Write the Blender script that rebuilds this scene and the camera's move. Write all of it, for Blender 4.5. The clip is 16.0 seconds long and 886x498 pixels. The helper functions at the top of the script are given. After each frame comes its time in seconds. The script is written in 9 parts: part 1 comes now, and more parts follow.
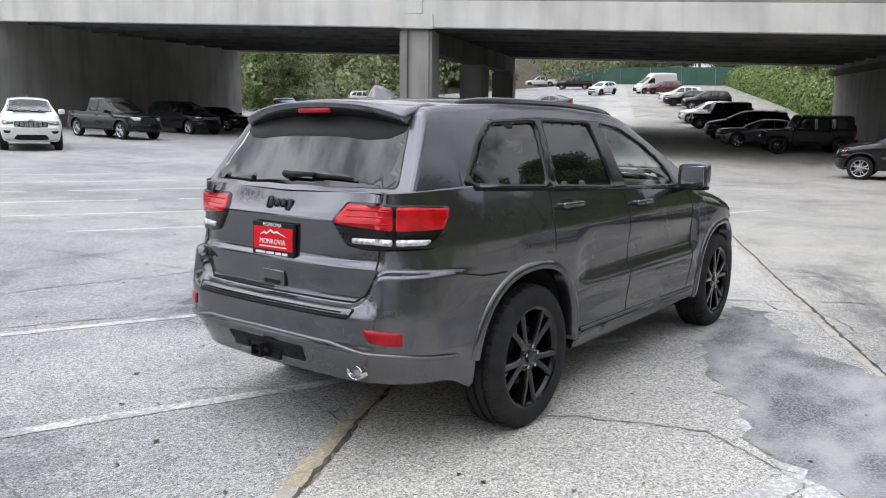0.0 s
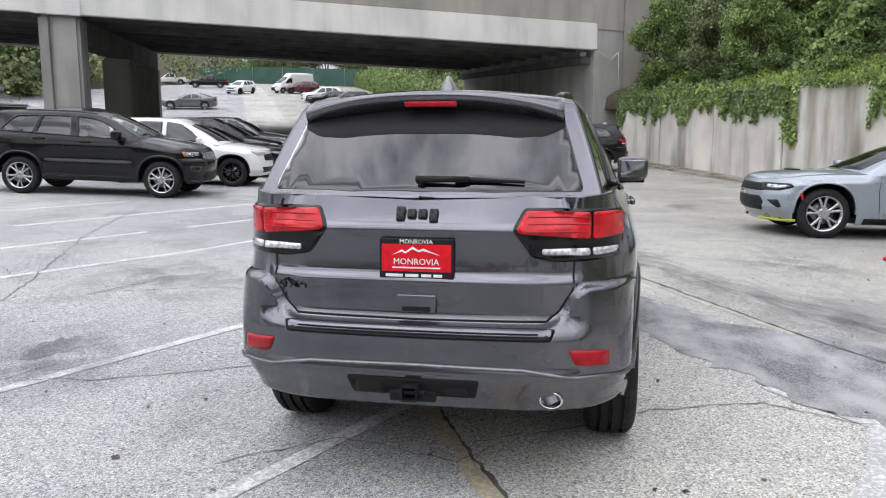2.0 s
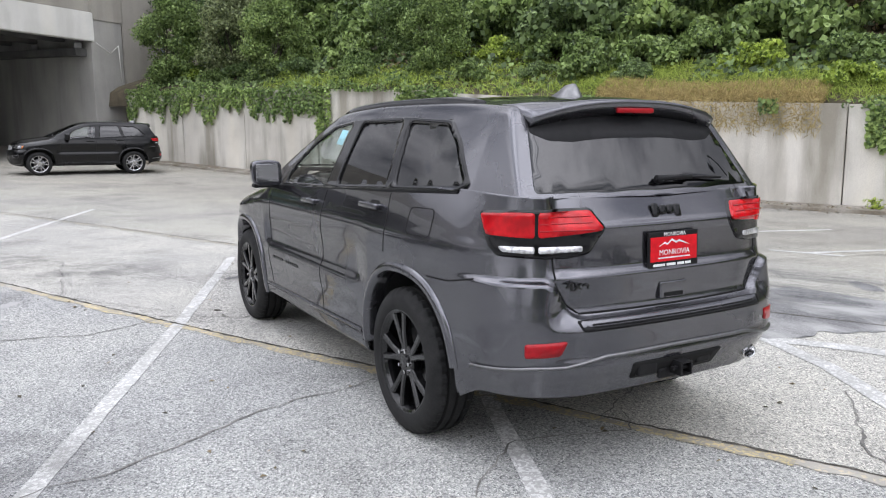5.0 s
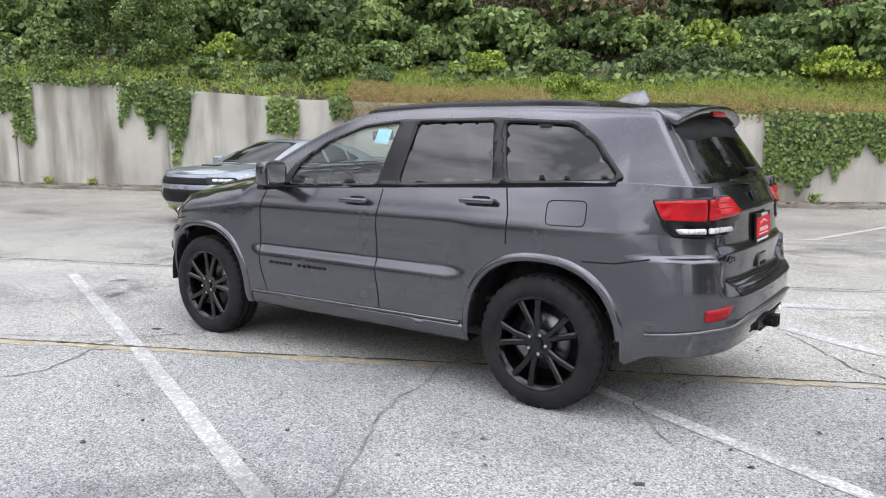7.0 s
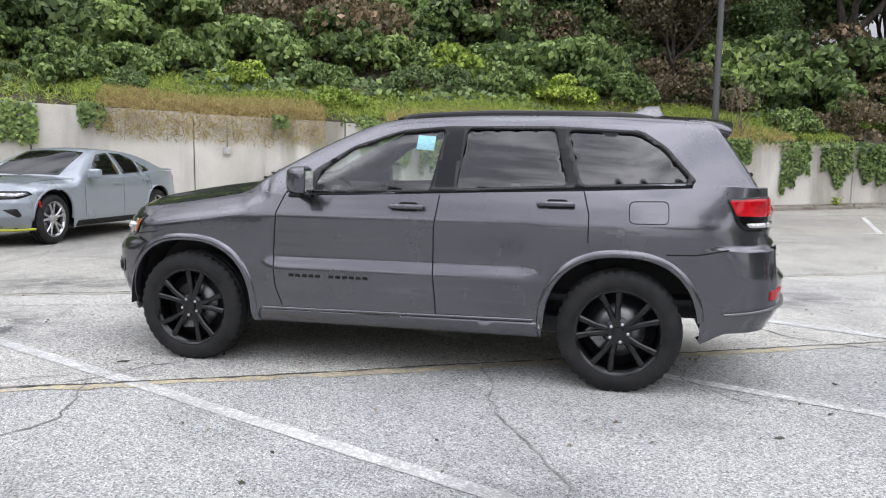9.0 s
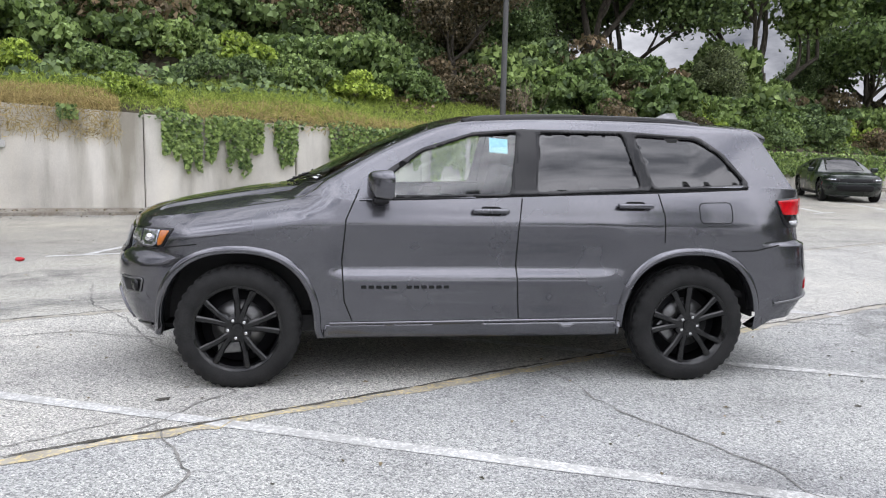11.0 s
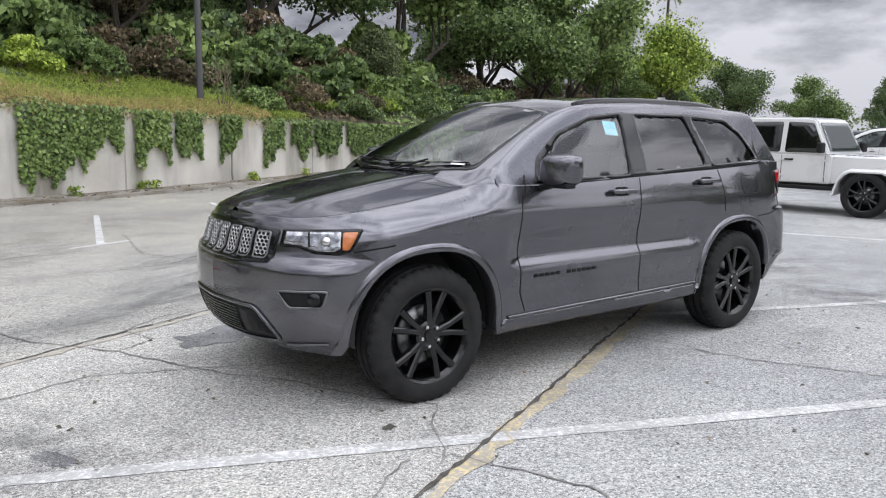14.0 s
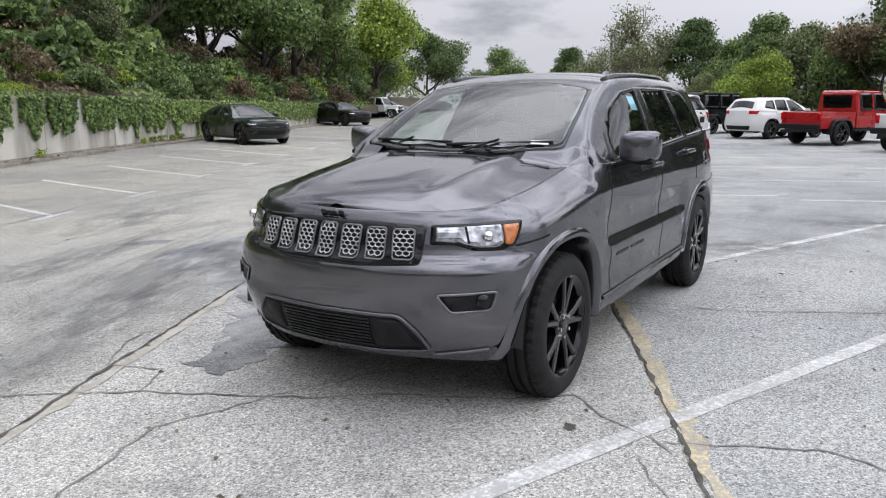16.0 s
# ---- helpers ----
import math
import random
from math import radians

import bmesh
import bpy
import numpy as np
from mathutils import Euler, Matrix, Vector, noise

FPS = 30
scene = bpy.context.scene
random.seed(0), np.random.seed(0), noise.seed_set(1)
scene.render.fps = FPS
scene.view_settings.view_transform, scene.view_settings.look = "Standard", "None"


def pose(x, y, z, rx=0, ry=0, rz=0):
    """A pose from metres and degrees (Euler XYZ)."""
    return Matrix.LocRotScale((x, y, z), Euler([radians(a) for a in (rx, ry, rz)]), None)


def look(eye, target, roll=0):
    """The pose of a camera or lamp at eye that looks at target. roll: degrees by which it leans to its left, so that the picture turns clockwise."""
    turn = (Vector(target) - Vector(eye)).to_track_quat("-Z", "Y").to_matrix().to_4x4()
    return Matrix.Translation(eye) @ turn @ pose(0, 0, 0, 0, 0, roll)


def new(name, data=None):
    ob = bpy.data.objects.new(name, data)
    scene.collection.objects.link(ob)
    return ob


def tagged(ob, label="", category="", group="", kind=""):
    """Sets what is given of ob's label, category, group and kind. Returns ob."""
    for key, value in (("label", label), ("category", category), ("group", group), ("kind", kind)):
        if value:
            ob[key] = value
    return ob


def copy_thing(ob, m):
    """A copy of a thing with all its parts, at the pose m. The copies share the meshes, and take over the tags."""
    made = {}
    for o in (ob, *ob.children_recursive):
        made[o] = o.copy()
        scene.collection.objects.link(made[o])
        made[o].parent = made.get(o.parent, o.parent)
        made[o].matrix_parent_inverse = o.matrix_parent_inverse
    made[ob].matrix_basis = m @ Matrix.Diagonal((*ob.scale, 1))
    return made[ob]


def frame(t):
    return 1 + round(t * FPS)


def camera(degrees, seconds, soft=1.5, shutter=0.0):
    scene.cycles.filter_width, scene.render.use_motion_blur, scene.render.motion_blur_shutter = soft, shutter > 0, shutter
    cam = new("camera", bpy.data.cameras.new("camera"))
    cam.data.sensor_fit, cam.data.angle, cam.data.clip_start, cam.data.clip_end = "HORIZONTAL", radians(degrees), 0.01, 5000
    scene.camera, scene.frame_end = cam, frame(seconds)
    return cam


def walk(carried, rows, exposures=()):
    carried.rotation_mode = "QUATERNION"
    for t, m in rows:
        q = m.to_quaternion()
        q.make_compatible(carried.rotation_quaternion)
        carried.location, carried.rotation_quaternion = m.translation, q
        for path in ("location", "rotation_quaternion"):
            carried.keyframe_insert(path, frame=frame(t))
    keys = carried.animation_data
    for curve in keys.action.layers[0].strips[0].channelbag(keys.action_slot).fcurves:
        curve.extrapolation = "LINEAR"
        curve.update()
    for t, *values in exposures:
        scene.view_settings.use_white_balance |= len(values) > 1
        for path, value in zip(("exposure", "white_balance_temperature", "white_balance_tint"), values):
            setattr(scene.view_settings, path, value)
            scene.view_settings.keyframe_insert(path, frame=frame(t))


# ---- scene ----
cam = camera(59.9, 16.0, 1.1)
PATH = [
    (0, (2.957, -4.871, 1.529), (1.748, -3.305, 1.239), 0.6),
    (0.5, (2.386, -5.09, 1.529), (1.351, -3.403, 1.238), 0.5),
    (1, (1.824, -5.314, 1.535), (0.993, -3.518, 1.247), 0.2),
    (1.5, (1.257, -5.399, 1.52), (0.653, -3.514, 1.233), -0.0),
    (2, (0.676, -5.441, 1.509), (0.313, -3.495, 1.222), -0.1),
    (2.5, (0.144, -5.422, 1.512), (0.028, -3.447, 1.22), -0.0),
    (3, (-0.39, -5.391, 1.523), (-0.262, -3.417, 1.23), 0.2),
    (3.5, (-0.937, -5.377, 1.548), (-0.575, -3.432, 1.255), 0.4),
    (4, (-1.515, -5.275, 1.557), (-0.933, -3.384, 1.266), 0.3),
    (4.5, (-2.103, -5.156, 1.564), (-1.318, -3.34, 1.27), -0.0),
    (4.7, (-2.315, -5.08, 1.554), (-1.456, -3.299, 1.258), -0.2),
    (6.8, (-4.479, -3.659, 1.546), (-2.928, -2.436, 1.25), 0.0),
    (7, (-4.63, -3.481, 1.552), (-3.027, -2.327, 1.253), -0.1),
    (7.5, (-4.99, -2.995, 1.533), (-3.269, -2.021, 1.251), 0.1),
    (8, (-5.296, -2.487, 1.528), (-3.477, -1.703, 1.265), 0.4),
    (8.5, (-5.501, -1.938, 1.513), (-3.615, -1.335, 1.252), 0.5),
    (9, (-5.679, -1.4, 1.489), (-3.744, -0.971, 1.231), 0.7),
    (9.2, (-5.734, -1.189, 1.506), (-3.786, -0.826, 1.247), 0.7),
    (11.3, (-5.6, 1.163, 1.511), (-3.652, 0.792, 1.247), 1.1),
    (11.5, (-5.555, 1.375, 1.526), (-3.622, 0.935, 1.26), 0.9),
    (12, (-5.356, 1.926, 1.507), (-3.47, 1.316, 1.239), 0.9),
    (12.5, (-5.159, 2.48, 1.5), (-3.333, 1.711, 1.226), 0.9),
    (13, (-4.89, 2.985, 1.49), (-3.135, 2.068, 1.209), 0.9),
    (13.5, (-4.591, 3.466, 1.499), (-2.918, 2.409, 1.209), 0.8),
    (14, (-4.234, 3.888, 1.493), (-2.657, 2.695, 1.19), 0.8),
    (14.5, (-3.82, 4.254, 1.518), (-2.356, 2.93, 1.198), 0.7),
    (15, (-3.389, 4.618, 1.529), (-2.057, 3.165, 1.189), 0.7),
    (15.5, (-2.909, 4.893, 1.549), (-1.722, 3.324, 1.188), 0.4),
    (16, (-2.379, 5.13, 1.533), (-1.367, 3.446, 1.158), 0.0),
]
walk(cam, [(t, look(eye, target, roll)) for t, eye, target, roll in PATH], [(0, 0.6), (9, 0.66), (12.5, 0.64), (16, 0.46)])


# ---- small tools ----
def pchip(points):
    """A smooth curve through (x, y) pairs, with no overshoot."""
    xs = np.array([p[0] for p in points], float)
    ys = np.array([p[1] for p in points], float)
    h, d = np.diff(xs), np.diff(ys) / np.diff(xs)
    m = np.zeros(len(xs))
    for i in range(1, len(xs) - 1):
        if d[i - 1] * d[i] > 0:
            w1, w2 = 2 * h[i] + h[i - 1], h[i] + 2 * h[i - 1]
            m[i] = (w1 + w2) / (w1 / d[i - 1] + w2 / d[i])
    m[0], m[-1] = d[0], d[-1]

    def at(v):
        v = np.clip(np.asarray(v, float), xs[0], xs[-1])
        i = np.clip(np.searchsorted(xs, v) - 1, 0, len(h) - 1)
        t = (v - xs[i]) / h[i]
        return ((1 + 2 * t) * (1 - t) ** 2 * ys[i] + t * (1 - t) ** 2 * h[i] * m[i]
                + t * t * (3 - 2 * t) * ys[i + 1] + t * t * (t - 1) * h[i] * m[i + 1])
    return at


def sstep(a, b, v):
    t = np.clip((np.asarray(v, float) - a) / (b - a), 0, 1)
    return t * t * (3 - 2 * t)


def mesh_of(name, verts, faces, material=None, smooth=True):
    me = bpy.data.meshes.new(name)
    me.from_pydata([tuple(v) for v in verts], [], [tuple(q) for q in faces])
    me.validate()
    if smooth:
        me.polygons.foreach_set("use_smooth", [True] * len(me.polygons))
    for m in (material if isinstance(material, (list, tuple)) else [material]):
        if m:
            me.materials.append(m)
    me.update()
    return me


def mesh_part(name, verts, faces, material, parent=None, label="", smooth=True):
    ob = new(name, mesh_of(name, verts, faces, material, smooth))
    ob.parent = parent
    return tagged(ob, label)


def part(name, bm, material, parent=None, label="", smooth=False):
    me = bpy.data.meshes.new(name)
    bm.to_mesh(me)
    bm.free()
    if smooth:
        me.polygons.foreach_set("use_smooth", [True] * len(me.polygons))
    for m in (material if isinstance(material, (list, tuple)) else [material]):
        me.materials.append(m)
    ob = new(name, me)
    ob.parent = parent
    return tagged(ob, label)


def empty(name, m=None, label="", category="", group=""):
    ob = new(name)
    ob.empty_display_size = 0.2
    if m is not None:
        ob.matrix_basis = m
    return tagged(ob, label, category, group)


def add_box(bm, size, m=None, bevel=0.0, segments=2):
    """A box of that size about its middle, at the pose m, with rounded edges."""
    r = bmesh.ops.create_cube(bm, size=1.0, matrix=(m or Matrix()) @ Matrix.Diagonal((*size, 1)))
    if bevel:
        edges = list({e for v in r["verts"] for e in v.link_edges})
        bmesh.ops.bevel(bm, geom=edges, offset=bevel, segments=segments, affect="EDGES", profile=0.6)
    return bm


def box_bm(size, m=None, bevel=0.0, segments=2):
    return add_box(bmesh.new(), size, m, bevel, segments)


def add_tube(bm, a, b, r0, r1=None, n=12):
    a, b = Vector(a), Vector(b)
    m = Matrix.Translation((a + b) / 2) @ (b - a).to_track_quat("Z", "Y").to_matrix().to_4x4()
    bmesh.ops.create_cone(bm, cap_ends=True, segments=n, radius1=r0, radius2=r0 if r1 is None else r1, depth=(b - a).length, matrix=m)
    return bm


def grid_faces(rows, cols, flip=False, close=False):
    out = []
    for i in range(rows - 1):
        for j in range(cols if close else cols - 1):
            k = (j + 1) % cols
            q = (i * cols + j, i * cols + k, (i + 1) * cols + k, (i + 1) * cols + j)
            out.append(q[::-1] if flip else q)
    return out


def revolve(profile, n=48, axis="x"):
    """Verts and faces of a turned form: profile of (along, radius) pairs about the x axis."""
    verts = []
    for a, r in profile:
        for k in range(n):
            t = 2 * math.pi * k / n
            verts.append((a, r * math.cos(t), r * math.sin(t)))
    return verts, grid_faces(len(profile), n, close=True)


def join_lists(pieces):
    verts, faces = [], []
    for v, q in pieces:
        o = len(verts)
        verts += [tuple(p) for p in v]
        faces += [tuple(i + o for i in p) for p in q]
    return verts, faces


def set_paint(ob, old, fresh):
    """Give a copied thing another material in place of old, on this object alone."""
    for o in (ob, *ob.children_recursive):
        for slot in o.material_slots:
            if slot.material is old:
                slot.link = "OBJECT"
                slot.material = fresh


# ---- light ----
world = bpy.data.worlds.new("overcast_sky")
scene.world = world
world.use_nodes = True
wn, wl = world.node_tree.nodes, world.node_tree.links
wn.clear()
SUN_UP, SUN_ROUND = 60.0, 240.0
sky = wn.new("ShaderNodeTexSky")
sky.sky_type, sky.sun_disc = "NISHITA", False
sky.sun_elevation, sky.sun_rotation = radians(SUN_UP), radians(SUN_ROUND)
sky.dust_density = 1.0
coord = wn.new("ShaderNodeTexCoord")
stretch = wn.new("ShaderNodeMapping")
stretch.inputs["Scale"].default_value = (1.0, 1.0, 2.6)
cloud = wn.new("ShaderNodeTexNoise")
cloud.inputs["Scale"].default_value, cloud.inputs["Detail"].default_value = 2.1, 7.0
cloud.inputs["Roughness"].default_value = 0.52
cover = wn.new("ShaderNodeMapRange")
cover.inputs["From Min"].default_value, cover.inputs["From Max"].default_value = 0.24, 0.36
shade = wn.new("ShaderNodeTexNoise")
shade.inputs["Scale"].default_value, shade.inputs["Detail"].default_value = 2.6, 8.0
shade.inputs["Roughness"].default_value = 0.58
tone = wn.new("ShaderNodeValToRGB")
tone.color_ramp.elements[0].position, tone.color_ramp.elements[0].color = 0.39, (2.6, 2.8, 3.25, 1)
tone.color_ramp.elements[1].position, tone.color_ramp.elements[1].color = 0.56, (11.2, 11.35, 11.9, 1)
mixer = wn.new("ShaderNodeMix")
mixer.data_type = "RGBA"
bg = wn.new("ShaderNodeBackground")
bg.inputs["Strength"].default_value = 0.067
out = wn.new("ShaderNodeOutputWorld")
wl.new(coord.outputs["Generated"], stretch.inputs["Vector"])
wl.new(stretch.outputs["Vector"], cloud.inputs["Vector"])
wl.new(stretch.outputs["Vector"], shade.inputs["Vector"])
wl.new(cloud.outputs["Fac"], cover.inputs["Value"])
wl.new(shade.outputs["Fac"], tone.inputs["Fac"])
wl.new(cover.outputs["Result"], mixer.inputs["Factor"])
wl.new(sky.outputs["Color"], [i for i in mixer.inputs if i.name == "A" and i.type == "RGBA"][0])
# an overcast sky is brighter overhead than at the horizon
split, lift, veil = wn.new("ShaderNodeSeparateXYZ"), wn.new("ShaderNodeMapRange"), wn.new("ShaderNodeMix")
lift.inputs["From Min"].default_value, lift.inputs["From Max"].default_value = 0.0, 0.85
lift.inputs["To Min"].default_value, lift.inputs["To Max"].default_value = 0.66, 1.55
veil.data_type, veil.blend_type = "RGBA", "MULTIPLY"
veil.inputs["Factor"].default_value = 1.0
wl.new(coord.outputs["Generated"], split.inputs["Vector"])
wl.new(split.outputs["Z"], lift.inputs["Value"])
wl.new(tone.outputs["Color"], [i for i in veil.inputs if i.name == "A" and i.type == "RGBA"][0])
wl.new(lift.outputs["Result"], [i for i in veil.inputs if i.name == "B" and i.type == "RGBA"][0])
wl.new([o for o in veil.outputs if o.type == "RGBA"][0], [i for i in mixer.inputs if i.name == "B" and i.type == "RGBA"][0])
# the cloud is brightest round the hidden sun
near, glow, thin = wn.new("ShaderNodeVectorMath"), wn.new("ShaderNodeMapRange"), wn.new("ShaderNodeMix")
near.operation = "DOT_PRODUCT"
near.inputs[1].default_value = (math.sin(radians(SUN_ROUND)) * math.cos(radians(SUN_UP)), math.cos(radians(SUN_ROUND)) * math.cos(radians(SUN_UP)), math.sin(radians(SUN_UP)))
glow.interpolation_type = "SMOOTHSTEP"
glow.inputs["From Min"].default_value, glow.inputs["From Max"].default_value = 0.1, 1.0
glow.inputs["To Min"].default_value, glow.inputs["To Max"].default_value = 0.85, 1.9
thin.data_type, thin.blend_type = "RGBA", "MULTIPLY"
thin.inputs["Factor"].default_value = 1.0
wl.new(coord.outputs["Generated"], near.inputs[0])
wl.new(near.outputs["Value"], glow.inputs["Value"])
wl.new([o for o in mixer.outputs if o.type == "RGBA"][0], [i for i in thin.inputs if i.name == "A" and i.type == "RGBA"][0])
wl.new(glow.outputs["Result"], [i for i in thin.inputs if i.name == "B" and i.type == "RGBA"][0])
wl.new([o for o in thin.outputs if o.type == "RGBA"][0], bg.inputs["Color"])
wl.new(bg.outputs["Background"], out.inputs["Surface"])

sun = new("sun", bpy.data.lights.new("sun", "SUN"))
sun.data.energy, sun.data.angle, sun.data.color = 0.6, radians(130), (1.0, 0.985, 0.965)
sun.matrix_basis = look((0, 0, 30), (-30 * math.sin(radians(SUN_ROUND)) / math.tan(radians(SUN_UP)), -30 * math.cos(radians(SUN_ROUND)) / math.tan(radians(SUN_UP)), 0))
scene.view_settings.use_white_balance = True
scene.view_settings.white_balance_temperature = 6330
scene.view_settings.white_balance_tint = 13.0


# ---- materials ----
def shader(name, base, rough=0.6, metal=0.0, spec=0.5, coat=0.0, coat_rough=0.03):
    m = bpy.data.materials.new(name)
    m.use_nodes = True
    b = m.node_tree.nodes["Principled BSDF"]
    b.inputs["Base Color"].default_value = (*base, 1)
    b.inputs["Roughness"].default_value, b.inputs["Metallic"].default_value = rough, metal
    b.inputs["Specular IOR Level"].default_value = spec
    b.inputs["Coat Weight"].default_value, b.inputs["Coat Roughness"].default_value = coat, coat_rough
    return m, b, m.node_tree.nodes, m.node_tree.links


def tex(n, l, kind, scale, detail=4.0, where="Object", stretch=(1, 1, 1)):
    co, mp = n.new("ShaderNodeTexCoord"), n.new("ShaderNodeMapping")
    mp.inputs["Scale"].default_value = stretch
    l.new(co.outputs[where], mp.inputs["Vector"])
    t = n.new("ShaderNodeTexVoronoi" if kind == "voronoi" else "ShaderNodeTexNoise")
    t.inputs["Scale"].default_value = scale
    if kind == "noise":
        t.inputs["Detail"].default_value = detail
    l.new(mp.outputs["Vector"], t.inputs["Vector"])
    return t


def ramp(n, l, src, stops):
    r = n.new("ShaderNodeValToRGB")
    while len(r.color_ramp.elements) < len(stops):
        r.color_ramp.elements.new(0.5)
    for e, (p, c) in zip(r.color_ramp.elements, stops):
        e.position, e.color = p, (*c, 1) if len(c) == 3 else c
    l.new(src, r.inputs["Fac"])
    return r


def blend(n, l, kind, fac, a, b):
    x = n.new("ShaderNodeMix")
    x.data_type, x.blend_type = "RGBA", kind
    for key, v in (("Factor", fac), ("A", a), ("B", b)):
        s = x.inputs[key] if key == "Factor" else [i for i in x.inputs if i.name == key and i.type == "RGBA"][0]
        if isinstance(v, (int, float)):
            s.default_value = v
        elif isinstance(v, tuple):
            s.default_value = (*v, 1)
        else:
            l.new(v, s)
    return [o for o in x.outputs if o.type == "RGBA"][0]


def bump(n, l, b, height, strength, distance):
    u = n.new("ShaderNodeBump")
    u.inputs["Strength"].default_value, u.inputs["Distance"].default_value = strength, distance
    l.new(height, u.inputs["Height"])
    l.new(u.outputs["Normal"], b.inputs["Normal"])


def rough_surface(name, low, high, scale=3.0, fine=60.0, rough=0.85, relief=0.4, depth=0.004, spec=0.3, where="Object", stretch=(1, 1, 1)):
    """A dull surface whose colour wanders between two tones at two scales."""
    m, b, n, l = shader(name, high, rough, spec=spec)
    big = tex(n, l, "noise", scale, 6.0, where, stretch)
    small = tex(n, l, "noise", fine, 4.0, where)
    c = ramp(n, l, big.outputs["Fac"], [(0.3, low), (0.7, high)])
    g = ramp(n, l, small.outputs["Fac"], [(0.3, (0.72, 0.72, 0.72)), (0.7, (1.18, 1.18, 1.18))])
    l.new(blend(n, l, "MULTIPLY", 1.0, c.outputs["Color"], g.outputs["Color"]), b.inputs["Base Color"])
    bump(n, l, b, small.outputs["Fac"], relief, depth)
    return m


def paint(name, base, metal=0.55, rough=0.32, flake=0.25, spec=0.5, coat=1.0, coat_ior=1.5, edge=1.0):
    m, b, n, l = shader(name, base, rough, metal, spec=spec, coat=coat, coat_rough=0.02)
    b.inputs["Coat IOR"].default_value = coat_ior
    b.inputs["Specular Tint"].default_value = (edge, edge, edge, 1)
    f = tex(n, l, "noise", 900.0, 2.0)
    lo, hi = tuple(c * (1 - flake) for c in base), tuple(c * (1 + flake) for c in base)
    l.new(ramp(n, l, f.outputs["Fac"], [(0.35, lo), (0.65, hi)]).outputs["Color"], b.inputs["Base Color"])
    dust = tex(n, l, "noise", 2.2, 5.0)
    l.new(ramp(n, l, dust.outputs["Fac"], [(0.3, (rough - 0.05,) * 3), (0.75, (rough + 0.1,) * 3)]).outputs["Color"], b.inputs["Roughness"])
    return m


def plain(name, base, rough=0.5, metal=0.0, coat=0.0, wear=0.12, scale=40.0, spec=0.5):
    m, b, n, l = shader(name, base, rough, metal, spec=spec, coat=coat)
    f = tex(n, l, "noise", scale, 4.0)
    lo, hi = tuple(c * (1 - wear) for c in base), tuple(min(1, c * (1 + wear)) for c in base)
    l.new(ramp(n, l, f.outputs["Fac"], [(0.35, lo), (0.65, hi)]).outputs["Color"], b.inputs["Base Color"])
    return m


def glass(name, tint, through_share, rough=0.0, shine=0.06):
    """Thin pane: part clear, tinted, with a real reflection on top that grows towards grazing angles."""
    m = bpy.data.materials.new(name)
    m.use_nodes = True
    n, l = m.node_tree.nodes, m.node_tree.links
    n.clear()
    clear, gloss, dark = n.new("ShaderNodeBsdfTransparent"), n.new("ShaderNodeBsdfGlossy"), n.new("ShaderNodeBsdfDiffuse")
    clear.inputs["Color"].default_value = (*tint, 1)
    gloss.inputs["Roughness"].default_value = rough
    dark.inputs["Color"].default_value = (0.006, 0.006, 0.007, 1)
    side, power, scale = n.new("ShaderNodeLayerWeight"), n.new("ShaderNodeMath"), n.new("ShaderNodeMath")
    side.inputs["Blend"].default_value = 0.5
    power.operation, power.inputs[1].default_value = "POWER", 4.5
    scale.operation, scale.inputs[1].default_value, scale.inputs[2].default_value = "MULTIPLY_ADD", 0.85 - shine, shine
    l.new(side.outputs["Facing"], power.inputs[0])
    l.new(power.outputs["Value"], scale.inputs[0])
    body, top, o = n.new("ShaderNodeMixShader"), n.new("ShaderNodeMixShader"), n.new("ShaderNodeOutputMaterial")
    body.inputs["Fac"].default_value = through_share
    l.new(dark.outputs["BSDF"], body.inputs[1])
    l.new(clear.outputs["BSDF"], body.inputs[2])
    l.new(scale.outputs["Value"], top.inputs["Fac"])
    l.new(body.outputs["Shader"], top.inputs[1])
    l.new(gloss.outputs["BSDF"], top.inputs[2])
    l.new(top.outputs["Shader"], o.inputs["Surface"])
    return m


def leafy(name, dark, light, rough=0.5, dry=None):
    """Leaves: each one differs a little, and light passes through them."""
    m, b, n, l = shader(name, light, rough, spec=0.35)
    geo = n.new("ShaderNodeNewGeometry")
    stops = [(0.0, dark), (0.75, light)] + ([(0.9, light), (1.0, dry)] if dry else [(1.0, tuple(c * 1.25 for c in light))])
    c = ramp(n, l, geo.outputs["Random Per Island"], stops)
    info = n.new("ShaderNodeObjectInfo")
    t = ramp(n, l, info.outputs["Random"], [(0.0, (0.72, 0.76, 0.7)), (1.0, (1.25, 1.2, 1.1))])
    col = blend(n, l, "MULTIPLY", 1.0, c.outputs["Color"], t.outputs["Color"])
    l.new(col, b.inputs["Base Color"])
    tr, mx = n.new("ShaderNodeBsdfTranslucent"), n.new("ShaderNodeMixShader")
    l.new(col, tr.inputs["Color"])
    mx.inputs["Fac"].default_value = 0.3
    o = n["Material Output"]
    l.new(b.outputs["BSDF"], mx.inputs[1])
    l.new(tr.outputs["BSDF"], mx.inputs[2])
    l.new(mx.outputs["Shader"], o.inputs["Surface"])
    return m


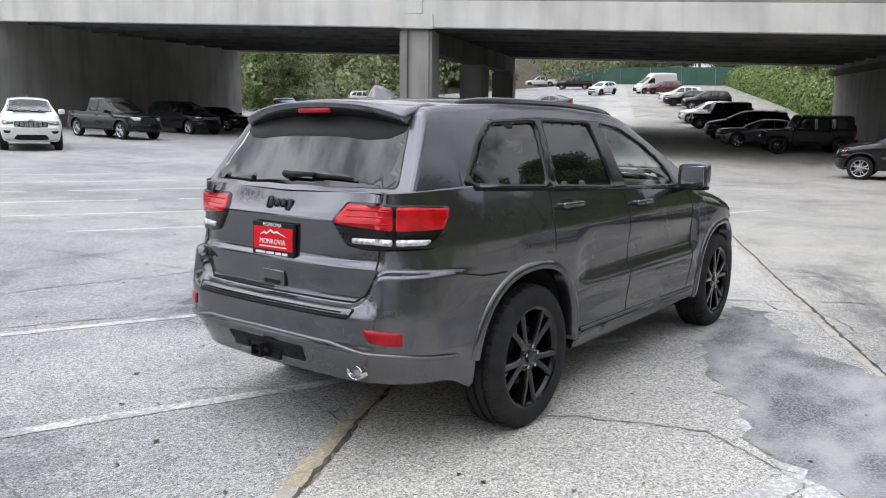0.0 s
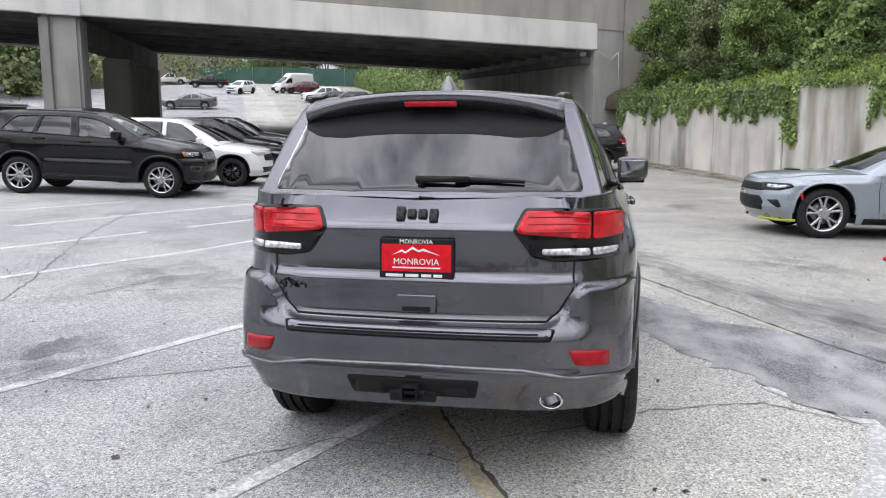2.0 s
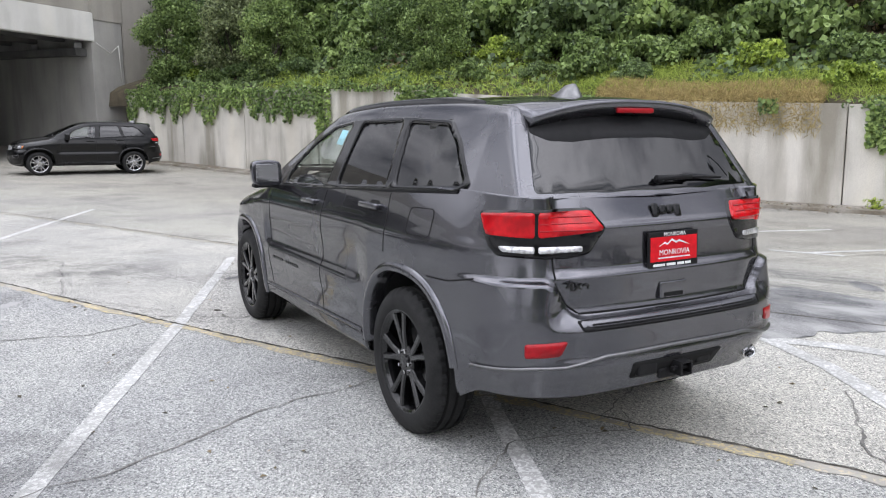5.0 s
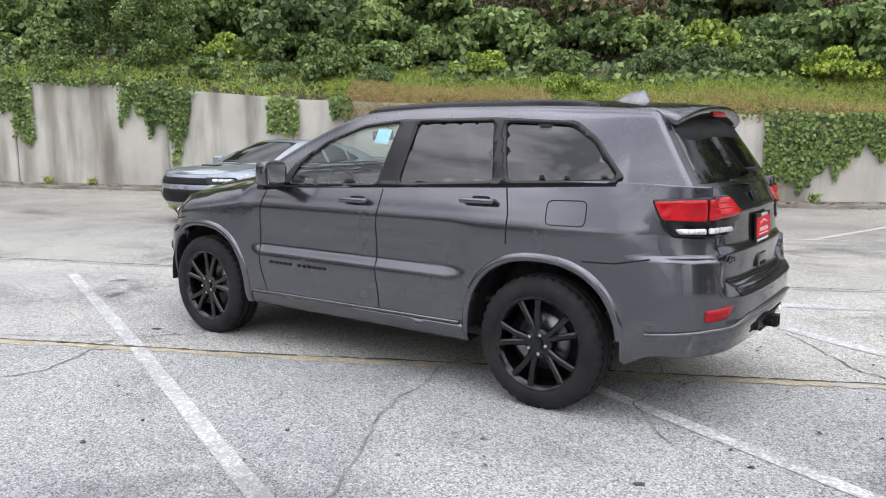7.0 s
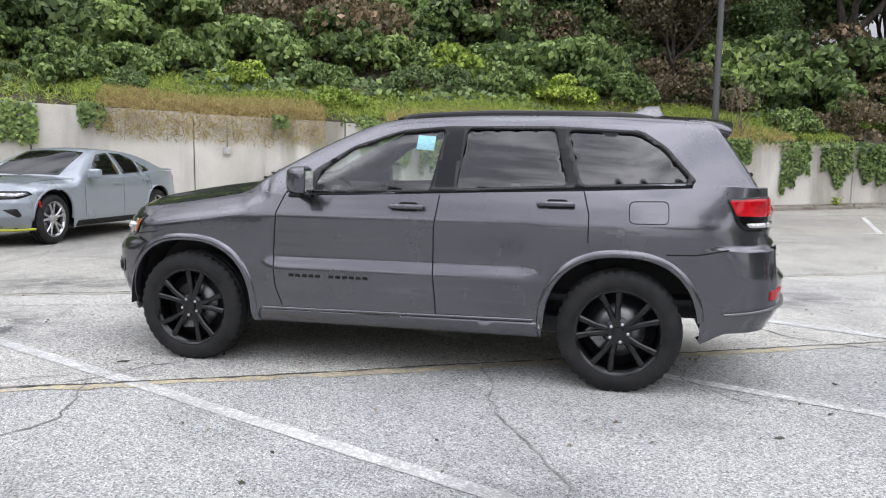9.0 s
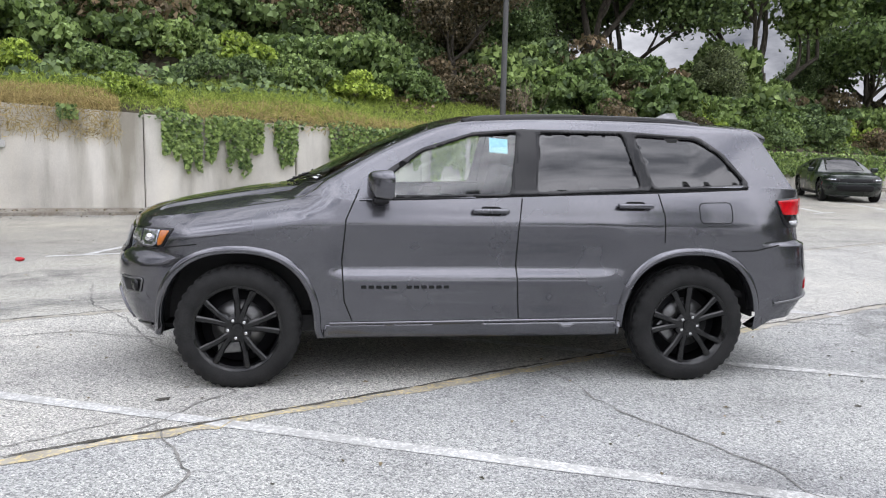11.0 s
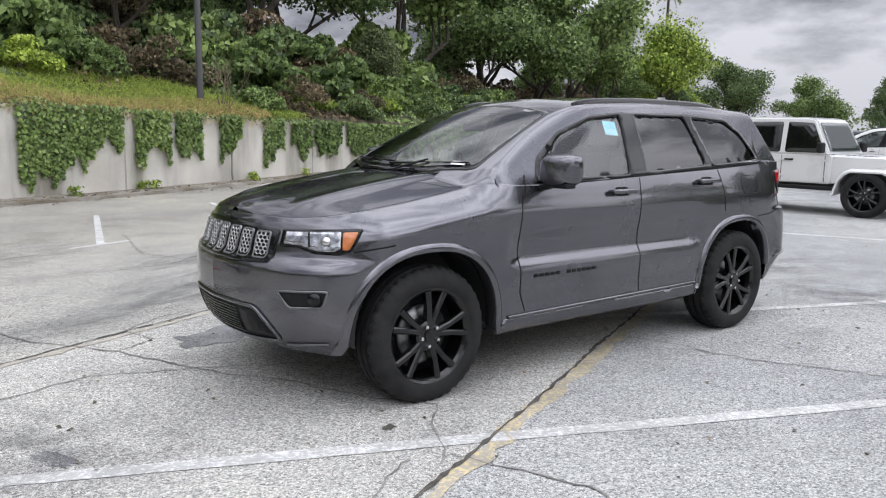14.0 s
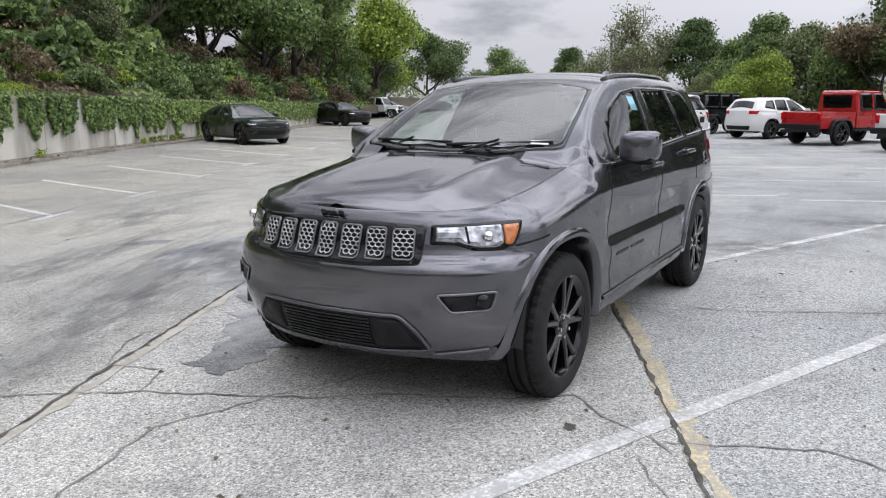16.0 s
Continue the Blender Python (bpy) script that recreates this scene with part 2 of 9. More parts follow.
def pavement_shader():
    """Worn light asphalt: stone chips in a grey binder, stains, scuffed pale areas, tyre-dark areas."""
    m, b, n, l = shader("worn_asphalt", (0.3, 0.3, 0.29), 0.92, spec=0.08)
    chips = tex(n, l, "voronoi", 105.0)
    chips2 = tex(n, l, "voronoi", 190.0)
    grain = tex(n, l, "noise", 210.0, 3.0)
    big = tex(n, l, "noise", 0.23, 7.0)
    mid = tex(n, l, "noise", 1.3, 8.0)
    stain = tex(n, l, "noise", 0.9, 9.0, stretch=(1.0, 0.35, 1.0))
    c = ramp(n, l, chips.outputs["Color"], [(0.0, (0.15, 0.15, 0.15)), (0.35, (0.4, 0.4, 0.395)), (0.7, (0.585, 0.58, 0.56)), (1.0, (0.78, 0.775, 0.75))])
    c2 = ramp(n, l, chips2.outputs["Color"], [(0.0, (0.6, 0.6, 0.6)), (0.6, (1.0, 1.0, 1.0)), (1.0, (1.35, 1.34, 1.3))])
    col = blend(n, l, "MULTIPLY", 0.8, c.outputs["Color"], c2.outputs["Color"])
    g = ramp(n, l, grain.outputs["Fac"], [(0.32, (0.5, 0.5, 0.5)), (0.5, (1.0, 1.0, 1.0)), (0.7, (1.3, 1.3, 1.28))])
    col = blend(n, l, "MULTIPLY", 0.9, col, g.outputs["Color"])
    w = ramp(n, l, big.outputs["Fac"], [(0.3, (0.78, 0.78, 0.8)), (0.5, (1.0, 1.0, 0.985)), (0.7, (1.14, 1.13, 1.08))])
    col = blend(n, l, "MULTIPLY", 1.0, col, w.outputs["Color"])
    s = ramp(n, l, mid.outputs["Fac"], [(0.3, (0.8, 0.8, 0.8)), (0.48, (1.0, 1.0, 1.0)), (0.7, (1.08, 1.08, 1.06))])
    col = blend(n, l, "MULTIPLY", 0.9, col, s.outputs["Color"])
    d = ramp(n, l, stain.outputs["Fac"], [(0.28, (0.62, 0.62, 0.63)), (0.4, (1.0, 1.0, 1.0))])
    col = blend(n, l, "MULTIPLY", 0.8, col, d.outputs["Color"])
    # two pours of asphalt meet along the slab joint
    co, dot, side = n.new("ShaderNodeTexCoord"), n.new("ShaderNodeVectorMath"), n.new("ShaderNodeMapRange")
    dot.operation = "DOT_PRODUCT"
    dot.inputs[1].default_value = (-0.902, -0.431, 0.0)
    l.new(co.outputs["Object"], dot.inputs[0])
    l.new(dot.outputs["Value"], side.inputs["Value"])
    side.inputs["From Min"].default_value, side.inputs["From Max"].default_value = -8.0, 2.0
    pour = ramp(n, l, side.outputs["Result"], [(0.0, (0.7, 0.675, 0.625)), (0.3, (0.8, 0.785, 0.745)), (0.55, (0.84, 0.83, 0.795)), (0.572, (0.97, 0.96, 0.935)), (0.874, (0.97, 0.96, 0.935)), (0.88, (0.8, 0.815, 0.835))])
    col = blend(n, l, "MULTIPLY", 1.0, col, pour.outputs["Color"])
    l.new(col, b.inputs["Base Color"])
    bump(n, l, b, chips.outputs["Distance"], 0.7, 0.005)
    return m


def concrete_shader(name, low, high, streak=(0.5, 0.5, 0.5)):
    """Board-marked concrete with dark streaks that run down."""
    m, b, n, l = shader(name, high, 0.85, spec=0.25)
    big = tex(n, l, "noise", 0.5, 7.0)
    runs = tex(n, l, "noise", 1.0, 7.0, stretch=(1.3, 1.3, 0.2))
    fine = tex(n, l, "noise", 55.0, 5.0)
    c = ramp(n, l, big.outputs["Fac"], [(0.3, low), (0.7, high)])
    r = ramp(n, l, runs.outputs["Fac"], [(0.34, streak), (0.52, (1, 1, 1)), (0.75, (1.12, 1.1, 1.06))])
    f = ramp(n, l, fine.outputs["Fac"], [(0.3, (0.85, 0.85, 0.85)), (0.7, (1.1, 1.1, 1.1))])
    col = blend(n, l, "MULTIPLY", 1.0, c.outputs["Color"], r.outputs["Color"])
    l.new(blend(n, l, "MULTIPLY", 1.0, col, f.outputs["Color"]), b.inputs["Base Color"])
    bump(n, l, b, fine.outputs["Fac"], 0.35, 0.004)
    return m


def worn_paint_shader(name, base, hole=0.42, under=(0.26, 0.258, 0.25)):
    """Road paint rubbed away in spots, so that the asphalt shows through."""
    m, b, n, l = shader(name, base, 0.75, spec=0.3)
    a = tex(n, l, "noise", 26.0, 6.0)
    v = tex(n, l, "voronoi", 75.0)
    h = blend(n, l, "MIX", 0.35, a.outputs["Fac"], v.outputs["Color"])
    r = ramp(n, l, h, [(hole - 0.07, under), (hole + 0.05, base)])
    g = ramp(n, l, tex(n, l, "noise", 3.0, 6.0).outputs["Fac"], [(0.3, (0.72, 0.72, 0.7)), (0.7, (1.05, 1.05, 1.05))])
    l.new(blend(n, l, "MULTIPLY", 1.0, r.outputs["Color"], g.outputs["Color"]), b.inputs["Base Color"])
    bump(n, l, b, v.outputs["Distance"], 0.4, 0.003)
    return m


def patch_shader():
    """Newer dark asphalt, scuffed pale in blotches."""
    m, b, n, l = shader("dark_asphalt", (0.12, 0.12, 0.12), 0.85, spec=0.25)
    chips = tex(n, l, "voronoi", 110.0)
    wear = tex(n, l, "noise", 2.4, 10.0, stretch=(1.0, 0.6, 1.0))
    grain = tex(n, l, "noise", 160.0, 4.0)
    c = ramp(n, l, chips.outputs["Color"], [(0.0, (0.08, 0.08, 0.083)), (0.6, (0.2, 0.2, 0.203)), (1.0, (0.36, 0.36, 0.358))])
    g = ramp(n, l, grain.outputs["Fac"], [(0.3, (0.7, 0.7, 0.7)), (0.7, (1.25, 1.25, 1.25))])
    col = blend(n, l, "MULTIPLY", 1.0, c.outputs["Color"], g.outputs["Color"])
    f = ramp(n, l, wear.outputs["Fac"], [(0.42, (0, 0, 0)), (0.62, (0.8, 0.8, 0.8))])
    l.new(blend(n, l, "MIX", f.outputs["Color"], col, (0.42, 0.42, 0.41)), b.inputs["Base Color"])
    bump(n, l, b, chips.outputs["Distance"], 0.45, 0.004)
    return m


ASPHALT = pavement_shader()
PATCH = patch_shader()
THIN_CRACK = rough_surface("weathered_crack", (0.13, 0.126, 0.118), (0.33, 0.32, 0.3), 6.0, 60.0, 0.95, 0.5)
CRACK = rough_surface("crack_tar", (0.05, 0.047, 0.04), (0.15, 0.14, 0.12), 9.0, 90.0, 0.95, 0.5)
WHITE_LINE = worn_paint_shader("worn_white_paint", (0.69, 0.69, 0.68), 0.55, (0.47, 0.47, 0.46))
FAINT_LINE = worn_paint_shader("rubbed_white_paint", (0.74, 0.74, 0.73), 0.53, (0.46, 0.46, 0.45))
FAINT_YELLOW = worn_paint_shader("rubbed_yellow_paint", (0.56, 0.5, 0.38), 0.6, (0.42, 0.4, 0.36))
YELLOW_LINE = worn_paint_shader("worn_yellow_paint", (0.62, 0.52, 0.3), 0.55, (0.4, 0.37, 0.31))
BEAM_CONCRETE = concrete_shader("pale_beam_concrete", (0.62, 0.61, 0.575), (0.76, 0.75, 0.71), (0.86, 0.86, 0.85))
TAN_CONCRETE = concrete_shader("tan_concrete", (0.3, 0.28, 0.25), (0.38, 0.36, 0.32), (0.8, 0.8, 0.79))
WALL_CONCRETE = concrete_shader("stained_wall_concrete", (0.46, 0.44, 0.395), (0.72, 0.695, 0.635), (0.52, 0.505, 0.465))
PIER_CONCRETE = concrete_shader("pier_concrete", (0.3, 0.295, 0.275), (0.4, 0.39, 0.365), (0.8, 0.8, 0.8))
# darker than the pier concrete; for deck, girders, pier cap, ledge and column pipe
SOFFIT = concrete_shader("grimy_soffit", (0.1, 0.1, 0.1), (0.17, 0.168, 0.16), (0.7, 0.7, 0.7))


def stain_shader():
    """Old spilt oil and tyre dirt, thin, that fades out in blotches towards its rim."""
    m, b, n, l = shader("old_stain", (0.16, 0.16, 0.162), 0.85, spec=0.25)
    co, fall = n.new("ShaderNodeTexCoord"), n.new("ShaderNodeVectorMath")
    fall.operation = "LENGTH"
    l.new(co.outputs["Object"], fall.inputs[0])
    rim = ramp(n, l, fall.outputs["Value"], [(0.1, (0.42, 0.42, 0.42)), (1.0, (0, 0, 0))])
    spots = ramp(n, l, tex(n, l, "noise", 3.2, 9.0).outputs["Fac"], [(0.38, (0, 0, 0)), (0.62, (1, 1, 1))])
    a = blend(n, l, "MULTIPLY", 1.0, rim.outputs["Color"], spots.outputs["Color"])
    clear, mx = n.new("ShaderNodeBsdfTransparent"), n.new("ShaderNodeMixShader")
    l.new(a, mx.inputs["Fac"])
    l.new(clear.outputs["BSDF"], mx.inputs[1])
    l.new(b.outputs["BSDF"], mx.inputs[2])
    l.new(mx.outputs["Shader"], n["Material Output"].inputs["Surface"])
    return m


STAIN = stain_shader()
SOIL = rough_surface("leaf_litter_soil", (0.05, 0.043, 0.03), (0.12, 0.1, 0.065), 2.0, 30.0, 0.95, 0.8, 0.02)


# ---- ground ----
rise_ahead = pchip([(-120, 0.6), (-60, 0.16), (-30, 0.1), (-14, 0.015), (0, 0.0), (3, 0.015), (8, 0.09), (24, 0.28), (34, 0.62), (41, 1.1), (52, 1.8), (71, 3.9), (90, 5.7), (130, 9.0), (200, 11.0), (420, 13.0)])


def ground_z(x, y):
    side = 0.043 * np.maximum(0, -np.asarray(x, float) - 4.5)
    side = np.minimum(side, 2.4) * sstep(-30, 4, y)
    x, y = np.asarray(x, float), np.asarray(y, float)
    out, along = (x - 8.6) * 0.915 + (y - 15.5) * 0.403, (x - 8.6) * 0.403 - (y - 15.5) * 0.915
    fall = 0.2 * sstep(-11, -0.5, out) * sstep(-14, -4, along) * (1 - sstep(16, 32, along))
    return rise_ahead(y) + side - fall


def ground_sheet():
    xs = np.unique(np.concatenate([np.linspace(-400, -60, 18), np.linspace(-60, 60, 81), np.linspace(60, 400, 18)]))
    ys = np.unique(np.concatenate([np.linspace(-300, -60, 14), np.linspace(-60, 140, 134), np.linspace(140, 420, 16)]))
    gx, gy = np.meshgrid(xs, ys)
    verts = np.stack([gx, gy, ground_z(gx, gy)], -1).reshape(-1, 3)
    ob = mesh_part("ground", verts, grid_faces(len(ys), len(xs)), ASPHALT)
    tagged(ob, "worn light grey asphalt parking lot with stone chips showing", "ground", kind="structure")


ground_sheet()


def ribbon(points, width, lift, rng=None, jitter=0.0, step=0.12, taper=False, wobble=0.0):
    """Verts and faces of a flat strip along a line on the ground; jitter roughens its edges, wobble its run."""
    pts = [Vector((p[0], p[1])) for p in points]
    line = []
    for a, b in zip(pts, pts[1:]):
        k = max(1, int((b - a).length / step))
        line += [a.lerp(b, i / k) for i in range(k)]
    line.append(pts[-1])
    n = len(line)
    if wobble and rng:
        off = 0.0
        for i in range(1, n - 1):
            off = off * 0.82 + rng.uniform(-wobble, wobble)
            d = (line[min(i + 1, n - 1)] - line[i - 1]).normalized()
            line[i] = line[i] + Vector((-d.y, d.x)) * off
    verts = []
    for i, p in enumerate(line):
        d = (line[min(i + 1, n - 1)] - line[max(i - 1, 0)]).normalized()
        s = Vector((-d.y, d.x))
        w = width * (0.35 + 0.65 * min(1, 4 * min(i, n - 1 - i) / n) if taper else 1.0)
        for sign in (-1, 1):
            e = w / 2 + (rng.uniform(-jitter, jitter) if rng else 0)
            q = p + s * sign * max(0.003, e)
            verts.append((q.x, q.y, float(ground_z(q.x, q.y)) + lift))
    return verts, [(2 * i, 2 * i + 1, 2 * i + 3, 2 * i + 2) for i in range(n - 1)]


def marking(name, points, width, material, label, lift=0.004, jitter=0.004, seed=1, kind="structure", **more):
    v, q = ribbon(points, width, lift, random.Random(seed), jitter, **more)
    ob = mesh_part(name, v, q, material, smooth=False)
    return tagged(ob, label, "crack" if "crack" in name else "marking", kind=kind)


def markings():
    # the two painted bay lines beside and under the parked car, and their neighbours
    marking("white_line", [(-0.3, 4.6), (-1.5, 1.55), (-2.6, -1.1), (-4.4, -5.4)], 0.105, WHITE_LINE, "worn white bay line on asphalt", seed=2)
    marking("white_line", [(0.55, 0.55), (-0.35, -1.45), (-1.02, -3.1), (-2.2, -6.0)], 0.1, FAINT_LINE, "faded white bay line on asphalt", seed=3)
    marking("white_line", [(1.82, -0.62), (2.25, -1.22), (2.55, -1.7), (3.0, -2.7)], 0.17, WHITE_LINE, "broad worn white painted stripe", seed=5)
    marking("white_line", [(2.23, -1.26), (2.0, -1.9), (1.6, -2.6), (1.0, -3.9)], 0.13, WHITE_LINE, "broad worn white painted stripe", seed=6)
    # rows of bays to the wall side and ahead
    heads = [(5.0, 4.2), (6.45, 1.45), (7.95, -1.3), (9.1, -3.7), (10.75, -6.5)] + [(10.75 + 1.3 * k, -6.5 - 2.75 * k) for k in range(1, 6)]
    for i, (x, y) in enumerate(heads):
        marking("white_line", [(x, y), (x + 4.6, y - 1.0)], 0.1, WHITE_LINE if i % 3 else FAINT_LINE, "worn white bay line towards the wall", seed=10 + i)
        marking("white_line", [(x - 0.2, y + 0.42), (x + 0.2, y - 0.42)], 0.1, WHITE_LINE, "short worn white end mark of a bay", seed=30 + i)
    for i in range(9):
        x, y = -3.2 - 2.55 * i * 0.92, 6.8 - 2.55 * i * 0.39
        marking("white_line", [(x, y), (x + 1.95, y + 4.6)], 0.1, FAINT_LINE, "faded white bay line on asphalt", seed=50 + i, step=0.3)
        marking("white_line", [(x - 2.3, y - 5.4), (x - 0.3, y - 0.7)], 0.1, FAINT_LINE, "faded white bay line on asphalt", seed=70 + i, step=0.3)
    for i in range(7):
        x, y = -1.0 + 1.3 * i, -8.2 - 2.9 * i
        marking("white_line", [(x, y), (x - 6.5, y - 2.7)], 0.1, WHITE_LINE if i % 2 else FAINT_LINE, "worn white bay line on asphalt", seed=90 + i, step=0.3)
        marking("white_line", [(x + 0.4, y - 0.4), (x + 4.6, y + 1.5)], 0.1, FAINT_LINE, "faded white bay line on asphalt", seed=110 + i, step=0.3)
    # yellow-painted slab joints with a dark crack along each
    for i, (line, w) in enumerate([([(-15.5, 31.0), (-8.7, 16.6), (-2.6, 3.7)], 0.07), ([(-2.6, 3.7), (-1.56, 1.5), (0.5, -2.75)], 0.09), ([(0.5, -2.75), (1.9, -5.7), (3.4, -8.6)], 0.07), ([(-9.0, 24.6), (-0.1, 5.7), (2.35, 0.55), (3.15, -1.1), (6.4, -8.1), (12.4, -20.5)], 0.075), ([(4.2, -9.9), (9.5, -21.0)], 0.07)]):
        marking("yellow_line", line, w, YELLOW_LINE if i == 1 else FAINT_YELLOW, "worn yellow paint along a slab joint", seed=130 + i, jitter=0.03, lift=0.004)
        marking("crack_line", [(x + 0.045, y + 0.02) for x, y in line], 0.019, CRACK, "dark open crack along a slab joint", seed=140 + i, jitter=0.011, wobble=0.006, lift=0.007, step=0.06)
    cracks = [
        ([(-1.62, 1.9), (-1.0, 1.5), (-0.2, 1.95), (0.4, 2.35), (1.0, 2.65), (1.6, 3.1), (2.6, 3.35)], 0.018),
        ([(1.0, 2.65), (1.2, 2.3), (1.55, 2.45), (1.9, 1.9), (1.75, 1.5)], 0.012),
        ([(-1.55, 1.8), (-2.2, 1.5), (-2.9, 1.75), (-4.2, 1.2)], 0.014),
        ([(-0.6, -0.55), (-1.05, -0.72), (-1.5, -0.8), (-1.85, -1.02), (-2.3, -1.22), (-2.9, -1.35)], 0.012),
        ([(0.15, -1.8), (0.75, -1.45), (1.05, -1.17), (1.7, -0.95), (2.2, -1.2)], 0.014),
        ([(-0.3, 5.0), (0.6, 2.9), (-0.2, 1.0)], 0.012),
        ([(1.5, 5.9), (4.4, 6.0), (9.4, 5.2), (13, 4.4)], 0.022),
        ([(-2.8, -1.0), (-3.3, -2.2), (-4.4, -4.8)], 0.02),
        ([(-9.5, -1.2), (-4.4, 0.2)], 0.015),
    ]
    cracks += [
        ([(-4.4, 0.2), (-3.8, 2.0), (-2.6, 3.5), (-1.9, 3.75)], 0.014),
        ([(-5.5, -7.5), (-5.0, -3.2), (-4.4, 0.2), (-6.5, 4.6), (-8, 9)], 0.02),
        ([(3.7, 0.35), (4.6, 1.0), (5.4, 1.25), (7.4, 0.9), (10.6, 2.4)], 0.016),
        ([(5.4, 1.25), (6.0, -1.0), (7.0, -3.0)], 0.014),
        ([(1.65, -2.25), (0.9, -2.85), (0.4, -4.2), (-0.4, -5.6)], 0.016),
        ([(3.0, 7.4), (6.6, 2.0), (9.0, -3.2), (12.8, -11.0), (17, -20)], 0.022),
        ([(0.3, -3.6), (-2.6, -3.3), (-6.0, -4.3), (-9, -4.0)], 0.013),
        ([(-1.5, 2.0), (-2.3, 3.2), (-2.2, 5.2), (-3.4, 7.4)], 0.013),
        ([(3.5, -8.3), (0.4, -9.4), (-3.6, -9.0), (-7.5, -10.6)], 0.02),
        ([(-1.0, -2.3), (-0.5, -1.9), (0.1, -2.05), (0.25, -1.85)], 0.01),
    ]
    for i, (line, w) in enumerate(cracks):
        marking("crack_line", line, w * 0.85, THIN_CRACK, "thin jagged dark crack in asphalt", seed=160 + i, jitter=w * 0.4, wobble=0.018, taper=True, step=0.05, lift=0.005)


def blot(name, middle, size, turn, material, label, lift, seed, ragged=0.22):
    """An irregular flat area of other asphalt, oil or paint."""
    rng, verts, n = random.Random(seed), [], 64
    rad = [1.0] * n
    for k in range(2, 14):
        a, ph = rng.uniform(0, ragged) / k ** 0.7, rng.uniform(0, 6.28)
        rad = [r + a * math.sin(k * 6.283 * i / n + ph) for i, r in enumerate(rad)]
    c, s = math.cos(radians(turn)), math.sin(radians(turn))
    for ring in (0.0, 0.35, 0.7, 1.0):
        for i in range(n):
            t = 6.283 * i / n
            u, v = size[0] * ring * rad[i] * math.cos(t), size[1] * ring * rad[i] * math.sin(t)
            x, y = middle[0] + u * c - v * s, middle[1] + u * s + v * c
            verts.append((x, y, float(ground_z(x, y)) + lift))
    ob = mesh_part(name, verts, grid_faces(4, n, close=True), material, smooth=False)
    return tagged(ob, label, "stain", kind="structure")


markings()


def asphalt_patch(outline, label, lift, seed, ragged=0.05):
    """A laid area of other asphalt with a ragged edge."""
    rng, pts = random.Random(seed), []
    for a, b in zip(outline, outline[1:] + outline[:1]):
        k = max(2, int(math.dist(a, b) / 0.07))
        d = Vector((b[0] - a[0], b[1] - a[1])).normalized()
        for i in range(k):
            e = ragged * (noise.noise((a[0] + 9 * i / k, seed, b[1])) + 0.5 * rng.uniform(-1, 1))
            pts.append((a[0] + (b[0] - a[0]) * i / k - d.y * e, a[1] + (b[1] - a[1]) * i / k + d.x * e))
    bm = bmesh.new()
    bm.faces.new([bm.verts.new((x, y, float(ground_z(x, y)) + lift)) for x, y in pts])
    bmesh.ops.triangulate(bm, faces=bm.faces)
    bmesh.ops.recalc_face_normals(bm, faces=bm.faces)
    ob = part("asphalt_patch", bm, PATCH)
    return tagged(ob, label, "patch", kind="structure")


asphalt_patch([(0.86, 2.23), (0.87, 1.6), (0.9, 1.06), (1.12, 0.6), (1.37, 0.11), (1.56, -0.25), (1.75, -0.53), (1.97, -0.96), (2.15, -1.08), (2.39, -1.33), (2.75, -1.3), (3.1, -1.55), (3.6, -1.35), (4.2, -1.2), (4.15, -0.75), (3.85, -0.35), (4.1, -0.1), (3.5, 0.45), (3.0, 0.3), (2.6, 0.62), (2.1, 0.8), (1.83, 1.0), (1.6, 1.5), (1.3, 1.75), (1.2, 2.2)], "dark newer asphalt patch beside the car", 0.0045, 4, 0.11)
for i, (x, y, a, b) in enumerate([(-0.6, 3.3, 0.13, 0.05), (-2.75, 3.0, 0.2, 0.07), (-1.12, 1.86, 0.04, 0.03), (-1.5, -2.3, 0.03, 0.02), (-0.2, 3.9, 0.1, 0.06), (0.9, 3.6, 0.07, 0.04), (4.8, -0.4, 0.25, 0.12), (-3.1, -0.6, 0.3, 0.16)]):
    blot("oil_spot", (x, y), (a, b), 20 + 37 * i, CRACK if a < 0.06 else PATCH, "small dark oil stain on asphalt", 0.003, 40 + i, 0.35)


def stain(x, y, a, b, turn, lift, seed):
    """A soft dark stain as a unit disc scaled onto the ground."""
    rng, n = random.Random(seed), 40
    verts = [(0, 0, 0)] + [(math.cos(6.283 * i / n), math.sin(6.283 * i / n), 0) for i in range(n)]
    ob = mesh_part("stain", verts, [(0, i + 1, (i + 1) % n + 1) for i in range(n)], STAIN, smooth=False)
    up = math.atan2(float(ground_z(x, y + 1)) - float(ground_z(x, y - 1)), 2)
    ob.matrix_basis = Matrix.Translation((x, y, float(ground_z(x, y)) + lift)) @ Matrix.Rotation(up, 4, "X") @ Matrix.Rotation(radians(turn), 4, "Z") @ Matrix.Diagonal((a, b, 1, 1))
    return tagged(ob, "old dark dirt stain on the asphalt", "stain", kind="structure")


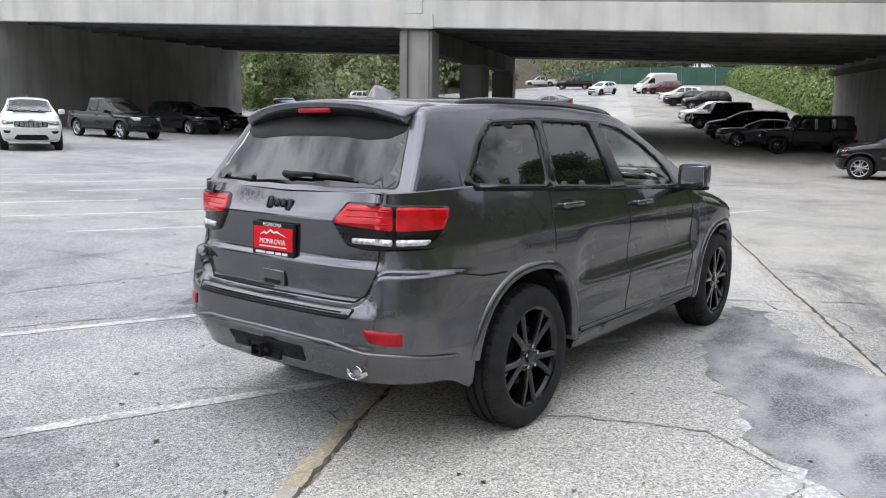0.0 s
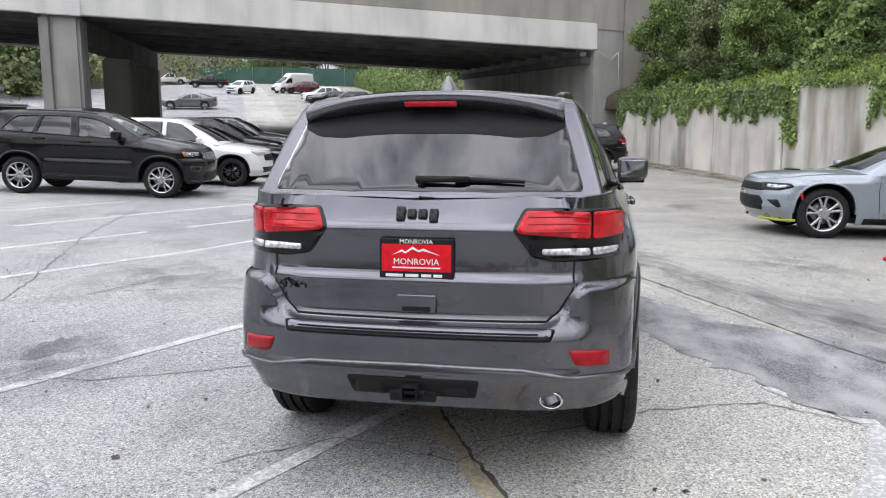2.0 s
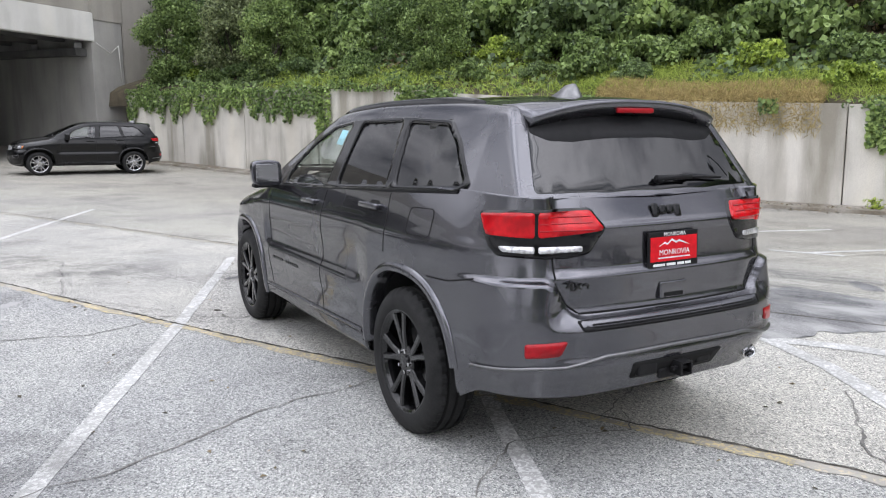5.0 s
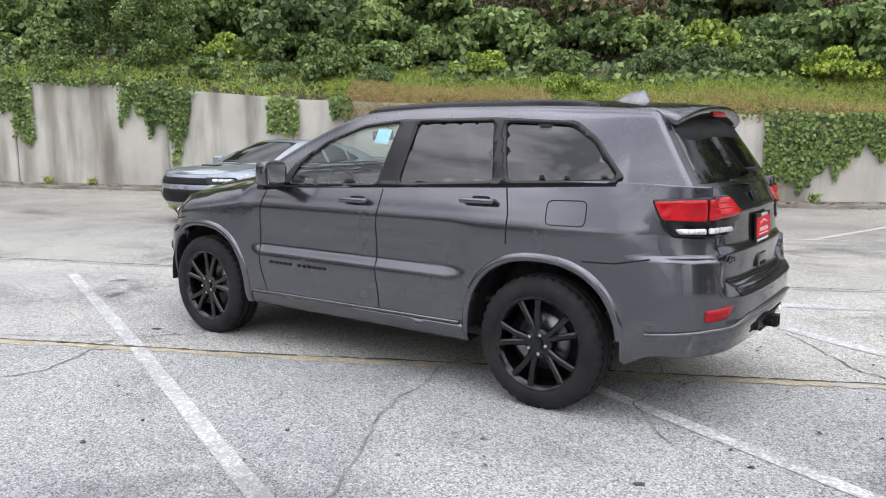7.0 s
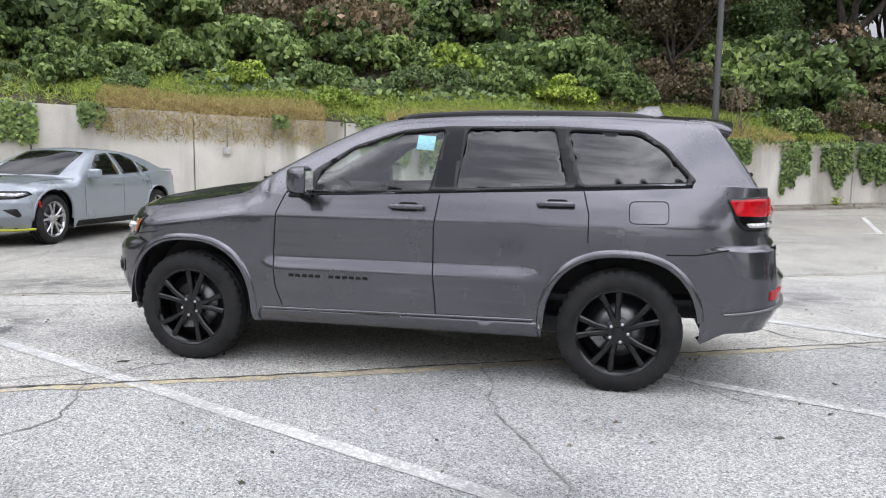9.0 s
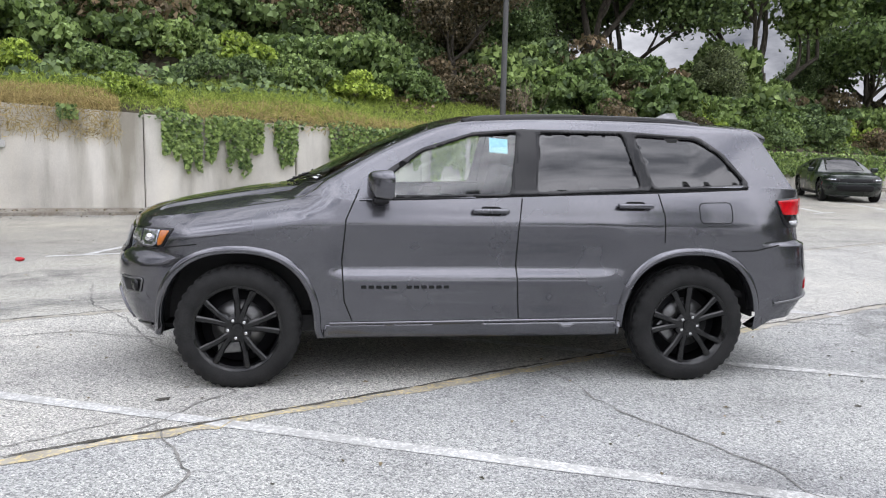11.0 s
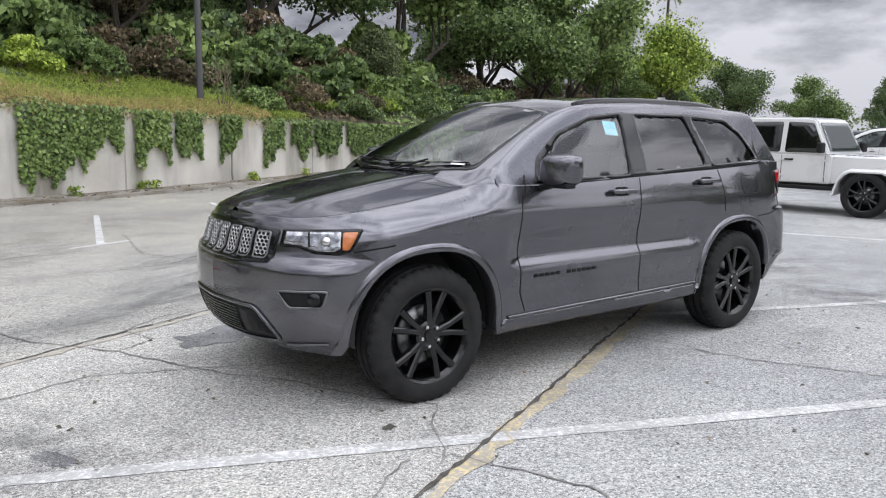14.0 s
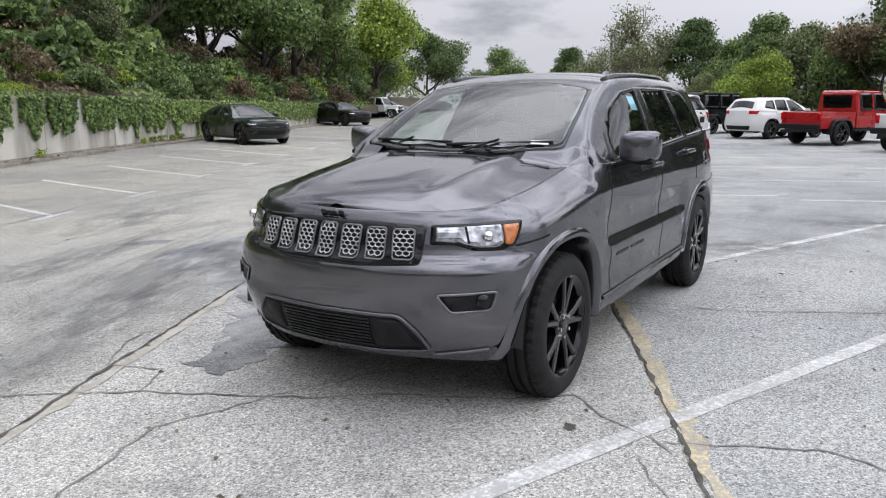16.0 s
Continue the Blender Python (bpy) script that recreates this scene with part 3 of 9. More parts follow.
for k, (x, y, a, b, turn) in enumerate([(3.4, -0.2, 0.7, 1.9, 22), (4.6, 0.9, 0.5, 1.7, 24), (2.7, 1.4, 0.6, 1.5, 26), (3.1, 4.0, 0.8, 1.2, 20), (-2.9, -0.9, 0.9, 1.2, 10), (-1.0, -3.6, 1.2, 0.9, 40), (-3.8, 2.2, 1.1, 1.6, 15), (-0.4, 3.4, 1.0, 0.7, 60), (1.2, 4.4, 0.9, 0.8, 0), (-1.9, 4.4, 0.9, 1.3, 30), (0.6, -4.4, 1.0, 1.5, 20), (2.6, -3.2, 0.8, 1.2, 12), (-5.5, -2.0, 1.2, 2.0, 25), (6.6, -1.5, 1.0, 2.4, 24), (5.6, 3.2, 0.9, 2.0, 26), (-3.0, 5.6, 1.2, 0.8, 10), (-2.2, -6.0, 1.6, 1.0, 35), (3.1, 0.9, 0.4, 2.2, 25), (3.9, 0.3, 0.35, 2.6, 25), (2.2, 2.3, 0.35, 1.9, 25), (4.9, -0.2, 0.3, 2.4, 25), (1.5, 3.6, 0.4, 1.6, 25)]):
    stain(x, y, a, b, turn, 0.0052 + 0.0004 * k, 70 + k)


# ---- bridge ----
BE, BU, BV = Vector((0.92, 31.8)), Vector((-0.92, -0.392)), Vector((-0.392, 0.92))


def bridge_at(u, v, h):
    """Along the bridge from its abutment, in under it, and up from its soffit's near edge."""
    p = BE + BU * u + BV * v
    return (p.x, p.y, 5.52 + 0.039 * u + 0.042 * v + h)


def bridge_block(name, u0, u1, v0, v1, h0, h1, material, parent, bevel=0.03, label="", foot=False):
    verts = []
    for h in (h0, h1):
        for u, v in ((u0, v0), (u1, v0), (u1, v1), (u0, v1)):
            p = bridge_at(u, v, h)
            if foot and h == h0:
                p = (p[0], p[1], float(ground_z(p[0], p[1])) - 0.3)
            verts.append(p)
    bm = bmesh.new()
    vs = [bm.verts.new(p) for p in verts]
    for q in ((0, 1, 5, 4), (1, 2, 6, 5), (2, 3, 7, 6), (3, 0, 4, 7), (4, 5, 6, 7), (3, 2, 1, 0)):
        bm.faces.new([vs[i] for i in q])
    bmesh.ops.recalc_face_normals(bm, faces=bm.faces)
    bmesh.ops.bevel(bm, geom=list(bm.edges), offset=bevel, segments=2, affect="EDGES")
    return part(name, bm, material, parent, label)


def overpass():
    ob = empty("overpass", label="concrete road overpass with pale edge beam across the parking lot", category="bridge")
    bridge_block("edge_beam", -0.1, 62, 0, 0.45, 0, 1.2, BEAM_CONCRETE, ob, label="pale concrete edge beam")
    bridge_block("edge_beam", 0.2, 62, 25.0, 25.45, 0, 1.2, BEAM_CONCRETE, ob, label="pale concrete edge beam")
    bridge_block("parapet", -3.2, 62, 0.12, 0.42, 1.21, 2.75, TAN_CONCRETE, ob, label="tan concrete parapet")
    bridge_block("parapet", 0.2, 62, 25.05, 25.35, 1.21, 2.4, TAN_CONCRETE, ob, label="tan concrete parapet")
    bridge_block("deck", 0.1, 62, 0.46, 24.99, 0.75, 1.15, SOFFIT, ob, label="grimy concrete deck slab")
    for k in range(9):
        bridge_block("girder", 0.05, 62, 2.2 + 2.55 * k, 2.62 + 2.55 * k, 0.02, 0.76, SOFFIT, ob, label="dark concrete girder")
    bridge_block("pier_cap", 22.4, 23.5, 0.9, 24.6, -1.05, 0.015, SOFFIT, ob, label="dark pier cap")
    for v in (0.95, 13.0, 23.2):
        bridge_block("column", 22.2, 23.75, v - 0.75, v + 0.75, -5, -0.02 if v < 2 else -1.06, PIER_CONCRETE, ob, 0.12, "square concrete column", True)
    bridge_block("cap_block", 22.05, 23.85, -0.09, 0.2, -0.04, 0.6, BEAM_CONCRETE, ob, 0.02, "stepped concrete cap block")
    bridge_block("cap_block", 22.55, 23.4, -0.085, 0.2, 0.61, 1.32, BEAM_CONCRETE, ob, 0.02)
    bm = bmesh.new()
    a, b = bridge_at(23.3, 0.12, -0.1), bridge_at(23.3, 0.12, -4.6)
    add_tube(bm, a, b, 0.04, n=10)
    part("drain_pipe", bm, SOFFIT, ob)
    bridge_block("abutment", -1.4, 0.02, 0.05, 25.3, -5, 1.1, PIER_CONCRETE, ob, 0.03, "grey concrete abutment wall", True)
    bridge_block("abutment", -3.15, -1.42, 0.02, 1.4, -5, 4.6, TAN_CONCRETE, ob, 0.03, "tan concrete wing of the abutment", True)
    bridge_block("abutment", -1.41, 0.0, 0.015, 0.6, 0.9, 4.6, TAN_CONCRETE, ob, 0.03)
    bridge_block("abutment", 46.0, 47.5, -0.4, 25.6, -5, 1.1, PIER_CONCRETE, ob, 0.03, "grey concrete abutment wall", True)
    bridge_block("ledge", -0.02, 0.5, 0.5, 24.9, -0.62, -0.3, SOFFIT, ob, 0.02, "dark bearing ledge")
    bm = bmesh.new()
    add_tube(bm, bridge_at(-3.3, -0.08, -3.0), bridge_at(-3.3, -0.08, 4.6), 0.08, n=12)
    part("drain_pipe", bm, plain("grey_blue_pipe", (0.2, 0.24, 0.28), 0.5), ob, "grey-blue drain pipe", smooth=True)
    bm = bmesh.new()
    for a, b in (((-0.1, -0.1, -0.05), (-0.75, -0.06, -0.42)), ((-0.75, -0.06, -0.42), (-1.15, -0.04, -0.05)), ((-1.15, -0.04, -0.05), (-1.2, -0.04, -1.6))):
        add_tube(bm, bridge_at(*a), bridge_at(*b), 0.018, n=8)
    part("conduit", bm, BEAM_CONCRETE, ob, "thin pale conduit", smooth=True)
    for v in (0.6, 4.5, 9.5):
        lamp = part("lamp_housing", box_bm((0.3, 0.3, 0.22), Matrix.Translation(bridge_at(0.35, v, -0.2)), 0.05), plain("lamp_grey_%d" % int(v), (0.25, 0.25, 0.25), 0.5), ob, "grey lamp housing")


overpass()


# ---- retaining wall ----
WA, WD, WN = Vector((8.6, 15.5)), Vector((0.403, -0.915)), Vector((0.915, 0.403))
wall_top = pchip([(-18, 3.45), (-12, 3.2), (-0.3, 2.85), (0.3, 2.7), (6, 2.36), (12.4, 2.07), (22, 1.8), (36, 1.55), (70, 1.3)])


def wall_at(a, d, z):
    p = WA + WD * a + WN * d
    return (p.x, p.y, z)


def retaining_wall():
    ob = empty("wall_east", label="stained concrete retaining wall, partly grown over with ivy")
    tagged(ob, category="wall", kind="structure")
    edges = [-16.4, -12.6, -8.8, -5.0, -0.05] + [3.7 * k for k in range(1, 18)]
    for k, (a0, a1) in enumerate(zip(edges, edges[1:])):
        bm, vs = bmesh.new(), []
        for z in (0, 1):
            for a, d in ((a0 + 0.012, 0.02 * (k % 2)), (a1 - 0.012, 0.02 * (k % 2)), (a1 - 0.012, 0.34), (a0 + 0.012, 0.34)):
                top = float(wall_top((a0 + a1) / 2)) + (float(wall_top(a)) - float(wall_top((a0 + a1) / 2))) * 0.9
                x, y, _ = wall_at(a, d, 0)
                vs.append(bm.verts.new((x, y, top if z else float(ground_z(x, y)) - 0.5)))
        for q in ((0, 1, 5, 4), (1, 2, 6, 5), (2, 3, 7, 6), (3, 0, 4, 7), (4, 5, 6, 7)):
            bm.faces.new([vs[i] for i in q])
        bmesh.ops.recalc_face_normals(bm, faces=bm.faces)
        bmesh.ops.bevel(bm, geom=list(bm.edges), offset=0.018, segments=2, affect="EDGES")
        part("wall_panel", bm, WALL_CONCRETE, ob)
    bm = bmesh.new()
    verts, faces = [], []
    for i, a in enumerate(np.linspace(-16.4, 66, 120)):
        for d, z in ((-0.62, 0.0), (-0.6, 0.07), (-0.34, 0.09), (0.03, 0.11)):
            x, y, _ = wall_at(float(a), d + 0.04 * noise.noise((a * 0.7, d, 0)), 0)
            verts.append((x, y, float(ground_z(x, y)) + z + (0.02 * noise.noise((a * 1.3, d * 3, 2)) if z else -0.05)))
    bm.free()
    kerb = mesh_part("kerb", verts, grid_faces(120, 4), rough_surface("littered_kerb", (0.16, 0.135, 0.1), (0.36, 0.34, 0.3), 1.5, 25.0, 0.95, 0.8, 0.01), smooth=False)
    tagged(kerb, "low crumbling concrete kerb with dry leaves along the wall", "kerb", kind="structure")


retaining_wall()


def hill_z(a, d):
    """Height of the bank behind the wall, d metres in from its back."""
    top = float(wall_top(a))
    flat = 1.0 - 0.85 * float(sstep(24, 33, a))
    up = 0.12 + 0.30 * min(d, 5) + flat * (0.42 * max(0, min(d - 5, 14)) + 0.1 * max(0, d - 19))
    up *= 1.0 - 0.45 * float(sstep(18, 60, a))
    return top - 0.08 + up + 0.25 * noise.noise((a * 0.3, d * 0.3, 4)) * min(1, d)


def hillside():
    al, dl = np.concatenate([np.linspace(-100, -20, 14), np.linspace(-17, 70, 80), np.linspace(75, 130, 8)]), np.array([0.1, 0.2, 0.6, 1, 1.5, 2.2, 3, 4, 5, 6.5, 8, 10, 12.5, 15, 18, 22, 30, 45, 80])
    verts = [wall_at(float(a), float(d), hill_z(float(a), float(d)) - (0.7 if d < 0.15 else 0.14 if d < 0.3 else 0.0)) for d in dl for a in al]
    ob = mesh_part("hillside", verts, grid_faces(len(dl), len(al)), SOIL)
    tagged(ob, "steep brown earth bank behind the retaining wall", "bank", kind="structure")


hillside()


# ---- the parked suv: its surfaces ----
def smin(a, b, k):
    h = np.clip(0.5 + 0.5 * (b - a) / k, 0, 1)
    return b * (1 - h) + a * h - k * h * (1 - h)


class Shape:
    """Surfaces of a car body: a skirt that wraps round it up to the belt, and a cabin above."""

    def __init__(self, plan, floor, belt, side, side_flat, ledge, rear, rear_shelf, shelf_z, front, fender, cabin, n=300):
        pts = np.array(plan, float)
        seg = np.hypot(*np.diff(pts, axis=0).T)
        t = np.concatenate([[0], np.cumsum(seg)])
        fx, fy = pchip(list(zip(t, pts[:, 0]))), pchip(list(zip(t, pts[:, 1])))
        s = np.linspace(0, t[-1], 1600)
        x, y = fx(s), fy(s)
        for _ in range(60):
            x[1:-1], y[1:-1] = (x[:-2] + 2 * x[1:-1] + x[2:]) / 4, (y[:-2] + 2 * y[1:-1] + y[2:]) / 4
        s = np.concatenate([[0], np.cumsum(np.hypot(np.diff(x), np.diff(y)))])
        self.length = s[-1]
        self.u, self.px, self.py = s, x, y
        dx, dy = np.gradient(x, s), np.gradient(y, s)
        d = np.hypot(dx, dy)
        self.nx, self.ny = dy / d, -dx / d
        self.nx[0], self.ny[0] = 0, -1
        self.nx[-1], self.ny[-1] = 0, 1
        self.floor, self.belt = floor, belt
        self.side, self.side_flat, self.ledge = pchip(side), pchip(side_flat), ledge
        self.rear, self.shelf, self.shelf_z = pchip(rear), rear_shelf, pchip(shelf_z)
        self.front, self.fender = pchip(front), fender
        self.corner = pchip([(0.3, -0.12), (0.42, -0.075), (0.5, -0.03), (0.56, -0.006), (0.7, -0.006), (0.8, -0.016), (0.9, -0.03), (1.0, -0.048), (1.1, -0.058), (1.165, -0.056), (1.28, -0.062)])
        self.cabin = cabin
        self.n = n

    def top(self, y):
        return self.belt(y)

    def offset(self, x, y, z):
        l0, l1, l2, l3 = self.ledge
        w = sstep(l0, l1, y) * (1 - sstep(l2, l3, y))
        side = self.side(z) * w + self.side_flat(z) * (1 - w)
        fw = sstep(*self.fender[:2], y)
        t = np.clip((z - (self.belt(y) - self.fender[2])) / self.fender[2], 0, 1)
        side = side * (1 - fw) + (np.maximum(side, -0.022) - self.fender[3] * t ** 2) * fw
        zl = self.shelf_z(np.abs(x))
        soft = 0.012
        rear = self.rear(z)
        if self.shelf:
            w2 = sstep(0.62, 0.7, np.abs(x))
            rear = rear * (1 - w2) + self.corner(z) * w2
        rear = rear + self.shelf * (1 - sstep(zl - soft, zl + soft, z))
        front = self.front(z)
        wr, wf = 1 - sstep(-2.32, -1.9, y), sstep(1.72, 2.08, y)
        return side * (1 - wr) * (1 - wf) + rear * wr + front * wf

    def wrap(self, u, z, off=0.0):
        """The place at arc length u from the middle of the tail (minus: left side), height z, off metres out."""
        u = np.asarray(u, float)
        z = np.asarray(z, float)
        a = np.abs(u)
        x, y = np.interp(a, self.u, self.px), np.interp(a, self.u, self.py)
        nx, ny = np.interp(a, self.u, self.nx), np.interp(a, self.u, self.ny)
        d = self.offset(x, y, z) + off
        return np.stack([np.sign(u) * (x + nx * d) if u.ndim else (x + nx * d) * (1 if u >= 0 else -1), y + ny * d, z + 0 * x], -1)

    def u_at(self, y):
        """Arc length at which the flank passes that y."""
        lo, hi = np.argmin(np.abs(self.py + 2.3)), np.argmin(np.abs(self.py - 2.2))
        return np.interp(y, self.py[lo:hi], self.u[lo:hi])

    def flank_x(self, y, z):
        return self.wrap(self.u_at(y), z)[..., 0]

    def height(self, x, y):
        """Height of the cabin over the plan."""
        c = self.cabin
        x = np.abs(np.asarray(x, float))
        roof = c["roof"](y) - c["crown"] * (x / 0.62) ** 2
        wind = c["wind_z"] + (c["wind_y"] - c["wind_bow"] * x ** 2 - y) * c["wind_slope"]
        wind = wind - 0.07 * np.clip((wind - c["wind_z"]) / 0.45, 0, 1.4) ** 2
        back = c["back_z"] + (y - (c["back_y"] + c["back_bow"] * x ** 2)) * c["back_slope"]
        zb = self.belt(np.minimum(y, c["belt_end"]))
        xb = self.flank_x(np.clip(y, -1.9, 0.9), zb) - 0.012
        xb = xb - c["tail_in"] * (1 - sstep(-2.5, -1.5, y))
        xr = c["roof_x"](y)
        t = np.minimum((xb - x) / np.maximum(xb - xr, 0.05), 3.0)
        side = zb + (c["side_top"] - zb) * (t + 0.14 * t * (1 - t))
        k = c["round"]
        return smin(smin(roof, wind, k), smin(side, back, k * 0.9), k)

    def cabin_x(self, y, z):
        """Half width of the cabin at that y and height."""
        y, z = np.broadcast_arrays(np.asarray(y, float), np.asarray(z, float))
        lo, hi = np.zeros(y.shape), np.full(y.shape, 1.1)
        for _ in range(34):
            mid = (lo + hi) / 2
            up = self.height(mid, y) > z
            lo, hi = np.where(up, mid, lo), np.where(up, hi, mid)
        return lo

    def pane(self, y, z, off=0.0, sign=1):
        """A place on the cabin's flank."""
        x = self.cabin_x(y, z) + off
        return np.stack([sign * x, np.asarray(y, float), np.asarray(z, float) + off * 0.35], -1)


SUV_PLAN = [(0, -2.46), (0.3, -2.452), (0.5, -2.435), (0.67, -2.38), (0.785, -2.295), (0.858, -2.165), (0.903, -1.96), (0.928, -1.72), (0.94, -1.45), (0.937, -0.8), (0.937, 0), (0.942, 0.9), (0.945, 1.4),
            (0.922, 1.72), (0.88, 1.9), (0.81, 2.03), (0.7, 2.135), (0.5, 2.245), (0.25, 2.31), (0, 2.33)]
suv_belt = pchip([(-2.5, 1.27), (-2.1, 1.29), (-1.85, 1.296), (-1.2, 1.262), (-0.3, 1.222), (0.55, 1.182), (0.8, 1.185), (0.98, 1.2), (1.1, 1.175), (1.4, 1.125), (1.8, 1.07), (2.05, 1.045), (2.2, 1.03), (2.4, 1.025)])


def suv_floor(x, y):
    return 0.31 + 0.085 * (1 - sstep(-2.12, -1.88, y)) - 0.02 * sstep(1.7, 1.9, y) + 0.03 * sstep(2.0, 2.3, y)


SUV = Shape(
    SUV_PLAN, suv_floor, suv_belt,
    side=[(0.28, -0.07), (0.34, -0.03), (0.42, -0.016), (0.52, -0.014), (0.62, -0.002), (0.67, 0.002), (0.7, -0.003), (0.765, -0.03), (0.82, -0.031), (0.95, -0.016), (1.02, -0.014), (1.1, -0.032), (1.2, -0.062), (1.3, -0.1)],
    side_flat=[(0.28, -0.07), (0.34, -0.03), (0.42, -0.016), (0.6, -0.006), (0.75, -0.004), (0.95, -0.006), (1.02, -0.01), (1.1, -0.03), (1.2, -0.062), (1.3, -0.1)],
    ledge=(-1.05, -0.8, 0.78, 0.95),
    rear=[(0.3, -0.12), (0.42, -0.075), (0.5, -0.03), (0.56, -0.006), (0.6, -0.014), (0.7, -0.008), (0.8, -0.055), (0.89, -0.042), (0.925, -0.036), (0.965, -0.062), (1.1, -0.068), (1.135, -0.064), (1.165, -0.085), (1.28, -0.15)],
    rear_shelf=0.036, shelf_z=[(0, 0.752), (0.5, 0.752), (0.57, 0.77), (0.62, 0.82), (0.655, 0.89), (0.7, 0.915), (1.2, 0.915)],
    front=[(0.26, -0.17), (0.34, -0.1), (0.42, -0.045), (0.55, -0.008), (0.66, 0.0), (0.75, -0.004), (0.8, -0.026), (0.83, -0.06), (0.9, -0.08), (1.0, -0.12), (1.035, -0.15)],
    fender=(0.82, 1.1, 0.15, 0.17),
    cabin=dict(roof=pchip([(-2.4, 1.66), (-2.1, 1.7), (-1.7, 1.735), (-1.2, 1.757), (-0.7, 1.76), (-0.2, 1.745), (0.1, 1.722), (0.4, 1.68), (0.8, 1.6)]), crown=0.05,
               wind_z=1.245, wind_y=1.18, wind_bow=0.32, wind_slope=0.56, back_z=1.27, back_y=-2.325, back_bow=0.15, back_slope=1.42,
               belt_end=0.7, side_top=1.66, roof_x=pchip([(-2.4, 0.585), (-1.9, 0.625), (-1.4, 0.645), (-0.6, 0.655), (0.0, 0.64), (0.5, 0.58), (1.2, 0.5)]), tail_in=0.075, round=0.045))


# ---- car building tools ----
from mathutils.geometry import delaunay_2d_cdt, intersect_point_tri_2d

GREY_PAINT = paint("granite_grey_paint", (0.124, 0.124, 0.138), 0.88, 0.22, 0.2, coat_ior=1.5, edge=0.3)
BLACK_TRIM = plain("black_plastic_trim", (0.013, 0.013, 0.014), 0.5, spec=0.2)
GLOSS_BLACK = plain("gloss_black", (0.005, 0.005, 0.006), 0.15, coat=0.25, spec=0.25)
SATIN_GREY = plain("satin_grey_trim", (0.2, 0.2, 0.205), 0.3, 0.8)
CHROME = plain("bright_chrome", (0.75, 0.75, 0.76), 0.08, 1.0, wear=0.03)
DARK_GAP = plain("panel_gap", (0.003, 0.003, 0.003), 0.9)
TYRE = rough_surface("tyre_rubber", (0.009, 0.009, 0.0095), (0.024, 0.024, 0.024), 8.0, 120.0, 0.75, 0.3, 0.002)
RIM_BLACK = plain("gloss_black_wheel", (0.005, 0.005, 0.0055), 0.22, 0.0, coat=0.45, spec=0.3)
RIM_SILVER = plain("silver_alloy_wheel", (0.5, 0.5, 0.51), 0.25, 0.9)
STEEL = plain("brake_steel", (0.2, 0.2, 0.2), 0.35, 0.9, wear=0.3, scale=15.0)
RED_LENS = plain("red_lamp_lens", (0.5, 0.004, 0.009), 0.25, coat=0.6, wear=0.3, scale=14.0, spec=0.1)
DARK_RED = plain("dark_red_reflector", (0.36, 0.006, 0.012), 0.3, coat=0.5, spec=0.1)
CLEAR_LENS = plain("clear_lamp_lens", (0.55, 0.55, 0.56), 0.12, 0.35, coat=1.0, wear=0.4, scale=60.0)
LAMP_INNER = plain("lamp_reflector", (0.34, 0.35, 0.37), 0.14, 0.85, coat=1.0, wear=0.6, scale=22.0)
AMBER = plain("amber_lens", (0.5, 0.14, 0.02), 0.12, coat=1.0)
PRIVACY = glass("privacy_glass", (0.1, 0.1, 0.11), 0.3, shine=0.1)
CLEAR_GLASS = glass("clear_car_glass", (0.86, 0.92, 0.89), 0.985, shine=0.11)
SCREEN_GLASS = glass("windscreen_glass", (0.72, 0.8, 0.77), 0.97, shine=0.13)
CABIN_DARK = plain("dark_cabin_trim", (0.02, 0.02, 0.021), 0.7)
SEAT_CLOTH = rough_surface("black_seat_cloth", (0.02, 0.02, 0.021), (0.045, 0.045, 0.048), 6.0, 200.0, 0.9, 0.4)
WHITE_PRINT = plain("white_print", (0.78, 0.78, 0.78), 0.5)
RED_PRINT = plain("red_plate", (0.66, 0.012, 0.02), 0.5, spec=0.15)
CYAN_SHEET = plain("pale_blue_sheet", (0.32, 0.62, 0.72), 0.6)


def inside(poly, p):
    x, y, hit = p[0], p[1], False
    for (x1, y1), (x2, y2) in zip(poly, poly[1:] + poly[:1]):
        if (y1 > y) != (y2 > y) and x < (x2 - x1) * (y - y1) / (y2 - y1) + x1:
            hit = not hit
    return hit


def rounded(poly, r, n=4):
    """The polygon with its corners rounded off."""
    out = []
    for a, b, c in zip(poly[-1:] + poly[:-1], poly, poly[1:] + poly[:1]):
        a, b, c = Vector(a), Vector(b), Vector(c)
        k = min(r, 0.45 * (a - b).length, 0.45 * (c - b).length)
        p, q = b + (a - b).normalized() * k, b + (c - b).normalized() * k
        for i in range(n + 1):
            t = i / n
            v = p.lerp(b, t).lerp(b.lerp(q, t), t)
            out.append((v.x, v.y))
    return out


def grown(poly, d):
    """The polygon with each corner moved outwards from its middle."""
    c = Vector((sum(p[0] for p in poly) / len(poly), sum(p[1] for p in poly) / len(poly)))
    return [tuple(Vector(p) + (Vector(p) - c).normalized() * d) for p in poly]


def dense(poly, step):
    out = []
    for a, b in zip(poly, poly[1:] + poly[:1]):
        k = max(1, int(math.dist(a, b) / step))
        out += [(a[0] + (b[0] - a[0]) * i / k, a[1] + (b[1] - a[1]) * i / k) for i in range(k)]
    return out


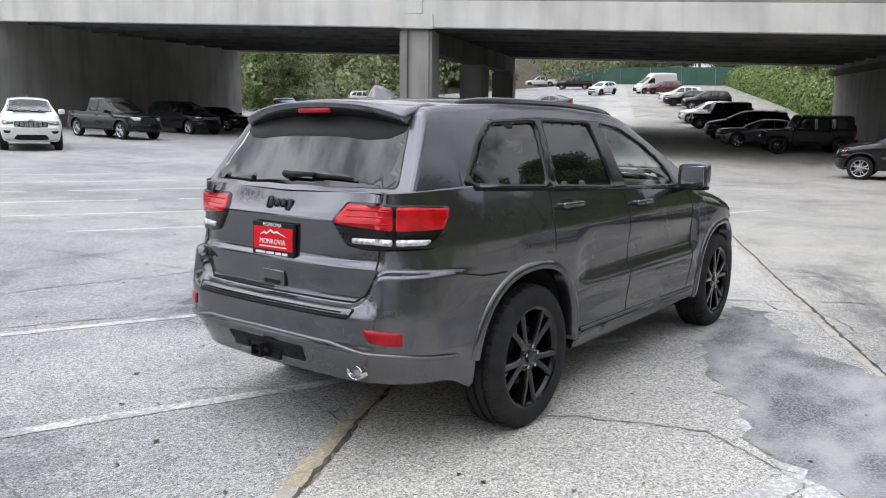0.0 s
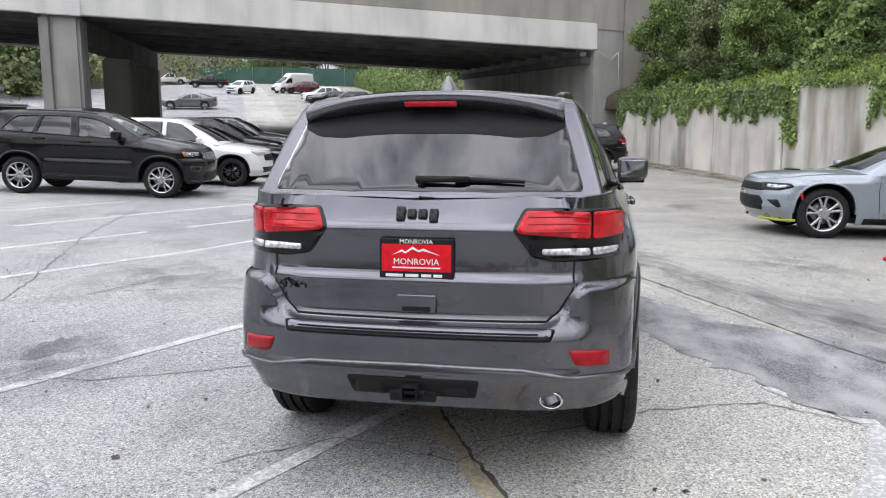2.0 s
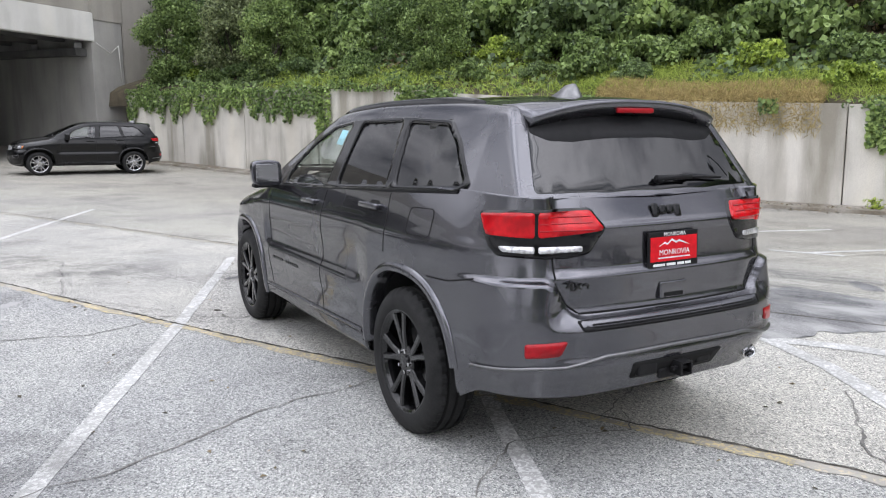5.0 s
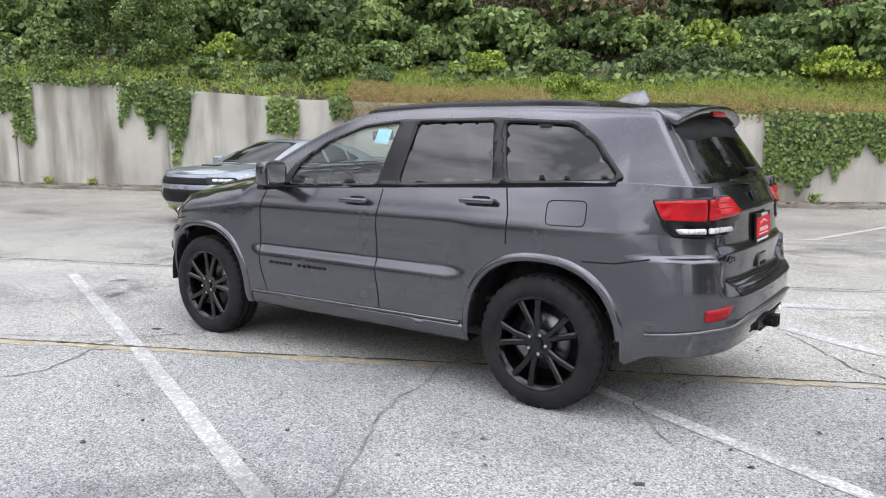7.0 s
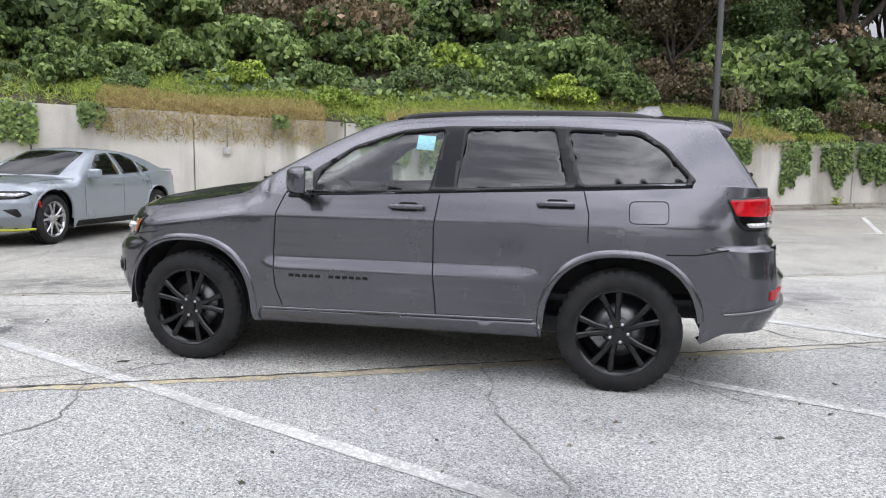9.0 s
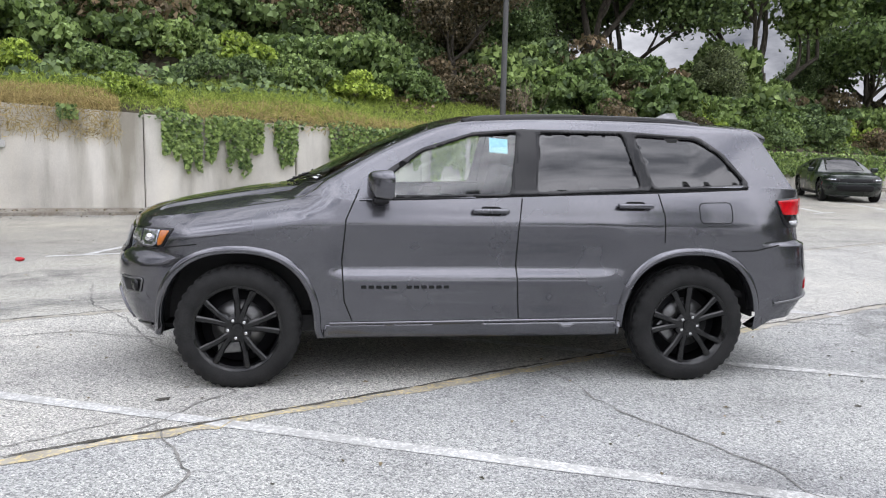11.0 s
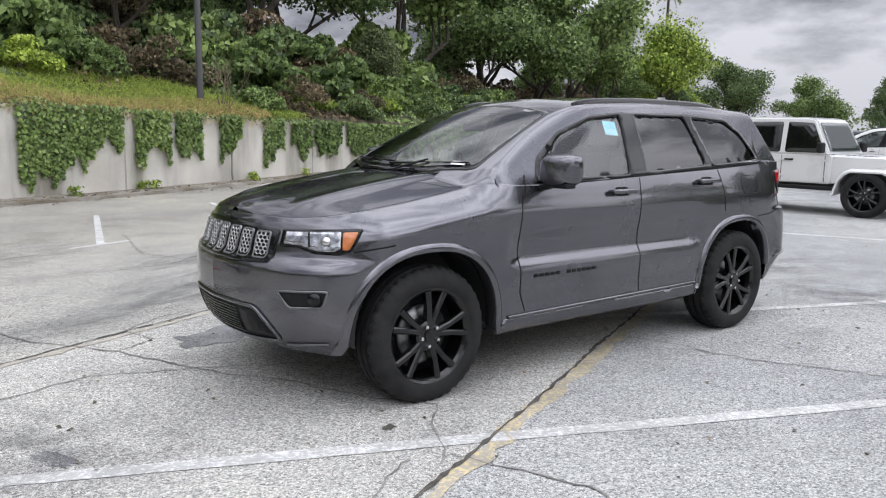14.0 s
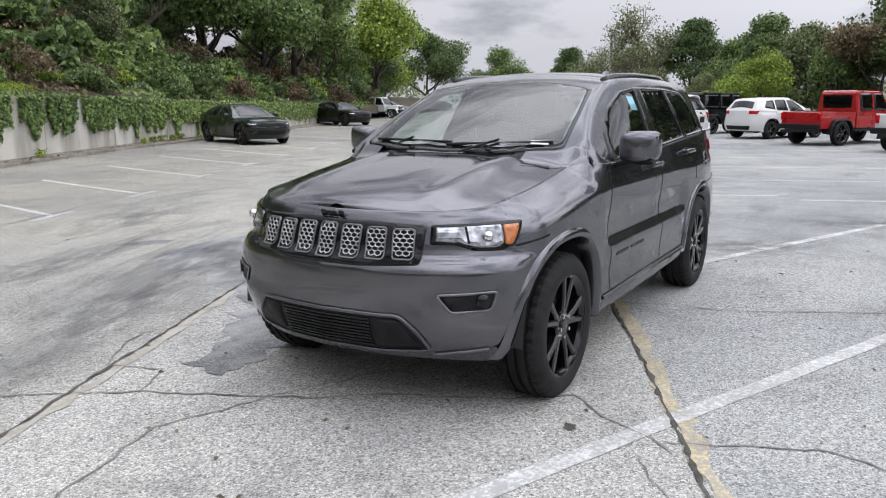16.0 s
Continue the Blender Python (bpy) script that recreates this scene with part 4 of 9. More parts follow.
def sheet(poly, place, off, step=0.04, holes=(), skirt=0.012, flip=False):
    """Verts and faces of a panel: a polygon of the plane laid on a curved surface by place(u, v, off), with a turned-in rim."""
    loops = [dense(list(poly), step)] + [dense(list(h), step) for h in holes]
    pts, edges = [], []
    for lp in loops:
        o = len(pts)
        pts += lp
        edges += [(o + i, o + (i + 1) % len(lp)) for i in range(len(lp))]
    u0, u1 = min(p[0] for p in poly), max(p[0] for p in poly)
    v0, v1 = min(p[1] for p in poly), max(p[1] for p in poly)
    rim = np.array(pts)
    for u in np.arange(u0 + step / 2, u1, step):
        for v in np.arange(v0 + step / 2, v1, step):
            if np.min(np.abs(rim[:, 0] - u) + np.abs(rim[:, 1] - v)) > step * 0.5 and inside(loops[0], (u, v)) and not any(inside(h, (u, v)) for h in loops[1:]):
                pts.append((float(u), float(v)))
    vs, _, fs, ov, _, _ = delaunay_2d_cdt([Vector(p) for p in pts], edges, [], 0, 1e-6)
    keep = []
    for q in fs:
        c = ((vs[q[0]].x + vs[q[1]].x + vs[q[2]].x) / 3, (vs[q[0]].y + vs[q[1]].y + vs[q[2]].y) / 3)
        if inside(loops[0], c) and not any(inside(h, c) for h in loops[1:]):
            keep.append(tuple(q))
    p2 = np.array([(v.x, v.y) for v in vs])
    top = place(p2[:, 0], p2[:, 1], off)
    verts = [tuple(p) for p in top]
    faces = [q[::-1] for q in keep] if flip else keep
    if skirt:
        seen = {}
        for q in faces:
            for a, b in zip(q, q[1:] + q[:1]):
                seen[(a, b)] = 1
        low = place(p2[:, 0], p2[:, 1], off - skirt)
        made = {}
        for a, b in list(seen):
            if (b, a) not in seen:
                for i in (a, b):
                    if i not in made:
                        made[i] = len(verts)
                        verts.append(tuple(low[i]))
                faces.append((b, a, made[a], made[b]))
    return verts, faces


def strip(line, place, width, off, step=0.03, closed=False, thick=0.004):
    """A narrow raised or dark band along a line of the surface's plane."""
    pts = dense(list(line), step) if closed else dense(list(line) + list(line)[::-1][1:-1], step)[:sum(max(1, int(math.dist(a, b) / step)) for a, b in zip(line, line[1:])) + 1]
    n, verts, faces = len(pts), [], []
    for i, p in enumerate(pts):
        a, b = pts[(i - 1) % n] if closed or i else p, pts[(i + 1) % n] if closed or i < n - 1 else p
        d = Vector((b[0] - a[0], b[1] - a[1])).normalized()
        s = Vector((-d.y, d.x)) * width / 2
        l, r = (p[0] - s.x, p[1] - s.y), (p[0] + s.x, p[1] + s.y)
        verts += [l, l, r, r]
    flat = np.array(verts, float)
    high, low = place(flat[:, 0], flat[:, 1], off), place(flat[:, 0], flat[:, 1], off - thick)
    pick = np.array([i % 4 in (0, 3) for i in range(len(flat))])
    verts = [tuple(p) for p in np.where(pick[:, None], low, high)]
    for i in range(n if closed else n - 1):
        k = (i + 1) % n
        for j in range(3):
            faces.append((4 * i + j, 4 * i + j + 1, 4 * k + j + 1, 4 * k + j))
    return verts, faces


def mirrored(v):
    return [(-x, y, z) for x, y, z in v]


def both(verts, faces):
    """A form of one side and its mirror image, as two pairs of verts and faces."""
    return (verts, faces), (mirrored(verts), [tuple(q[::-1]) for q in faces])


def word(name, text, size, m, material, parent, depth=0.002, label=""):
    cu = bpy.data.curves.new(name, "FONT")
    cu.body, cu.size, cu.extrude, cu.align_x, cu.align_y = text, size, depth, "CENTER", "CENTER"
    cu.resolution_u = 2
    ob = new(name, cu)
    me = bpy.data.meshes.new_from_object(ob)
    bpy.data.objects.remove(ob)
    me.materials.append(material)
    ob = new(name, me)
    ob.parent, ob.matrix_basis = parent, m
    return tagged(ob, label)


# ---- wheels ----
def wheel_meshes(radius=0.386, rim=0.272, width=0.255, spokes=5, twin=True, rim_material=None, hi=True):
    """Meshes of a wheel about the x axis, its outer face towards +x: (name, mesh, label)."""
    w, n = width / 2, 120 if hi else 48
    out = []
    prof = [(w - 0.022, rim - 0.012), (w - 0.006, rim + 0.004), (w, rim + 0.03), (w - 0.002, rim + 0.06), (w - 0.012, radius - 0.03), (w - 0.03, radius - 0.01)]
    tread = [(w - 0.04, radius - 0.003)]
    for g in (0.055, 0.0, -0.055):
        tread += [(g + 0.01, radius), (g + 0.008, radius - 0.018), (g - 0.008, radius - 0.018), (g - 0.01, radius)]
    prof += tread + [(-w + 0.04, radius - 0.003)] + [(-a, r) for a, r in prof[::-1]]
    verts, faces = [], []
    for k, (a, r) in enumerate(prof):
        for i in range(n):
            t = 2 * math.pi * i / n
            cut = 0.011 if hi and (r > radius - 0.012 and abs(a) > 0.06 and i % 3 == 0) else 0.0
            verts.append((a, (r - cut) * math.cos(t), (r - cut) * math.sin(t)))
    faces = grid_faces(len(prof), n, close=True)
    tyre = mesh_of("tyre", verts, faces, TYRE, smooth=True)
    for q in tyre.polygons:
        if abs(q.center.x) < w - 0.035:
            q.use_smooth = False
    out.append(("tyre", tyre, ""))
    face = w - 0.028
    v1, f1 = revolve([(face + 0.016, rim - 0.006), (face + 0.018, rim + 0.002), (face + 0.004, rim - 0.018), (face - 0.012, rim - 0.03), (-w + 0.03, rim - 0.035), (-w + 0.02, rim)], n)
    pieces = [(v1, f1)]
    bm = bmesh.new()
    for k in range(spokes):
        for d in ((-0.23, 0.23) if twin else (0,)):
            a = 2 * math.pi * k / spokes + d
            ins = 2 * math.pi * k / spokes + d * 0.42
            r0, r1 = 0.05, rim - 0.018
            ring = []
            for r, ang, hw, x0, x1 in ((r0, ins, 0.021, face - 0.05, face - 0.004), ((r0 + r1) / 2, (a * 0.62 + ins * 0.38), 0.0175 if twin else 0.024, face - 0.038, face + 0.004), (r1, a, 0.0205 if twin else 0.03, face - 0.03, face + 0.008)):
                c, s = math.cos(ang), math.sin(ang)
                ring.append([bm.verts.new((x, r * c - q * s, r * s + q * c)) for x, q in ((x0, -hw), (x1 - 0.008, -hw), (x1, -hw * 0.55), (x1, hw * 0.55), (x1 - 0.008, hw), (x0, hw))])
            for p, q in zip(ring, ring[1:]):
                for i in range(6):
                    bm.faces.new((p[i], p[(i + 1) % 6], q[(i + 1) % 6], q[i]))
    bmesh.ops.recalc_face_normals(bm, faces=bm.faces)
    bm.verts.index_update()
    pieces.append(([tuple(v.co) for v in bm.verts], [tuple(v.index for v in q.verts) for q in bm.faces]))
    bm.free()
    pieces.append(revolve([(face - 0.06, 0.088), (face - 0.012, 0.085), (face - 0.004, 0.07), (face - 0.004, 0.036), (face + 0.006, 0.033), (face + 0.008, 0.001)], 32))
    v, q = join_lists(pieces)
    out.append(("rim", mesh_of("rim", v, q, rim_material, smooth=False), "gloss black multi-spoke alloy rim" if rim_material is RIM_BLACK else "silver multi-spoke alloy rim"))
    for k in range(5):
        t = 2 * math.pi * (k + 0.5) / 5
        v, q = revolve([(face - 0.006, 0.0105), (face + 0.012, 0.01), (face + 0.014, 0.001)], 8)
        out.append(("lug_nut", mesh_of("lug_nut", [(x, y + 0.058 * math.cos(t), z + 0.058 * math.sin(t)) for x, y, z in v], q, CHROME, smooth=False), "chrome lug nut"))
    v, q = revolve([(face - 0.085, 0.06), (face - 0.08, 0.165), (face - 0.1, 0.166), (face - 0.105, 0.06)], 40)
    out.append(("brake_disc", mesh_of("brake_disc", v, q, STEEL), "grey steel brake disc"))
    bm = box_bm((0.07, 0.07, 0.15), Matrix.Translation((face - 0.09, -0.14, 0.03)) @ Matrix.Rotation(0.2, 4, "X"), 0.015)
    me = bpy.data.meshes.new("caliper")
    bm.to_mesh(me)
    bm.free()
    me.materials.append(STEEL)
    out.append(("caliper", me, ""))
    v, q = revolve([(face - 0.12, 0.0), (face - 0.115, rim - 0.04), (-w + 0.02, rim - 0.03)], 24)
    out.append(("wheel_back", mesh_of("wheel_back", v, q, BLACK_TRIM), ""))
    return out


def put_wheel(meshes, m, parent, turn=0.0, label=""):
    """One wheel as an Empty-free part: the tyre carries the rim and the rest."""
    tyre = None
    for name, me, lab in meshes:
        ob = new("wheel" if tyre is None else name, me)
        if tyre is None:
            tyre, ob.parent, ob.matrix_basis = ob, parent, m @ Matrix.Rotation(turn, 4, "X")
        else:
            ob.parent = tyre
        tagged(ob, lab if ob is not tyre else label)
    return tyre


HERO_WHEEL = wheel_meshes(rim_material=RIM_BLACK)
SILVER_WHEEL = wheel_meshes(rim_material=RIM_SILVER, hi=False)


# ---- the suv ----
def flank(S, sign=1):
    def at(y, z, off):
        y, z = np.asarray(y, float), np.asarray(z, float)
        low = S.wrap(S.u_at(y), z, off)
        x = low[..., 0]
        if np.any(z >= S.belt(y)):
            x = np.where(z < S.belt(y), x, S.cabin_x(y, np.maximum(z, S.belt(y))) + off)
        return np.stack([sign * x, y + 0 * z, z + 0 * y], -1)
    return at


def wrapped(S):
    return lambda u, z, off: S.wrap(u, z, off)


def frontal(S):
    k = np.argmax(S.px)
    xs, us = S.px[k:][::-1], S.u[k:][::-1]

    def at(x, z, off):
        x, z = np.asarray(x, float), np.asarray(z, float)
        u = np.interp(np.abs(x), xs, us)
        p = S.wrap(u, z, off)
        return np.stack([np.sign(x) * np.abs(p[..., 0]), p[..., 1], p[..., 2]], -1)
    return at


def pane_at(S, sign):
    """A smooth glass surface over the flank's windows, straight from belt to roof but for a slight bulge."""
    def at(y, z, off):
        y, z = np.asarray(y, float), np.asarray(z, float)
        zb = S.belt(np.minimum(y, 0.7)) + 0.012
        zt = 1.6 - 0.55 * 0.08 * np.log1p(np.exp(np.clip((y + 0.02) / 0.08, -30, 30)))
        xb, xt = S.cabin_x(y, zb), S.cabin_x(y, zt)
        t = (z - zb) / (zt - zb)
        x = xb + (xt - xb) * t + 0.008 * np.clip(t * (1 - t) * 4, 0, 1) + off
        return np.stack([sign * x, y, z], -1)
    return at


def arch_r(dy, dz, a=0.468, b=0.478, e=2.35):
    return ((np.abs(dy) / a) ** e + (np.maximum(dz, 0) / b) ** e) ** (1 / e)


def arch_line(a, b, e=2.35, foot=0.0, n=46, splay=0.02):
    """Points (dy, dz) along a wheel arch from its front foot over the top to its rear foot."""
    pts = [(a + splay, foot), (a + splay / 2, foot / 2)]
    for i in range(n + 1):
        t = math.pi * i / n
        c, s = math.cos(t), math.sin(t)
        pts.append((a * math.copysign(abs(c) ** (2 / e), c), b * abs(s) ** (2 / e)))
    return pts + [(-a - splay / 2, foot / 2), (-a - splay, foot)]


FRONT_WINDOW = [(0.56, 1.205), (0.525, 1.325), (0.31, 1.478), (0.0, 1.583), (-0.302, 1.614), (-0.238, 1.228)]
REAR_WINDOW = [(-0.412, 1.24), (-0.455, 1.616), (-1.015, 1.62), (-1.108, 1.274)]
QUARTER_WINDOW = [(-1.2, 1.278), (-1.1, 1.612), (-1.53, 1.592), (-1.68, 1.5), (-1.835, 1.325), (-1.825, 1.305)]
WINDOW_SURROUND = [(0.66, 1.19), (0.57, 1.345), (0.32, 1.503), (0.0, 1.608), (-0.31, 1.638), (-1.02, 1.643), (-1.56, 1.615), (-1.71, 1.515), (-1.885, 1.315), (-1.86, 1.285), (-1.2, 1.257), (-0.3, 1.212)]


def build_suv():
    S = SUV
    car = empty("suv", label="dark metallic grey mid-size suv with black wheels, parked across bay lines", category="car")
    W, FR = wrapped(S), frontal(S)
    AX = ((1.4575, 1), (-1.4575, -1))

    # body skirt
    n, rows = 440, 112
    u = np.concatenate([-np.linspace(S.length, 0, n)[:-1], np.linspace(0, S.length, n)])
    a = np.abs(u)
    px, py = np.interp(a, S.u, S.px), np.interp(a, S.u, S.py)
    lo, hi = S.floor(px, py), S.belt(py)
    grid = []
    under = S.wrap(u, lo + 0.012, -0.13)
    grid.append(under)
    for i in range(rows):
        grid.append(S.wrap(u, lo + (hi - lo) * i / (rows - 1)))
    grid.append(S.wrap(u, hi - 0.004, -0.03))
    grid.append(S.wrap(u, hi - 0.006, -0.15))
    verts = np.concatenate(grid)
    faces = np.array(grid_faces(rows + 3, len(u)))
    mid = verts[faces].mean(1)
    keep = np.ones(len(faces), bool)
    for ay, _ in AX:
        keep &= ~((arch_r(mid[:, 1] - ay, mid[:, 2] - 0.375) < 1.03) & (np.abs(mid[:, 0]) > 0.6))
    faces = faces[keep]
    # cabin shell
    ys = np.concatenate([np.linspace(-2.36, -1.9, 50), np.linspace(-1.89, 0.2, 190), np.linspace(0.21, 1.24, 100)])
    k = 84
    rowsets = []
    for y in ys:
        xm = float(S.cabin_x(y, min(float(S.belt(min(y, 0.8))), 1.2 + 0 * y if y > 0.9 else 9) - 0.015))
        t = np.linspace(0, 1, k)
        xs = xm * (1 - (1 - t) ** 1.7)
        xs = np.concatenate([-xs[::-1][:-1], xs])
        rowsets.append(np.stack([xs, np.full(len(xs), y), S.height(xs, y)], -1))
    cv = np.concatenate(rowsets)
    cf = np.array(grid_faces(len(ys), 2 * k - 1))
    cm = cv[cf].mean(1)
    holes = [grown(WINDOW_SURROUND, -0.012)]
    open_side = np.array([abs(m[0]) > 0.5 and any(inside(w, (m[1], m[2])) for w in holes) for m in cm])
    open_wind = np.array([m[1] > 0.27 and abs(m[0]) < 0.672 - 0.15 * (1.05 - m[1]) and m[2] > 1.2 for m in cm])
    corner_y = pchip([(0.0, 1.31), (0.5, 1.083), (0.6, 1.038), (0.695, 0.993), (0.75, 0.93), (1.0, 0.93)])
    past = np.array([m[1] > 0.93 and (m[1] > corner_y(abs(m[0])) + 0.006 if abs(m[0]) > 0.5 else m[1] > 1.2 - 0.32 * m[0] ** 2) for m in cm])
    cf = cf[~open_side & ~open_wind & ~past]
    body = mesh_part("body", *join_lists([(verts, faces), (cv, cf)]), GREY_PAINT, car, "dark metallic grey painted body shell")

    # hood
    uu = np.linspace(S.u_at(0.94), S.length, 240)
    edge = S.wrap(uu, S.belt(np.interp(uu, S.u, S.py)))
    ymax = edge[-1, 1]
    hz = pchip([(0.9, 1.262), (1.1, 1.252), (1.3, 1.234), (1.5, 1.206), (1.75, 1.163), (2.0, 1.108), (2.1, 1.078), (2.16, 1.052), (2.25, 1.03)])
    ty = ymax - 0.004 - (ymax - 0.985) * (1 - np.sin(np.linspace(0, math.pi / 2, 56)))
    rowsets, deep = [], []
    for y in ty:
        w = float(np.interp(y, edge[:, 1], edge[:, 0])) - 0.004
        t = np.sin(np.linspace(-1, 1, 61) * math.pi / 2) * 0.5 + np.linspace(-1, 1, 61) * 0.5
        xs = w * t
        zc, ze = float(hz(y)), float(np.interp(y, edge[:, 1], edge[:, 2])) + 0.001
        dome = 0.014 * np.exp(-((np.abs(xs) - 0.42) / 0.07) ** 2) * sstep(2.15, 1.9, y) * (1 if w > 0.5 else 0) - 0.006 * np.exp(-(xs / 0.2) ** 2) * sstep(2.1, 1.7, y)
        z = zc + (ze - zc) * np.abs(t) ** 2.0 + dome
        rowsets.append(np.stack([xs, np.full(61, y), z], -1))
        deep.append(np.stack([xs * 1.004, np.full(61, y), z - 0.022], -1))
    mesh_part("hood", np.concatenate(rowsets), grid_faces(56, 61), GREY_PAINT, car, "dark metallic grey hood")
    mesh_part("engine_bay_cover", np.concatenate(deep), grid_faces(56, 61), DARK_GAP, car)

    def top(x, y, off):
        return np.stack([x, y + 0 * x, S.height(x, y) + off], -1)

    # windscreen, its dark border, and the back window
    wind = rounded([(-0.695, 0.985), (-0.35, 1.14), (0, 1.18), (0.35, 1.14), (0.695, 0.985), (0.645, 0.6), (0.592, 0.27), (0.3, 0.24), (0, 0.23), (-0.3, 0.24), (-0.592, 0.27), (-0.645, 0.6)], 0.04)
    inner = rounded([(-0.665, 0.955), (-0.33, 1.095), (0, 1.13), (0.33, 1.095), (0.665, 0.955), (0.622, 0.6), (0.57, 0.3), (0.3, 0.27), (0, 0.262), (-0.3, 0.27), (-0.57, 0.3), (-0.622, 0.6)], 0.05)
    mesh_part("windscreen_border", *sheet(wind, top, 0.002, 0.05, [inner], 0.006), GLOSS_BLACK, car, "black windscreen border")
    pane = mesh_part("windscreen", *sheet(inner, top, 0.003, 0.04, skirt=0), SCREEN_GLASS, car, "clear windscreen reflecting clouds")
    pane.visible_shadow = False
    back = rounded([(-0.67, -2.246), (-0.55, -2.268), (-0.3, -2.303), (0, -2.315), (0.3, -2.303), (0.55, -2.268), (0.67, -2.246), (0.565, -2.03), (0.3, -2.05), (0, -2.055), (-0.3, -2.05), (-0.565, -2.03)], 0.025)
    mesh_part("back_window", *sheet(back, top, 0.004, 0.04, skirt=0.006), PRIVACY, car, "dark tinted back window reflecting clouds")
    for sg in (1, -1):
        F, fl = flank(S, sg), sg < 0
        mesh_part("window_surround", *sheet(rounded(WINDOW_SURROUND, 0.03), F, 0.008, 0.03, [rounded(FRONT_WINDOW, 0.03), rounded(REAR_WINDOW, 0.03), rounded(QUARTER_WINDOW, 0.045)], 0.016, fl), GLOSS_BLACK, car, "gloss black window surround")
        g = mesh_part("front_window", *sheet(rounded(FRONT_WINDOW, 0.03), pane_at(S, sg), -0.006, 0.03, skirt=0, flip=fl), CLEAR_GLASS, car, "clear front door window")
        g.visible_shadow = False
        mesh_part("rear_window", *sheet(rounded(REAR_WINDOW, 0.03), pane_at(S, sg), -0.006, 0.03, skirt=0, flip=fl), PRIVACY, car, "dark tinted rear door window")
        mesh_part("quarter_window", *sheet(rounded(QUARTER_WINDOW, 0.045), pane_at(S, sg), -0.006, 0.03, skirt=0, flip=fl), PRIVACY, car, "dark tinted quarter window")
        # belt strip and panel gaps
        belt = [(0.72, 1.178), (0.0, 1.203), (-0.6, 1.228), (-1.2, 1.25), (-1.86, 1.281)]
        mesh_part("belt_strip", *strip(belt, F, 0.014, 0.004), BLACK_TRIM, car)
        gaps = [[(0.72, 1.24), (0.8, 1.06), (0.825, 0.8), (0.81, 0.55), (0.76, 0.425)], [(-0.355, 1.62), (-0.318, 1.26), (-0.282, 1.0), (-0.274, 0.78), (-0.3, 0.43)],
                [(-1.06, 1.64), (-1.14, 1.4), (-1.22, 1.235), (-1.253, 1.1), (-1.253, 0.93)], [(-1.72, 0.872), (-1.9, 0.875), (-2.08, 0.91)],
                [(1.69, 0.9), (1.8, 0.885), (1.9, 0.87)]]
        for line in gaps:
            mesh_part("panel_gap", *strip(line, F, 0.008, 0.0014, thick=0.001), DARK_GAP, car)
        # sill
        mesh_part("sill_trim", *strip([(0.9, 0.408), (0.0, 0.416), (-0.93, 0.426)], F, 0.016, 0.012, thick=0.014), GREY_PAINT, car, "painted sill line")
        mesh_part("sill_cover", *sheet([(0.95, 0.312), (0.93, 0.398), (-0.95, 0.414), (-0.97, 0.312)], F, 0.006, 0.05, skirt=0.02, flip=fl), GREY_PAINT, car, "painted sill cover")
        # wheel arch flares and liners
        for ay, e in AX:
            foot = -0.06 if ay > 0 else 0.0
            ins, mids, outs = arch_line(0.462, 0.472, foot=foot), arch_line(0.488, 0.499, foot=foot), arch_line(0.51, 0.522, foot=foot)
            if ay < 0:
                cut = max(i for i, p in enumerate(outs) if not (p[0] < 0 and p[1] < 0.06)) + 1
                ins, mids, outs = ins[:cut], mids[:cut], outs[:cut]
            ring = []
            for (a0, b0), (a1, b1), (a2, b2) in zip(ins, mids, outs):
                for dy, dz, off in ((a0, b0, -0.09), (a0, b0, 0.012), (a0 * 0.7 + a1 * 0.3, b0 * 0.7 + b1 * 0.3, 0.018), (a1, b1, 0.017), (a2 * 0.8 + a1 * 0.2, b2 * 0.8 + b1 * 0.2, 0.006), (a2, b2, -0.006)):
                    ring.append((ay + dy, 0.375 + dz, off))
            rr = np.array(ring)
            fv, ff = F(rr[:, 0], rr[:, 1], rr[:, 2]), grid_faces(len(ins), 6, flip=sg > 0)
            mesh_part("wheel_arch_flare", fv, ff, GREY_PAINT, car, "raised painted wheel arch flare")
            ins, lv = [q for q in ins if q[1] >= 0], []
            for dy, dz in ins:
                for x in (0.9, 0.55):
                    lv.append((sg * x, ay + dy * 1.02, 0.375 + dz * 1.02))
            cap = len(lv)
            lv += [(sg * 0.56, ay + dy * 1.02, 0.375 + dz * 1.02) for dy, dz in ins]
            lf = grid_faces(len(ins), 2) + [tuple(range(cap, cap + len(ins)))]
            mesh_part("wheel_well", lv, lf, CABIN_DARK, car)
            for d in (-0.49, 0.49):
                part("splash_guard", box_bm((0.3, 0.02, 0.24), Matrix.Translation((sg * 0.67, ay + d, 0.53)), 0.006), CABIN_DARK, car)
        # handles
        for y0, z0 in ((-0.1, 1.12), (-1.05, 1.162)):
            bm = bmesh.new()
            x = float(F(np.array([y0]), np.array([z0]), 0.0)[0, 0])
            add_box(bm, (0.03, 0.235, 0.032), Matrix.Translation((x + sg * 0.035, y0, z0)), 0.014, 3)
            for d in (-0.095, 0.095):
                add_box(bm, (0.05, 0.035, 0.026), Matrix.Translation((x + sg * 0.01, y0 + d, z0)), 0.01)
            h = part("door_handle", bm, GREY_PAINT, car, "painted pull handle", True)
            mesh_part("handle_cup", *sheet(rounded([(y0 - 0.075, z0 - 0.032), (y0 + 0.06, z0 - 0.032), (y0 + 0.06, z0 + 0.026), (y0 - 0.075, z0 + 0.026)], 0.03), F, 0.001, 0.03, skirt=0, flip=fl), DARK_GAP, h)
        # mirror
        rings, bm = [], bmesh.new()
